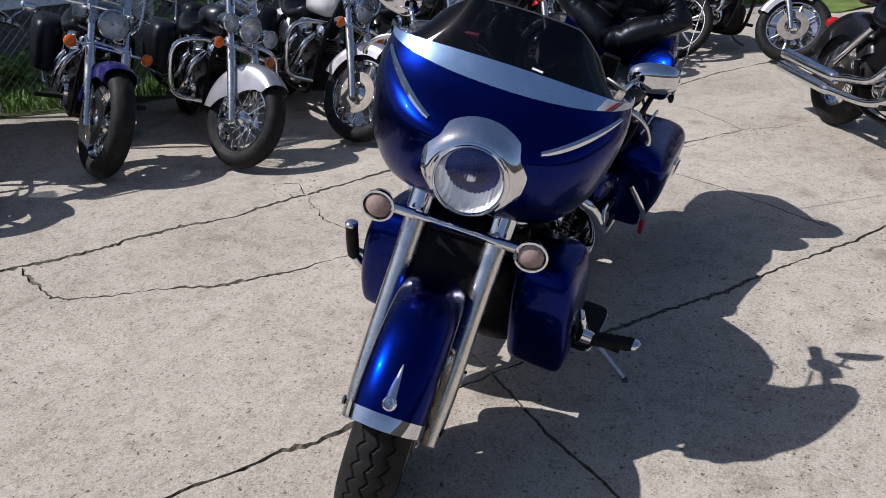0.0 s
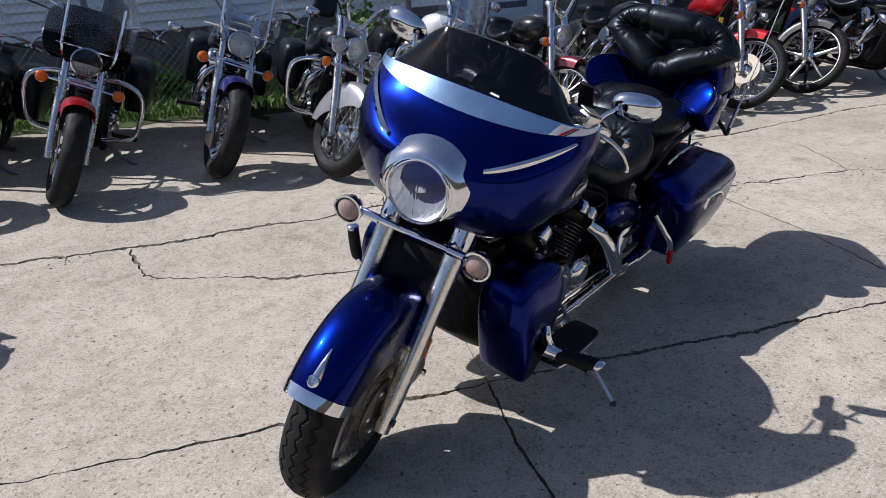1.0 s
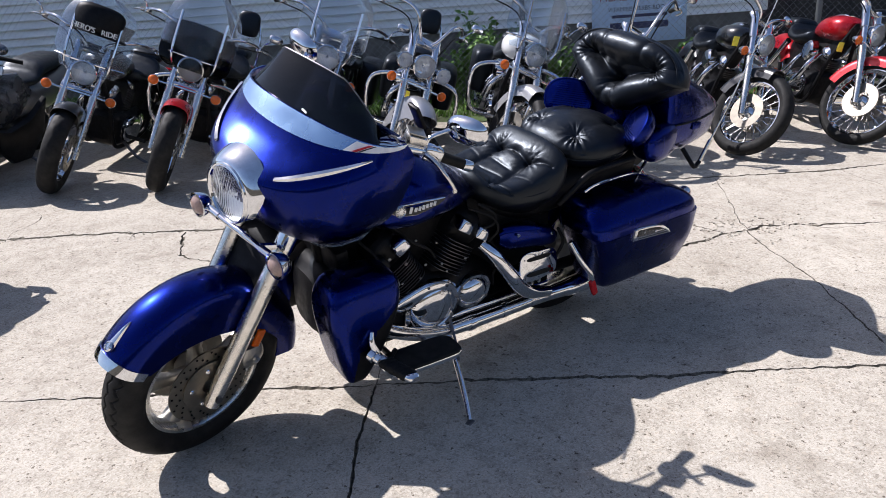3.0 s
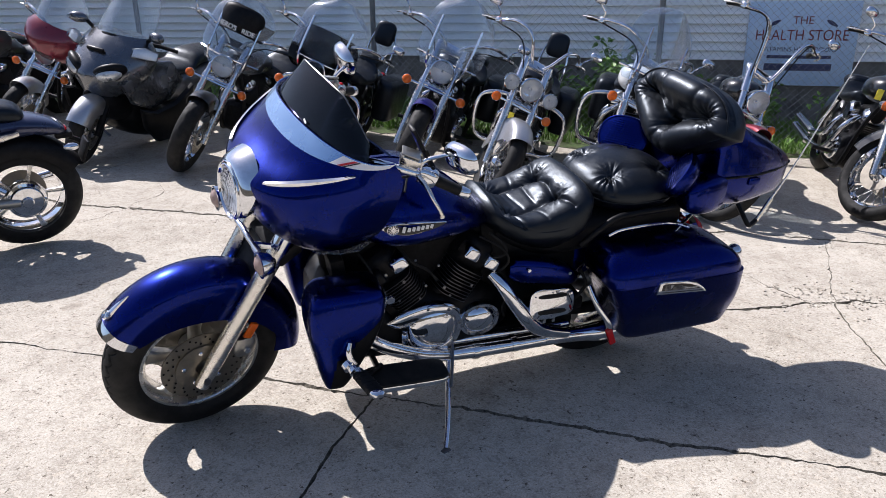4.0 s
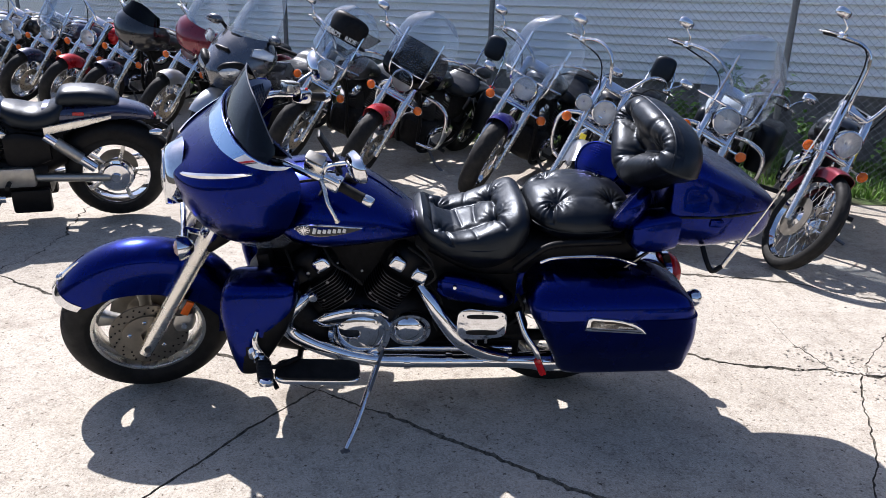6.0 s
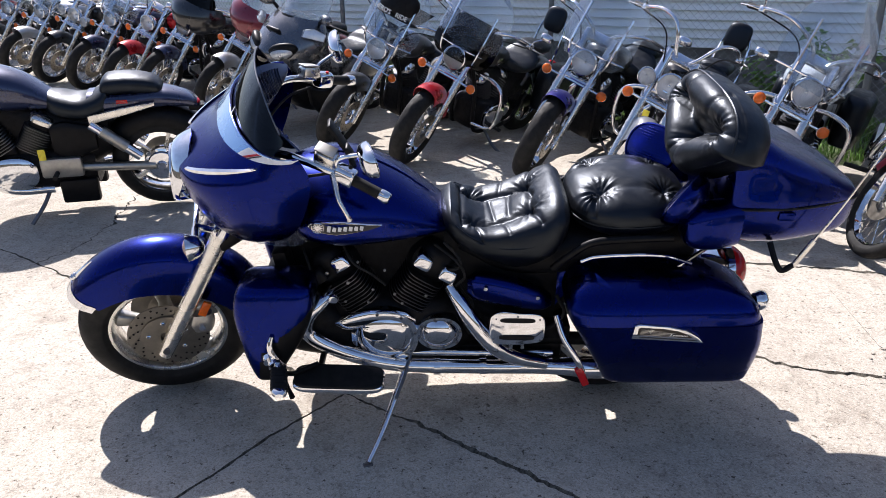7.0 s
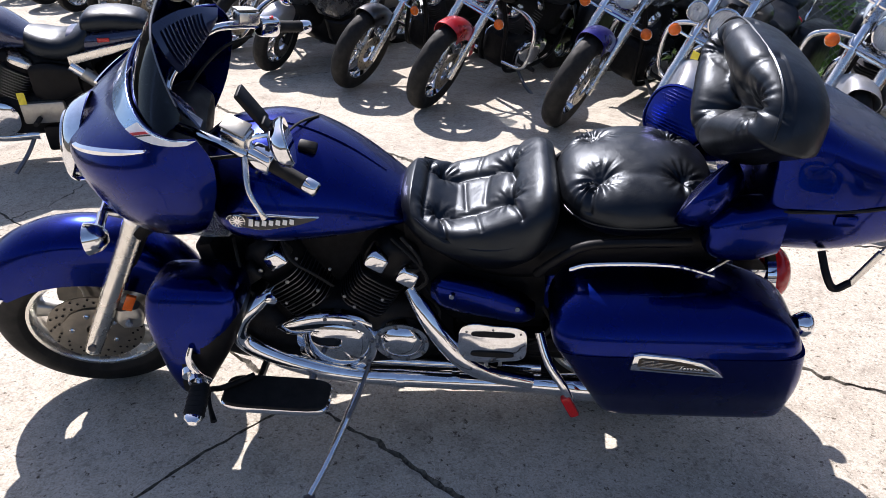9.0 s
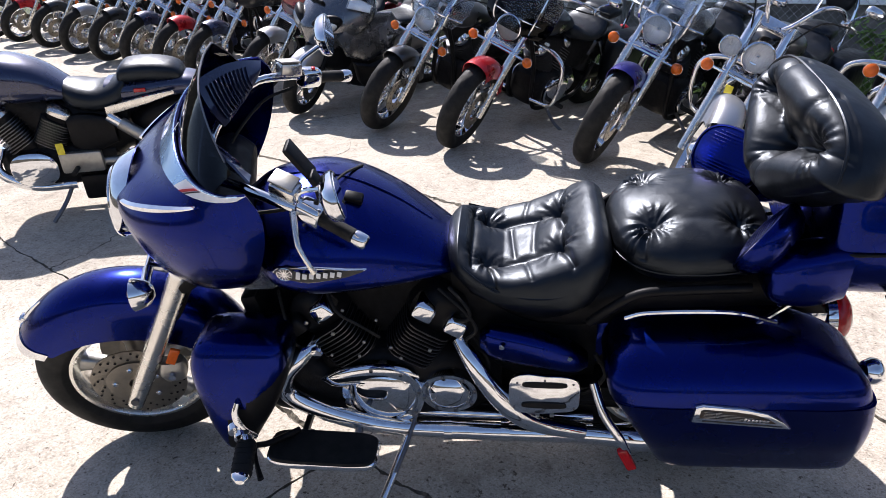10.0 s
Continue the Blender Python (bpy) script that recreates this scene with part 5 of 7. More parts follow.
for s in (-1, 1):
    pod = part("speaker_pod", body_x([(1.812, 0.02, 0.885, 0.85, s * 0.252), (1.826, 0.048, 0.915, 0.815, s * 0.252), (1.87, 0.058, 0.936, 0.792, s * 0.248), (1.94, 0.060, 0.944, 0.786, s * 0.240), (2.0, 0.054, 0.938, 0.795, s * 0.230)], 3.2, 36), BLUE, HERO, "deep blue speaker pod")
    # domed oval speaker with ribs, turned to the passenger
    SP = Matrix.Translation((1.822, s * 0.200, 0.940)) @ Vector((-0.72, -s * 0.52, 0.46)).to_track_quat("Z", "Y").to_matrix().to_4x4()
    spk = part("speaker", surface([[Vector((a, b, h)) for a, b in oval(0.112 * w, 0.090 * w, 2.4, 40)] for h, w in ((-0.055, 0.62), (-0.035, 0.88), (-0.010, 0.99), (0.0, 1.0), (0.009, 0.97), (0.011, 0.92), (0.008, 0.90), (0.013, 0.75), (0.018, 0.5), (0.021, 0.2))], True, True), BLUE, HERO, "deep blue oval speaker with ribbed grille", SP)
    for k in range(15):
        y = -0.066 + 0.0094 * k
        w = 0.087 * max(0.05, 1 - abs(y / 0.0735) ** 2.4) ** (1 / 2.4)
        part("grille_rib", tube([Vector((w * q, y, 0.0105 + 0.012 * (1 - (w * q / 0.09) ** 2 - (y / 0.075) ** 2))) for q in (-1, -0.5, 0, 0.5, 1)], 0.0026, 6, 2), BLUE, spk, "", SP)
    # rails and brackets above the bags
    part("grab_rail", tube([(1.42, s * 0.215, 0.685), (1.46, s * 0.235, 0.74), (1.53, s * 0.245, 0.80), (1.62, s * 0.245, 0.812), (1.80, s * 0.24, 0.815)], 0.013, 10), PLASTIC, HERO, "black grab rail")
    part("bag_bracket", tube([(1.50, s * 0.27, 0.745), (1.56, s * 0.28, 0.77), (1.75, s * 0.285, 0.775), (1.86, s * 0.28, 0.74)], 0.006, 8), CHROME, HERO, "thin chrome bag rail")
    part("trunk_stay", tube([(1.83, s * 0.24, 0.70), (1.93, s * 0.2, 0.745), (2.0, s * 0.17, 0.775)], 0.007, 8), CHROME, HERO, "chrome trunk stay")

    # ---- saddlebags ----
    def b(z, x0, x1, yo, yi=0.155):
        return (z, x0, x1, *sorted((s * yo, s * yi)))
    bag = part("saddlebag", body_z([b(0.290, 1.625, 2.098, 0.345), b(0.298, 1.605, 2.110, 0.360), b(0.37, 1.572, 2.113, 0.384), b(0.435, 1.542, 2.112, 0.404), b(0.50, 1.508, 2.108, 0.415), b(0.585, 1.462, 2.095, 0.424)], 7.5, 60), BLUE, HERO, "deep blue hard saddlebag")
    part("saddlebag_lid", body_z([b(0.592, 1.457, 2.088, 0.425), b(0.625, 1.452, 2.075, 0.420), b(0.655, 1.462, 2.045, 0.400), b(0.682, 1.485, 1.985, 0.365), b(0.700, 1.53, 1.92, 0.315), b(0.705, 1.60, 1.83, 0.28)], 6.0, 60), BLUE, bag, "deep blue saddlebag lid")
    part("bag_seam", body_z([b(0.585, 1.463, 2.086, 0.4225), b(0.592, 1.461, 2.086, 0.4225)], 7.5, 60, 1), BLUE, bag)
    # badge
    wedge = ((-0.119, -0.026), (0.121, -0.030), (0.10, -0.008), (0.055, 0.018), (0.0, 0.028), (-0.10, 0.031), (-0.117, 0.024))
    BM = Matrix.Translation((1.773, s * 0.412, 0.567)) @ pose(0, 0, 0, 0, 4, 0) @ Matrix(((1, 0, 0, 0), (0, 0, s, 0), (0, 1, 0, 0), (0, 0, 0, 1)))
    badge = part("bag_badge", plate(wedge, 0.022, BM, 0.006), CHROME, bag, "chrome wedge badge")
    part("badge_recess", plate([(-0.103, -0.006), (0.080, -0.010), (0.060, 0.003), (0.025, 0.015), (-0.02, 0.021), (-0.096, 0.023), (-0.104, 0.018)], 0.0235, BM), BRONZE, badge, "dark ribbed badge field")
    for k in range(5):
        part("badge_rib", rbox(0.155 - 0.012 * k - 0.004 * k * k, 0.0014, 0.002, 0, BM @ pose(-0.018 - 0.006 * k - 0.002 * k * k, -0.003 + 0.005 * k, 0.0242)), ALLOY, badge)
    for k in range(7):
        part("bar", rbox(0.0055, 0.008 if k else 0.013, 0.002, 0.0008, BM @ pose(0.004 + 0.0088 * k, -0.001, 0.0255) @ pose(0, 0, 0, 0, 0, -18)), CHROME, badge)
    part("badge_groove", rbox(0.19, 0.0022, 0.002, 0, BM @ pose(0.0, -0.0175, 0.0222) @ pose(0, 0, 0, 0, 0, -1)), BRONZE, badge)
    part("rear_indicator", lathe([(0.0, 0.016), (0.018, 0.014), (0.029, 0.007), (0.033, 0.0), (0.034, -0.012), (0.026, -0.03), (0, -0.036)], 24, Matrix.Translation((2.115, s * 0.305, 0.605)) @ pose(0, 0, 0, 0, 90, 0)), CHROME, HERO, "chrome rear indicator")
    part("guard_bar", tube([(1.43, s * 0.30, 0.55), (1.455, s * 0.345, 0.48), (1.495, s * 0.37, 0.42), (1.52, s * 0.372, 0.36)], 0.012, 10), CHROME, HERO, "chrome bag guard bar")
    part("guard_reflector", rbox(0.028, 0.02, 0.082, 0.006, pose(1.520, s * 0.378, 0.345, 0, -24, 0)), RED_LENS, HERO, "red side reflector")

part("rear_fender", shell(surface(arc_fender(0.40, 20, 172, 0.12, 0.05)), 0.004), BLUE, HERO, "deep blue rear mudguard", Matrix.Translation((1.70, 0, 0.335)))
tail = part("tail_light", ball(0.062, 0.088, 0.085, pose(2.115, 0, 0.535)), RED_LENS, HERO, "round red tail light")
part("tail_bezel", lathe([(0.085, -0.02), (0.093, -0.015), (0.093, 0.01), (0.085, 0.012)], 32, Matrix.Translation((2.10, 0, 0.535)) @ pose(0, 0, 0, 0, 90, 0), True), CHROME, tail)
part("tail_housing", rbox(0.12, 0.16, 0.14, 0.03, pose(2.04, 0, 0.535)), CHROME, HERO)
part("trunk_rack", join(rbox(0.5, 0.18, 0.02, 0.005, pose(2.05, 0, 0.748)), rbox(0.05, 0.12, 0.20, 0.01, pose(1.93, 0, 0.66))), PLASTIC, HERO, "black trunk rack")
ant = part("antenna", tube([(2.19, -0.29, 0.73), (2.235, -0.292, 0.83)], 0.009, 10), ALLOY, HERO, "whip antenna on the trunk")
part("antenna_whip", tube([(2.235, -0.292, 0.83), (2.31, -0.295, 1.0), (2.47, -0.30, 1.44)], [0.0045, 0.0032, 0.0018], 8), ALLOY, ant)
part("antenna_bracket", tube([(2.125, -0.235, 0.790), (2.135, -0.280, 0.745), (2.155, -0.295, 0.718), (2.188, -0.292, 0.735)], 0.010, 8), PLASTIC, ant)
part("side_cover", body_x([(1.13, 0.02, 0.63, 0.57, -0.19), (1.17, 0.04, 0.655, 0.55, -0.195), (1.28, 0.045, 0.64, 0.535, -0.205), (1.38, 0.04, 0.60, 0.52, -0.21), (1.42, 0.02, 0.57, 0.53, -0.21)], 2.8, 24), BLUE, HERO, "deep blue side cover")
part("side_cover", body_x([(1.13, 0.02, 0.63, 0.57, 0.19), (1.17, 0.04, 0.655, 0.55, 0.195), (1.28, 0.045, 0.64, 0.535, 0.205), (1.38, 0.04, 0.60, 0.52, 0.21), (1.42, 0.02, 0.57, 0.53, 0.21)], 2.8, 24), BLUE, HERO, "deep blue side cover")
for x, z in ((1.19, 0.625), (1.37, 0.585)):
    part("cover_bolt", lathe([(0, 0), (0.008, 0), (0.007, 0.004), (0, 0.004)], 10, side(x, -0.247, z)), CHROME, HERO)
part("frame_core", join(body_x([(1.05, 0.10, 0.80, 0.45, 0), (1.25, 0.15, 0.72, 0.36, 0), (1.45, 0.14, 0.70, 0.36, 0)], 3), tube([(0.42, 0, 0.95), (0.48, 0, 0.6), (0.55, 0, 0.3), (0.9, 0, 0.22), (1.3, 0, 0.25)], 0.03, 10), rbox(0.12, 0.34, 0.06, 0.01, pose(1.45, 0, 0.37))), CAST, HERO, "black frame")
for sy in (-1, 1):
    part("swing_arm", tube([(1.28, sy * 0.13, 0.34), (1.5, sy * 0.135, 0.32), (1.68, sy * 0.135, 0.315)], 0.025), CAST, HERO, "black swing arm")

# ---- engine ----
engine = part("crankcase", body_x([(0.60, 0.10, 0.48, 0.30, 0), (0.66, 0.16, 0.54, 0.24, 0), (0.85, 0.18, 0.53, 0.215, 0), (1.05, 0.17, 0.52, 0.22, 0), (1.18, 0.12, 0.46, 0.28, 0)], 3.5), CAST, HERO, "black crankcase")
for tilt, x, xt in ((-34, 0.80, 0.66), (33, 0.875, 1.05)):
    CM = Matrix.Translation((x, 0, 0.442)) @ pose(0, 0, 0, 0, tilt, 0)
    cyl = part("cylinder", body_z([(0.0, -0.07, 0.07, -0.14, 0.14), (0.26, -0.075, 0.075, -0.15, 0.15)], 4, 28, 2), CAST, HERO, "black finned cylinder", CM)
    for k in range(10):
        fm = CM @ pose(0, 0, 0.075 + k * 0.0135)
        fin = part("fin", surface([[Vector((a, c, h)) for a, c in oval(w * 0.80, 0.178 * w / 0.098, 4.5, 28)] for h, w in ((0.0, 0.098), (0.002, 0.1), (0.0045, 0.098))], True, True), CAST, cyl, "", fm)
        part("fin_edge", surface([[Vector((a, c, h)) for a, c in oval(w * 0.80, 0.178 * w / 0.098, 4.5, 28)] for h, w in ((0.0016, 0.099), (0.0016, 0.1012), (0.0034, 0.1012), (0.0034, 0.099))], True), STEEL, cyl, "bare machined fin edge", fm)
    part("cylinder_head", body_z([(0.20, -0.085, 0.085, -0.15, 0.15), (0.24, -0.09, 0.09, -0.165, 0.165), (0.30, -0.075, 0.075, -0.155, 0.155), (0.325, -0.05, 0.05, -0.13, 0.13)], 3.2, 28), PLASTIC, cyl, "", CM)
    for s in (-1, 1):
        for dx in (-0.048, 0.052):
            part("head_cover", body_z([(0.245, dx - 0.032, dx + 0.032, *sorted((s * 0.125, s * 0.192))), (0.250, dx - 0.034, dx + 0.034, *sorted((s * 0.12, s * 0.198))), (0.284, dx - 0.032, dx + 0.03, *sorted((s * 0.12, s * 0.193))), (0.294, dx - 0.022, dx + 0.02, *sorted((s * 0.13, s * 0.18)))], 4.6, 20), CHROME if (dx > 0 or tilt > 0) else PLASTIC, cyl, "chrome head cover", CM)


def round_cover(x, z, rx, rz, y, s, name, label):
    """A domed chrome cover with a stepped rim and bolts."""
    m = side(x, s * y, z, s)
    rows = [[Vector((a, c, h)) for a, c in oval(rx * w, rz * w, 2.15, 44)] for h, w in ((0.0, 1.0), (0.022, 1.0), (0.030, 0.96), (0.030, 0.83), (0.024, 0.80), (0.030, 0.76), (0.044, 0.60), (0.050, 0.38), (0.052, 0.12))]
    c = part(name, surface(rows, True, True), CHROME, HERO, label, m)
    for k in range(8):
        a = 2 * math.pi * k / 8 + 0.2
        part("cover_bolt", lathe([(0, 0), (0.006, 0), (0.006, 0.005), (0.003, 0.006), (0, 0.006)], 8, m @ pose(rx * 0.895 * math.cos(a), rz * 0.895 * math.sin(a), 0.030)), STEEL, c)


for s in (-1, 1):
    round_cover(0.832, 0.380, 0.126, 0.120, 0.166, s, "generator_cover", "polished chrome generator cover")
    round_cover(1.030, 0.392, 0.085, 0.075, 0.164, s, "gear_cover", "polished chrome gear cover")
    part("case_trim", body_x([(0.655, 0.010, 0.447, 0.430, s * 0.180), (0.70, 0.020, 0.475, 0.410, s * 0.182), (0.80, 0.022, 0.500, 0.425, s * 0.180), (0.90, 0.020, 0.490, 0.420, s * 0.178), (0.945, 0.012, 0.455, 0.428, s * 0.174)], 2.6, 16), CHROME, HERO, "chrome crankcase trim")
    part("front_header", tube([(0.65, s * 0.15, 0.56), (0.612, s * 0.21, 0.545), (0.570, s * 0.235, 0.50), (0.568, s * 0.24, 0.435), (0.65, s * 0.24, 0.37), (0.78, s * 0.225, 0.30), (0.90, s * 0.205, 0.256)], 0.0265, 16), CHROME, HERO, "chrome front exhaust header")
    part("rear_header", tube([(1.07, s * 0.17, 0.585), (1.105, s * 0.215, 0.545), (1.16, s * 0.245, 0.465), (1.23, s * 0.25, 0.375), (1.31, s * 0.235, 0.315), (1.42, s * 0.22, 0.272)], [0.024, 0.026, 0.030, 0.031, 0.029, 0.024], 16), CHROME, HERO, "chrome rear exhaust header with heat shield")
    muf = part("muffler", tube([(0.90, s * 0.205, 0.256), (1.0, s * 0.20, 0.248), (1.2, s * 0.20, 0.242), (1.40, s * 0.20, 0.24), (1.52, s * 0.205, 0.24), (1.62, s * 0.21, 0.24), (2.05, s * 0.215, 0.25)], [0.024, 0.028, 0.028, 0.030, 0.036, 0.044, 0.044], 18), CHROME, HERO, "long chrome muffler below the bags")
    for x in (1.02, 1.19, 1.34):
        part("clamp", rod((x - 0.012, s * 0.20, 0.245), (x + 0.012, s * 0.20, 0.245), 0.032, 16), CHROME, muf)
    part("lower_rail", tube([(0.88, s * 0.16, 0.285), (1.15, s * 0.17, 0.285), (1.45, s * 0.17, 0.28)], 0.014, 10), CHROME, HERO, "chrome lower rail")
    # rider board
    bd = part("rider_board", surface([[Vector((a, c, h)) for a, c in oval(0.158 * w, 0.064 * w, 5, 36)] for h, w in ((0, 0.97), (0.006, 1.0), (0.016, 1.0), (0.02, 0.97))], True, True), CHROME, HERO, "chrome-edged floorboard", Matrix.Translation((0.678, s * 0.352, 0.312)) @ pose(0, 0, 0, 0, 3, 0))
    part("board_pad", surface([[Vector((a, c, h)) for a, c in oval(0.154 * w, 0.060 * w, 5, 36)] for h, w in ((0.012, 1.0), (0.024, 1.0), (0.027, 0.97))], True, True), RUBBER, bd, "black rubber pad", Matrix.Translation((0.678, s * 0.352, 0.312)) @ pose(0, 0, 0, 0, 3, 0))
    for bx in (0.60, 0.76):
        part("board_bracket", rod((bx, s * 0.16, 0.295), (bx, s * 0.36, 0.306), 0.012), STEEL, bd)
    # folded passenger board
    PB = side(1.303, s * 0.250, 0.462, s) @ pose(0, 0, 0, -12, 0, -2)
    pb = part("passenger_board", plate([(a, c * (1.0 + 0.10 * (a < 0))) for a, c in oval(0.098, 0.058, 4.2, 36)], 0.014, PB, 0.003), CHROME, HERO, "chrome passenger board folded up")
    for y in (-0.034, 0.032):
        part("board_slot", plate([(a, c + y) for a, c in oval(0.062, 0.0085, 3, 24)], 0.018, PB), RUBBER, pb, "black rubber strip")
    for x, y in ((-0.075, 0.036), (0.0, 0.046), (0.078, 0.036), (-0.082, -0.042), (0.0, -0.052), (0.082, -0.042)):
        part("board_rivet", lathe([(0, 0.013), (0.004, 0.013), (0.003, 0.016), (0, 0.017)], 8, PB @ pose(x, y, 0)), STEEL, pb)
    part("board_hinge", join(rbox(0.012, 0.03, 0.04, 0.002, pose(1.285, s * 0.243, 0.389)), rbox(0.012, 0.03, 0.04, 0.002, pose(1.325, s * 0.243, 0.389)), rod((1.26, s * 0.22, 0.376), (1.35, s * 0.22, 0.376), 0.010)), ALLOY, HERO, "alloy hinge")

# shifter on the left, brake pedal on the right
sh = part("shift_pedal", tube([(0.60, -0.30, 0.35), (0.53, -0.36, 0.36), (0.505, -0.40, 0.39), (0.522, -0.45, 0.385), (0.545, -0.495, 0.372)], [0.009, 0.009, 0.008, 0.006, 0.009], 10), CAST, HERO, "black shift pedal")
part("pedal_link", tube([(0.50, -0.37, 0.40), (0.478, -0.385, 0.44), (0.462, -0.375, 0.485), (0.47, -0.36, 0.52)], [0.010, 0.013, 0.011, 0.008], 10), CHROME, sh)
pad_rows = [[Vector((0.490 + 0.20 * d + a, -0.405 - d, 0.420 + 0.10 * d + b)) for a, b in oval(0.027 * w, 0.016 * w, 3, 24)] for d, w in ((0.0, 0.6), (0.006, 0.95), (0.03, 1.0), (0.09, 1.0), (0.125, 0.97), (0.132, 0.8))]
peg = part("highway_peg", surface(pad_rows, True, True), RUBBER, HERO, "black rubber highway peg")
part("peg_cap", surface([[Vector((0.490 + 0.20 * d + a, -0.405 - d, 0.420 + 0.10 * d + b)) for a, b in oval(0.025 * w, 0.015 * w, 2.6, 24)] for d, w in ((0.128, 1.0), (0.140, 0.95), (0.150, 0.5))], True, True), CHROME, peg, "chrome end cap")
for k in range(6):
    part("peg_rib", surface([[Vector((0.490 + 0.20 * d + a, -0.405 - d, 0.420 + 0.10 * d + b)) for a, b in oval(0.0285, 0.0175, 3, 24)] for d in (0.014 + 0.019 * k, 0.022 + 0.019 * k)], True, True), RUBBER, peg)
for k in range(3):
    part("peg_clamp", tube([(0.455 + 0.016 * k, -0.375 - 0.012 * k, 0.445 - 0.012 * k), (0.462 + 0.016 * k, -0.392 - 0.012 * k, 0.440 - 0.012 * k)], 0.024 - 0.002 * k, 14), CHROME, peg, "chrome peg clamp")
peg = part("highway_peg", tube([(0.395, 0.392, 0.470), (0.390, 0.395, 0.485), (0.378, 0.397, 0.545), (0.368, 0.397, 0.600)], [0.014, 0.020, 0.021, 0.020], 16, 4), RUBBER, HERO, "black rubber highway peg folded up")
part("peg_cap", tube([(0.368, 0.397, 0.600), (0.367, 0.397, 0.607), (0.366, 0.397, 0.613)], [0.022, 0.021, 0.012], 16, 2), CHROME, peg, "chrome end cap")
for k in range(3):
    part("peg_clamp", tube([(0.425 - 0.012 * k, 0.345 + 0.014 * k, 0.405 + 0.022 * k), (0.420 - 0.012 * k, 0.360 + 0.014 * k, 0.425 + 0.022 * k)], 0.021 - 0.002 * k, 14), CHROME, peg, "chrome peg clamp")
part("brake_pedal", tube([(0.60, 0.30, 0.36), (0.50, 0.37, 0.42), (0.45, 0.42, 0.46)], 0.011, 10), CHROME, HERO, "chrome brake pedal")
stand = part("side_stand", tube([(0.915, -0.19, 0.262), (0.895, -0.235, 0.235), (0.825, -0.43, 0.145), (0.781, -0.531, 0.101)], [0.016, 0.013, 0.011, 0.010], 12, 5), CHROME, HERO, "chrome side stand")
part("stand_foot", rbox(0.034, 0.024, 0.010, 0.004, pose(0.779, -0.536, 0.096, -10, 0, 20)), STEEL, stand)
part("stand_spring", tube([(0.925, -0.185, 0.30), (0.90, -0.26, 0.25), (0.87, -0.33, 0.205)], 0.006, 8), STEEL, stand)
part("hose", tube([(1.44, -0.21, 0.57), (1.47, -0.22, 0.50), (1.42, -0.225, 0.44), (1.36, -0.21, 0.42)], 0.007, 8), RUBBER, HERO, "black hose")
part("hose", tube([(1.05, -0.16, 0.76), (1.10, -0.20, 0.72), (1.10, -0.20, 0.68), (1.05, -0.18, 0.66)], 0.005, 8), RUBBER, HERO, "black hose")
part("chrome_plug", lathe([(0, 0), (0.018, 0), (0.020, 0.008), (0.016, 0.016), (0, 0.018)], 18, side(0.66, -0.19, 0.555)), CHROME, HERO)
# added box that keeps sun from passing between belly and mufflers
part("belly_sun_block", rbox(0.62, 0.30, 0.085, 0.02, pose(1.18, 0, 0.262)), CAST, HERO, "black box added under the engine to close sunlight gaps")
# black filler in place of the shade between tank and cylinders
part("tank_shade_filler", body_x([(0.50, 0.07, 0.80, 0.52, 0), (0.75, 0.08, 0.80, 0.50, 0), (1.05, 0.08, 0.80, 0.50, 0)], 4), CAST, HERO, "black filler body that stands in for shade below the tank")


# bolts, plugs and cables among the cylinders
for x, z, r in ((0.60, 0.60, 0.008), (0.645, 0.655, 0.010), (0.715, 0.615, 0.009), (0.755, 0.70, 0.007), (0.80, 0.585, 0.008), (0.845, 0.665, 0.007), (0.875, 0.565, 0.008), (0.985, 0.555, 0.008), (0.70, 0.535, 0.007), (0.78, 0.532, 0.007), (0.90, 0.525, 0.007)):
    part("engine_bolt", lathe([(0, 0), (r * 0.7, 0), (r * 0.7, 0.004), (r * 0.4, 0.006), (0, 0.006)], 8, side(x, -0.183, z)), DULL_ALLOY, HERO)
for keys in ([(0.70, -0.13, 0.74), (0.74, -0.19, 0.70), (0.80, -0.20, 0.66), (0.845, -0.18, 0.60)], [(1.02, -0.14, 0.74), (1.09, -0.20, 0.71), (1.12, -0.205, 0.65), (1.09, -0.19, 0.60)], [(0.56, -0.12, 0.72), (0.59, -0.19, 0.68), (0.60, -0.20, 0.60), (0.63, -0.17, 0.54)], [(1.10, -0.16, 0.60), (1.15, -0.20, 0.52), (1.12, -0.20, 0.45), (1.14, -0.18, 0.38)]):
    part("engine_cable", tube(keys, 0.005, 7), RUBBER, HERO, "black engine cable")

part("lower_cowl", body_x([(0.40, 0.10, 0.58, 0.36, 0), (0.46, 0.20, 0.62, 0.30, 0), (0.56, 0.215, 0.58, 0.27, 0), (0.68, 0.19, 0.48, 0.25, 0), (0.80, 0.15, 0.40, 0.24, 0)], 3.4, 28), CAST, HERO, "black lower engine cowl")

# ---- the row of parked motorcycles ----
SHARED = {}


def cpart(name, key, maker, material, parent, m=None, label="", kind="", sharp=38):
    """A part on a mesh that alike parts share."""
    mats = material if isinstance(material, (list, tuple)) else [material]
    key = (name, key, *(one.name for one in mats))
    if key not in SHARED:
        SHARED[key] = to_mesh(name, maker(), mats, sharp)
    ob = new(name, SHARED[key])
    ob.parent = parent
    if m is not None:
        ob.matrix_basis = m
    return tagged(ob, label, kind=kind)


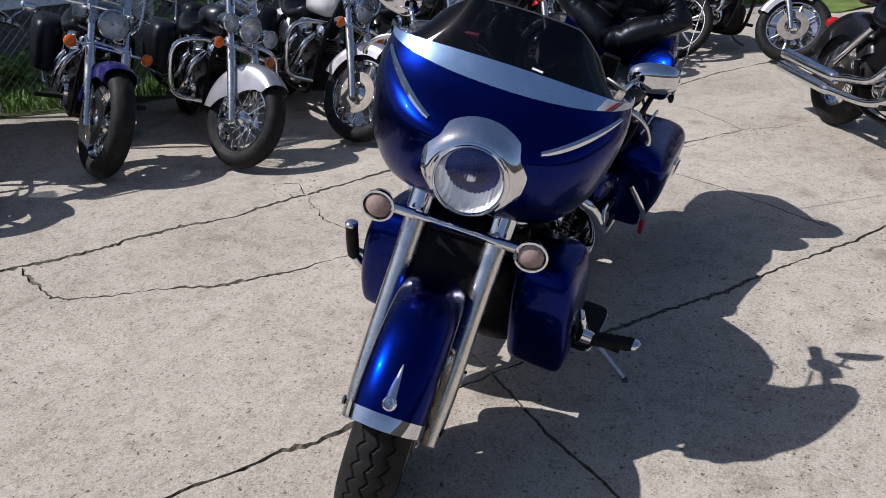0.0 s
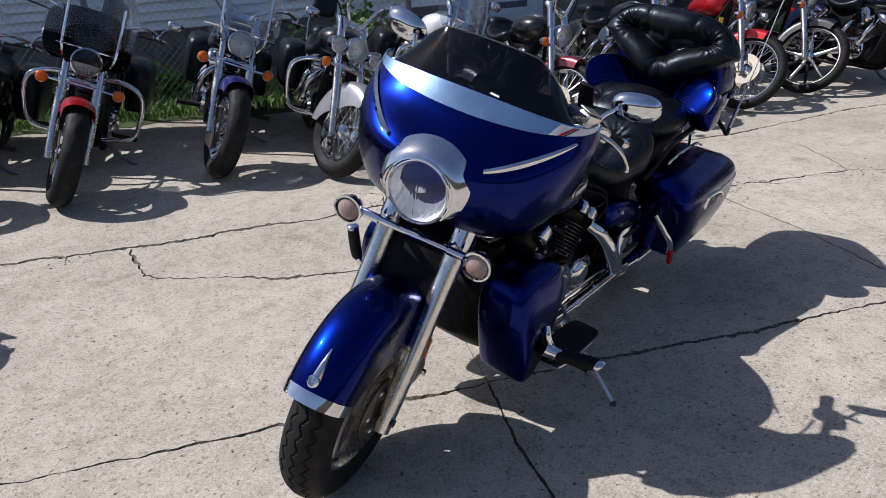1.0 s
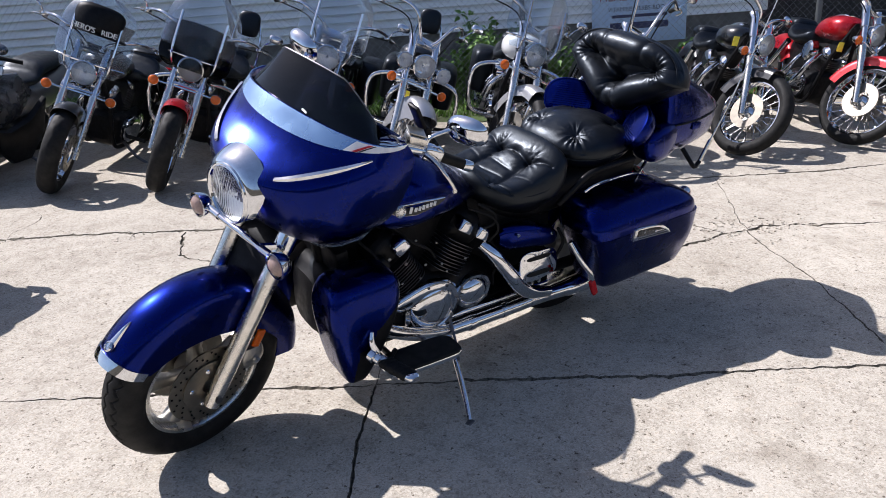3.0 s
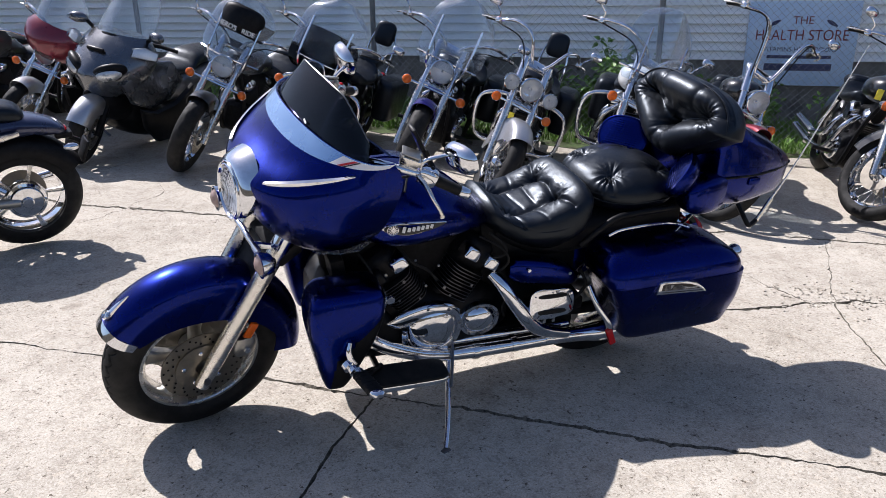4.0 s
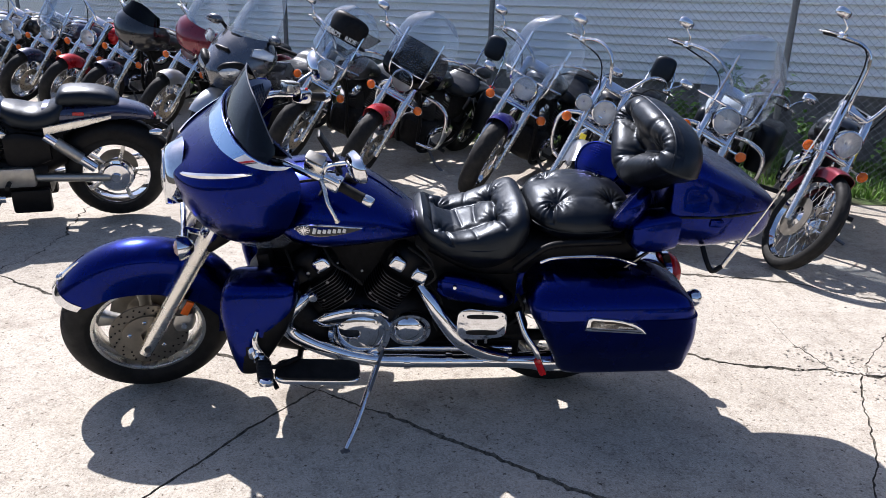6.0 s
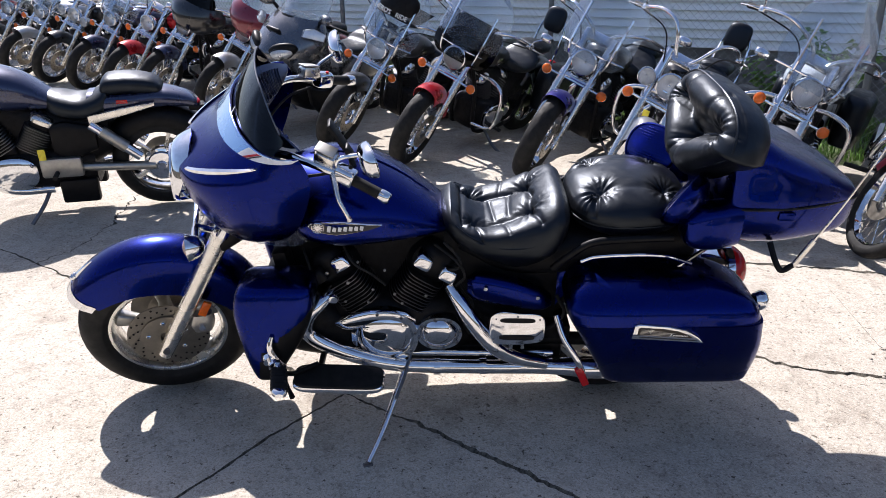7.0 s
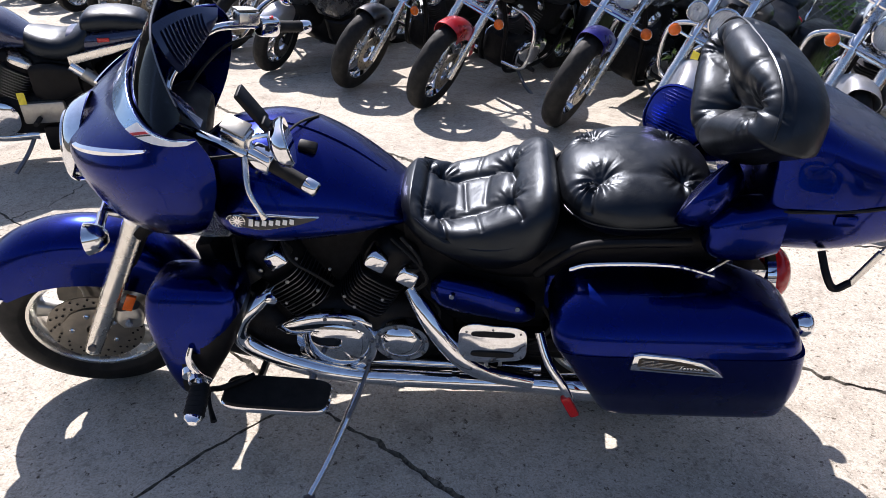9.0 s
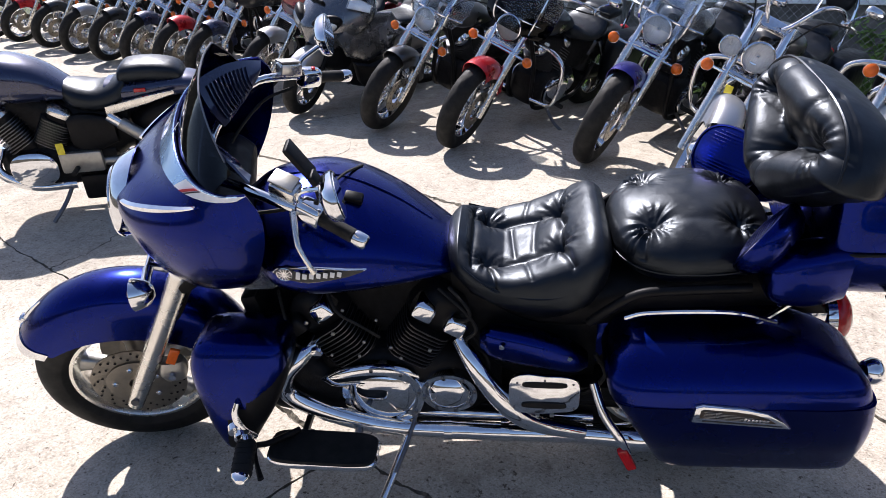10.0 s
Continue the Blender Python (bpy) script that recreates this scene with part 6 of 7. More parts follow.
def wire_spokes(r0, r1, hub_w, count=40, thick=0.0023):
    bars = []
    for k in range(count):
        a = 2 * math.pi * k / count
        s = 1 if k % 2 else -1
        b = a + (0.42 if (k // 2) % 2 else -0.42)
        bars.append(tube([(r0 * math.cos(b), s * hub_w, r0 * math.sin(b)), (r1 * math.cos(a), s * 0.006, r1 * math.sin(a))], thick, 4))
    return join(*bars)


def bike_wheel(root, name, m, R, W, rim, style, discs=(-1,)):
    """A wheel: tyre, rim, hub, spokes of one style, brake disc; style 'wire', 'cast' or 'solid'."""
    rimmat = CHROME if style != "black" else ALLOY
    wheel = cpart(name, (R, W, rim), lambda: hoop([(rim - 0.006, -W * 0.34), (rim + 0.010, -W * 0.34), (rim + 0.006, -W * 0.26), (rim - 0.014, -W * 0.16), (rim - 0.018, 0), (rim - 0.014, W * 0.16), (rim + 0.006, W * 0.26), (rim + 0.010, W * 0.34), (rim - 0.006, W * 0.34), (rim - 0.022, 0), (rim - 0.006, -W * 0.34)], 48), rimmat, root, m, "chrome wheel rim")
    cpart("tyre", (R, W), lambda: tyre(R, W, rim, 40), RUBBER, wheel, None, "black tyre")
    cpart("hub", (), lambda: hoop([(0.0, -0.07), (0.025, -0.07), (0.05, -0.05), (0.035, -0.03), (0.03, 0.0), (0.035, 0.03), (0.05, 0.05), (0.025, 0.07), (0.0, 0.07)], 24), CHROME, wheel)
    if style == "wire":
        cpart("spokes", (R, rim), lambda: wire_spokes(0.042, rim - 0.012, 0.045), CHROME, wheel, None, "crossed wire spokes", "stuff")
    else:
        n = {"cast": 5, "black": 10, "solid": 8}[style]
        for k in range(n):
            cpart("spoke", (R, rim, style), lambda: surface([[Vector((r, y, z)) for y, z in oval(w, t, 3, 8)] for r, w, t in ((0.03, 0.022, 0.02), (0.12, 0.014, 0.012), (rim - 0.008, 0.018, 0.016 if n == 5 else 0.009))], True, True), (CAST if style == "black" and k % 2 else ALLOY), wheel, Matrix.Rotation(2 * math.pi * k / n, 4, "Y"))
        if style == "solid":
            cpart("wheel_dish", (rim,), lambda: hoop([(0.0, -0.075), (0.09, -0.085), (0.13, -0.07), (rim - 0.04, -0.055), (rim - 0.015, -0.05), (rim - 0.015, -0.045), (0.12, -0.06), (0.0, -0.06)], 48), CHROME, wheel)
    for s in discs:
        cpart("brake_disc", (s,), lambda: hoop([(0.07, s * 0.064), (0.135, s * 0.064), (0.135, s * 0.069), (0.07, s * 0.069), (0.07, s * 0.064)], 40), BRAKE, wheel, None, "steel brake disc")
        cpart("disc_holes", (s,), lambda: join(*[lathe([(0, 0), (0.006, 0), (0.006, 0.0012), (0, 0.0012)], 6, Matrix.Translation(((0.092 + 0.024 * (k % 2)) * math.cos(k * 0.314), s * 0.0685 - 0.0006, (0.092 + 0.024 * (k % 2)) * math.sin(k * 0.314))) @ pose(0, 0, 0, 90, 0, 0)) for k in range(20)]), CAST, wheel, None, "", "stuff")
    return wheel


def fork_leg(s):
    return tube([(0.0, s * 0.1, -0.04), (0.10, s * 0.1, 0.16), (0.21, s * 0.1, 0.36), (0.212, s * 0.1, 0.364)], [0.022, 0.028, 0.029, 0.027], 14, 3)


def lamp_bucket(r):
    return lathe([(0, -0.10), (r * 0.4, -0.098), (r * 0.75, -0.08), (r * 0.97, -0.04), (r * 1.02, 0.0), (r * 1.08, 0.004), (r * 1.08, 0.014), (r, 0.018), (r * 0.985, 0.012), (r * 0.95, 0.002), (r * 0.70, -0.055), (r * 0.35, -0.075), (0, -0.08)], 28)


def lamp_glass(r):
    return lathe([(r * 0.99, 0.012), (r * 0.8, 0.022), (r * 0.45, 0.029), (0.001, 0.031)], 28, fill=False)


def round_lamp(root, name, m, r, label, steered):
    b = cpart(name, (r,), lambda: lamp_bucket(r), CHROME, root, steered @ m, label)
    cpart("reflector_bowl", (r,), lambda: lathe([(r * 0.97, 0.010), (r * 0.88, -0.012), (r * 0.70, -0.034), (r * 0.46, -0.050), (r * 0.22, -0.058), (0.001, -0.060)], 28, fill=False), REFLECTOR, b, None, "bright reflector")
    cpart("lens", (r,), lambda: lamp_glass(r), CLEAR, b, None, "clear glass lens")
    cpart("bulb", (r,), lambda: ball(r * 0.17, r * 0.17, r * 0.26, pose(0, 0, -0.030), 12), CHROME, b)
    return b


BARS = {
    "pull": [(0.385, 0.04, 0.98), (0.375, 0.10, 1.06), (0.42, 0.26, 1.12), (0.53, 0.37, 1.10), (0.60, 0.41, 1.07)],
    "ape": [(0.385, 0.04, 0.98), (0.37, 0.09, 1.04), (0.40, 0.16, 1.30), (0.44, 0.25, 1.36), (0.52, 0.37, 1.34)],
    "beach": [(0.385, 0.04, 0.98), (0.37, 0.08, 1.04), (0.40, 0.16, 1.17), (0.50, 0.27, 1.19), (0.64, 0.37, 1.12)],
    "flat": [(0.385, 0.04, 0.98), (0.37, 0.10, 1.02), (0.40, 0.26, 1.06), (0.47, 0.36, 1.05), (0.53, 0.41, 1.03)],
}


def handle_side(kind, s):
    return tube([(x, s * y, z) for x, y, z in BARS[kind]], 0.0125, 10, 4)


def cruiser(u, n, label, colour, fender=None, wheel="wire", R=0.318, W=0.115, bars="pull", shield="", lamps=0, guard=False, bags=False, pad=False, deep=False, steer_by=24, turn=0.0, lean=14.0, group="parked cruisers in the row", rear_style=None, at=None, size=1.0, discs=(-1, 1)):
    """A parked cruiser motorcycle with its front wheel at (u, n)."""
    base = on_ground(spot(u, n) if at is None else at)
    back = math.degrees(math.atan2(ROW_N.y, ROW_N.x)) + turn
    root = thing("cruiser_motorcycle", Matrix.Translation(base) @ pose(0, 0, 0.01, 0, 0, back) @ pose(0, 0, 0, lean, 0, 0) @ Matrix.Scale(size, 4), label, "motorcycle", group)
    fender = fender or colour
    rim = R - W * 0.82
    rake = Vector((0.53, 0, 0.848))
    S = steer(steer_by, Vector((0.06, 0, R)), rake)
    up = Matrix.Translation((0, 0, R))
    bike_wheel(root, "front_wheel", S @ up, R, W, rim, wheel, discs)
    key = (round(R, 3), round(W, 3), deep)
    cpart("front_fender", key, lambda: shell(surface(arc_fender(R + 0.035, 52 if deep else 84 if wheel == "wire" and R > 0.33 else 74, 184 if deep else 168, W * 0.5 + 0.025, (lambda t: 0.05 + 0.11 * math.sin(t * math.pi)) if deep else 0.055)), 0.003), fender, root, S @ up, "painted front mudguard")
    for s in (-1, 1):
        leg = cpart("fork_leg", s, lambda: fork_leg(s), ALLOY, root, S @ up, "alloy fork leg")
        cpart("fork_tube", s, lambda: rod((0.205, s * 0.1, 0.35), (0.40, s * 0.1, 0.70), 0.0215, 14), CHROME, leg, None, "chrome fork tube")
        cpart("fork_cover", s, lambda: rod((0.30, s * 0.1, 0.515), (0.385, s * 0.1, 0.665), 0.030, 14), CHROME, leg)
        ind = cpart("indicator", s, lambda: lathe([(0, -0.05), (0.02, -0.046), (0.032, -0.02), (0.036, 0.0), (0.032, 0.001)], 16, Matrix.Translation((0.20, s * 0.215, 0.70 - 0.318)) @ pose(0, 0, 0, 0, -90, 0)), CHROME, root, S @ up, "chrome indicator housing")
        cpart("lens", s, lambda: lathe([(0, 0.024), (0.018, 0.021), (0.032, 0.008), (0.036, -0.004), (0, -0.004)], 16, Matrix.Translation((0.20, s * 0.215, 0.70 - 0.318)) @ pose(0, 0, 0, 0, -90, 0)), AMBER, ind, None, "amber lens")
        hb = cpart("handlebar", (bars, s), lambda: handle_side(bars, s), CHROME, root, S, "chrome handlebar")
        e = BARS[bars]
        g0, g1 = Vector((e[-1][0], s * e[-1][1], e[-1][2])), Vector((e[-1][0] + 0.105, s * (e[-1][1] + 0.05), e[-1][2] - 0.025))
        cpart("grip", (bars, s), lambda: tube([g0, g0.lerp(g1, 0.5), g1], [0.017, 0.0165, 0.018], 12, 3), RUBBER, hb, None, "black rubber grip")
        cpart("switch_housing", (bars, s), lambda: rbox(0.05, 0.045, 0.045, 0.012, Matrix.Translation(g0 - (g1 - g0) * 0.15) @ pose(0, 0, 0, 0, 10, s * 25)), CHROME, hb)
        cpart("lever", (bars, s), lambda: tube([g0 + Vector((-0.03, s * 0.02, 0)), g0 + Vector((-0.01, s * 0.06, -0.01)), g1 + Vector((-0.03, s * 0.05, -0.01))], [0.007, 0.006, 0.006], 8), ALLOY, hb)
        cpart("mirror_stalk", (bars, s), lambda: tube([g0 + Vector((-0.03, 0, 0.015)), g0 + Vector((-0.045, s * 0.02, 0.06)), g0 + Vector((-0.02, s * 0.07, 0.095))], 0.006, 6), CHROME, hb)
        mr = cpart("mirror", (bars, s), lambda: surface([[g0 + Vector((-0.02 + x, s * 0.085 + a, 0.115 + b)) for a, b in oval(0.052 * w, 0.031 * w, 3.0, 18)] for x, w in ((-0.028, 0.3), (-0.018, 0.75), (0.0, 1.0), (0.008, 1.0), (0.009, 0.9))], True, True), CHROME, hb, None, "chrome mirror")
        cpart("cable", (bars, s), lambda: tube([g0 + Vector((-0.04, 0, -0.01)), Vector((0.40, s * 0.2, e[-1][2] - 0.02)), Vector((0.33, s * 0.10, 0.92)), Vector((0.36, s * 0.04, 0.78))], 0.005, 5), RUBBER, hb)
        cpart("front_peg", s, lambda: rod((0.72, s * 0.16, 0.30), (0.70, s * 0.33, 0.30), 0.016), RUBBER, root)
    cpart("indicator_bar", (), lambda: rod((0.215, -0.19, 0.382), (0.215, 0.19, 0.382), 0.009, 8), CHROME, root, S @ up, "chrome indicator bar")
    cpart("yoke", (), lambda: join(rbox(0.07, 0.26, 0.035, 0.008, pose(0.245, 0, 0.405, 0, -32, 0)), rbox(0.08, 0.26, 0.04, 0.01, pose(0.40, 0, 0.67, 0, -32, 0))), CHROME, root, S @ up)
    round_lamp(root, "headlight", Matrix.Translation((0.235, 0, 0.845)) @ pose(0, 0, 0, 0, -88, 0), 0.083, "round chrome headlight", S)
    if lamps:
        for s in (-1, 1):
            round_lamp(root, "spot_lamp", Matrix.Translation((0.225, s * 0.165, 0.835)) @ pose(0, 0, 0, 0, -88, 0), 0.055, "small chrome spot lamp", S)
        cpart("lamp_bar", (), lambda: rod((0.28, -0.17, 0.79), (0.28, 0.17, 0.79), 0.010), CHROME, root, S)
    if shield in ("clear", "smoke", "banner"):
        def sheet():
            rows = []
            for i in range(13):
                t = i / 12
                w = 0.255 * (1 - 0.62 * (max(0, t - 0.5) / 0.5) ** 3.2) * (0.72 + 0.28 * min(1, t * 4))
                rows.append([Vector((0.215 + 0.20 * t + 0.10 * (j / 9) ** 2, w * j / 9, 0.86 + 0.52 * t - 0.03 * (j / 9) ** 2)) for j in range(-9, 10)])
            return shell(surface(rows), 0.004)
        sc = cpart("windshield", shield == "smoke", sheet, SCREEN, root, S, "clear windshield")
        if shield == "smoke":
            cpart("smoked_panel", (), lambda: shell(surface([[Vector((0.208 + 0.20 * t + 0.10 * (j / 9) ** 2, 0.25 * (1 - 0.30 * abs((t - 0.31) / 0.31) ** 5) * j / 9, 0.84 + 0.50 * t - 0.03 * (j / 9) ** 2)) for j in range(-9, 10)] for t in (0.0, 0.03, 0.08, 0.16, 0.28, 0.4, 0.5, 0.57, 0.61, 0.62)]), 0.003), SMOKE_BLUE, sc, None, "dark smoked panel")
        if shield == "banner":
            cpart("shield_pouch", (), lambda: surface([[Vector((0.345 - h + 0.050 * y * y + 0.30 * z, 0.168 * y, 1.222 + z)) for y, z in ((a * w, b * w) for a, b in oval(1.0, 0.094, 2.7, 32))] for h, w in ((0.0, 0.96), (0.010, 1.0), (0.030, 0.97), (0.042, 0.80), (0.048, 0.4), (0.049, 0.05))], True, True), PLASTIC, sc, None, "black rounded pouch on the windshield")
            cpart("pouch_band", (), lambda: shell(surface([[Vector((0.256 + 0.10 * (j / 9) ** 2 + 0.30 * t, 0.200 * j / 9, 1.128 + 0.058 * t - 0.03 * (j / 9) ** 2)) for j in range(-9, 10)] for t in (0.0, 0.5, 1.0)]), 0.004), PLASTIC, sc, None, "black lettered band")
            for dy in (-0.0012, 0.0012):
                for y, word, turn_by in ((0.066, "HERO'S", -8), (-0.100, "RIDE", 11)):
                    writing("lettering", word, 0.052, Matrix.Translation((0.238 + 0.10 * (y / 0.25) ** 2, y + dy, 1.155)) @ pose(0, 0, 0, 0, 0, -90 + turn_by) @ pose(0, 0, 0, 76, 0, 0), WHITE_PRINT, sc, 0.002, 0.92)
        for s in (-1, 1):
            cpart("shield_strut", s, lambda: tube([(0.30, s * 0.115, 0.80), (0.245, s * 0.15, 0.92), (0.36, s * 0.155, 1.20)], 0.009, 6), CHROME, sc, None, "chrome strut")
        cpart("shield_strip", (), lambda: tube([(0.245 + 0.10 * (j / 3) ** 2, 0.235 * j / 3, 0.92 - 0.02 * (j / 3) ** 2) for j in range(-3, 4)], 0.008, 6), CHROME, sc)
    if shield == "batwing":
        fr = cpart("batwing_fairing", (), lambda: shell(surface([fair_row(z, xn, w, xr, z, -88, 88, 24) for z, xn, w, xr in ((0.80, 0.26, 0.16, 0.40), (0.86, 0.20, 0.25, 0.46), (0.95, 0.19, 0.31, 0.50), (1.04, 0.22, 0.30, 0.50), (1.10, 0.27, 0.24, 0.47))]), 0.005), colour, root, S, "dark batwing fairing")
        cpart("small_screen", (), lambda: shell(surface([fair_row(1.10 + 0.16 * t, 0.27 + 0.07 * t, 0.24 - 0.05 * t, 0.45, 1.10 + 0.08 * t, -75, 75, 20) for t in (0, 0.5, 1)]), 0.003), SMOKE_BLUE, fr, None, "short smoked screen") if colour is not MAROON else cpart("tall_screen", (), lambda: shell(surface([fair_row(1.09 + 0.34 * t, 0.27 + 0.14 * t, 0.24 * (1 - 0.45 * t ** 2.5), 0.47, 1.09 + 0.26 * t, -75, 75, 20) for t in (0, 0.2, 0.4, 0.6, 0.8, 0.92, 1)]), 0.003), MILKY, fr, None, "tall clear screen")
    if guard:
        for s in (-1, 1):
            cpart("crash_bar", s, lambda: tube([(0.56, s * 0.05, 0.70), (0.54, s * 0.22, 0.70), (0.53, s * 0.335, 0.64), (0.54, s * 0.35, 0.48), (0.57, s * 0.30, 0.33), (0.60, s * 0.12, 0.29)], 0.0155, 10, 6), CHROME, root, None, "chrome crash bar")
    # body
    tk = cpart("fuel_tank", (), lambda: body_x([(0.48, 0.05, 0.90, 0.80, 0), (0.53, 0.12, 0.935, 0.755, 0), (0.63, 0.158, 0.945, 0.735, 0), (0.78, 0.150, 0.925, 0.735, 0), (0.92, 0.11, 0.86, 0.735, 0), (1.0, 0.07, 0.80, 0.735, 0)], 2.4, 28), colour, root, None, "painted teardrop fuel tank")
    cpart("tank_cap", (), lambda: body_x([(0.58, 0.03, 0.95, 0.93, 0), (0.66, 0.05, 0.962, 0.92, 0), (0.80, 0.045, 0.94, 0.90, 0), (0.9, 0.03, 0.885, 0.86, 0)], 2.6, 16), CHROME, tk, None, "chrome tank console")
    cpart("rider_seat", (), lambda: tuft(body_x([(0.96, 0.09, 0.78, 0.70, 0), (1.0, 0.14, 0.79, 0.67, 0), (1.12, 0.175, 0.745, 0.65, 0), (1.26, 0.18, 0.77, 0.66, 0), (1.34, 0.15, 0.83, 0.68, 0), (1.37, 0.10, 0.82, 0.70, 0)], 2.6, 30, 5), [((1.12, -0.05), 6), ((1.12, 0.05), 7)], 0.03, 0.008, 0.002), LEATHER, root, None, "black leather seat", "", 80)
    cpart("passenger_seat", (), lambda: body_x([(1.34, 0.09, 0.85, 0.75, 0), (1.38, 0.12, 0.872, 0.75, 0), (1.5, 0.115, 0.872, 0.76, 0), (1.64, 0.09, 0.85, 0.76, 0), (1.66, 0.06, 0.83, 0.77, 0)], 2.6, 24), LEATHER, root, None, "black leather passenger pad", "", 80)
    rr = 0.322
    bike_wheel(root, "rear_wheel", Matrix.Translation((1.60, 0, rr)), rr, 0.150, rr - 0.118, rear_style or wheel, (1,))
    cpart("rear_fender", (), lambda: shell(surface(arc_fender(0.385, 12, 150, 0.105, 0.09)), 0.004), colour, root, Matrix.Translation((1.60, 0, 0.335)) @ Matrix.Rotation(math.pi, 4, "Z"), "painted rear mudguard")
    cpart("tail_light", (), lambda: ball(0.045, 0.055, 0.04, pose(1.95, 0, 0.60), 14), RED_LENS, root, None, "red tail light")
    cpart("crankcase", (), lambda: body_x([(0.62, 0.08, 0.44, 0.26, 0), (0.68, 0.14, 0.48, 0.20, 0), (0.88, 0.155, 0.46, 0.19, 0), (1.08, 0.13, 0.46, 0.21, 0), (1.16, 0.08, 0.42, 0.26, 0)], 3.2, 28), CAST, root, None, "dark engine crankcase")
    for tilt, x in ((-26, 0.80), (26, 0.88)):
        cy = cpart("cylinder", tilt, lambda: body_z([(0.0, -0.055, 0.055, -0.06, 0.06), (0.22, -0.06, 0.06, -0.07, 0.07), (0.26, -0.05, 0.05, -0.06, 0.06)], 3, 16, 2), CAST, root, Matrix.Translation((x, 0, 0.42)) @ pose(0, 0, 0, 0, tilt, 0), "finned engine cylinder")
        cpart("fin_pack", tilt, lambda: join(*[surface([[Vector((a, c, 0.04 + k * 0.019 + h)) for a, c in oval(0.085, 0.098, 3, 18)] for h in (0, 0.004)], True, True) for k in range(9)]), STEEL, cy, None, "", "stuff")
        cpart("rocker_cover", tilt, lambda: body_z([(0.215, -0.07, 0.07, -0.082, 0.082), (0.25, -0.075, 0.075, -0.086, 0.086), (0.285, -0.05, 0.05, -0.06, 0.06)], 3, 20), CHROME, cy, None, "chrome rocker cover")
    for s in (-1, 1):
        cpart("engine_cover", s, lambda: surface([[Vector((a, c, h)) for a, c in oval(0.15 * w, 0.10 * w, 2.6, 28)] for h, w in ((0, 1.0), (0.03, 1.0), (0.04, 0.93), (0.05, 0.7), (0.055, 0.3))], True, True), CHROME, root, side(0.84, s * 0.135, 0.33, s), "chrome engine cover")
        cpart("timing_cover", s, lambda: lathe([(0, 0.05), (0.04, 0.048), (0.062, 0.04), (0.066, 0.0), (0, 0)], 24), CHROME, root, side(1.02, s * 0.115, 0.36, s), "chrome gear cover")
        cpart("down_tube", s, lambda: tube([(0.46, s * 0.02, 0.86), (0.56, s * 0.09, 0.55), (0.62, s * 0.11, 0.28), (0.75, s * 0.12, 0.19), (1.2, s * 0.12, 0.22), (1.35, s * 0.13, 0.45)], 0.017, 8, 4), CAST, root, None, "black frame tube")
        cpart("shock", s, lambda: rod((1.30, s * 0.14, 0.66), (1.56, s * 0.14, 0.40), 0.026, 12), CHROME, root, None, "chrome shock absorber")
        if bags:
            cpart("saddlebag", s, lambda: body_z([(0.33, 1.42, 1.84, *sorted((s * 0.16, s * 0.30))), (0.36, 1.38, 1.88, *sorted((s * 0.15, s * 0.33))), (0.55, 1.36, 1.90, *sorted((s * 0.14, s * 0.34))), (0.66, 1.37, 1.89, *sorted((s * 0.14, s * 0.33))), (0.70, 1.42, 1.84, *sorted((s * 0.15, s * 0.29)))], 4, 28), LEATHER, root, None, "black leather saddlebag")
    cpart("air_cleaner", (), lambda: lathe([(0, 0.07), (0.07, 0.066), (0.085, 0.05), (0.088, 0.0), (0, 0)], 28), CHROME, root, side(0.84, 0.10, 0.62, 1), "round chrome air cleaner")
    for dz, x0 in ((0.0, 0.72), (0.085, 0.98)):
        cpart("exhaust_pipe", dz, lambda: tube([(x0, 0.09, 0.60), (x0 - 0.04, 0.18, 0.52), (x0 + 0.04, 0.21, 0.36 + dz * 0.4), (x0 + 0.25, 0.215, 0.27 + dz), (1.35, 0.22, 0.25 + dz), (1.45, 0.225, 0.25 + dz), (2.0, 0.235, 0.27 + dz)], [0.022, 0.022, 0.024, 0.024, 0.026, 0.037, 0.037], 14), CHROME, root, None, "chrome exhaust pipe")
    cpart("frame_core", (), lambda: join(body_x([(0.45, 0.03, 0.90, 0.75, 0), (0.7, 0.06, 0.74, 0.55, 0), (1.1, 0.09, 0.68, 0.40, 0), (1.35, 0.08, 0.72, 0.40, 0)], 3, 16), rbox(0.36, 0.24, 0.07, 0.02, pose(1.44, 0, 0.33))), CAST, root, None, "black frame")
    if pad:
        sb = cpart("sissy_bar", (), lambda: tube([(1.66, -0.12, 0.62), (1.72, -0.12, 0.92), (1.765, -0.07, 1.07), (1.775, 0, 1.10), (1.765, 0.07, 1.07), (1.72, 0.12, 0.92), (1.66, 0.12, 0.62)], 0.010, 8), CHROME, root, None, "chrome sissy bar")
        cpart("back_pad", (), lambda: body_z([(0.93, 1.70, 1.745, -0.055, 0.055), (0.945, 1.688, 1.752, -0.080, 0.080), (1.00, 1.685, 1.755, -0.098, 0.098), (1.09, 1.70, 1.77, -0.094, 0.094), (1.125, 1.712, 1.772, -0.075, 0.075), (1.14, 1.722, 1.768, -0.045, 0.045)], 2.6, 24), LEATHER, sb, None, "black back pad", "", 80)
    cpart("side_stand", lean, lambda: tube([(0.80, -0.12, 0.22), (0.78, -0.25, 0.13), (0.76, -0.36, 0.10)], 0.012, 8), STEEL, root, None, "steel side stand")
    return root


def tag_card(root, m):
    """A yellow price tag that hangs on a bar."""
    cpart("price_tag", (), lambda: rbox(0.004, 0.045, 0.075, 0.001), YELLOW, root, m, "yellow price tag")


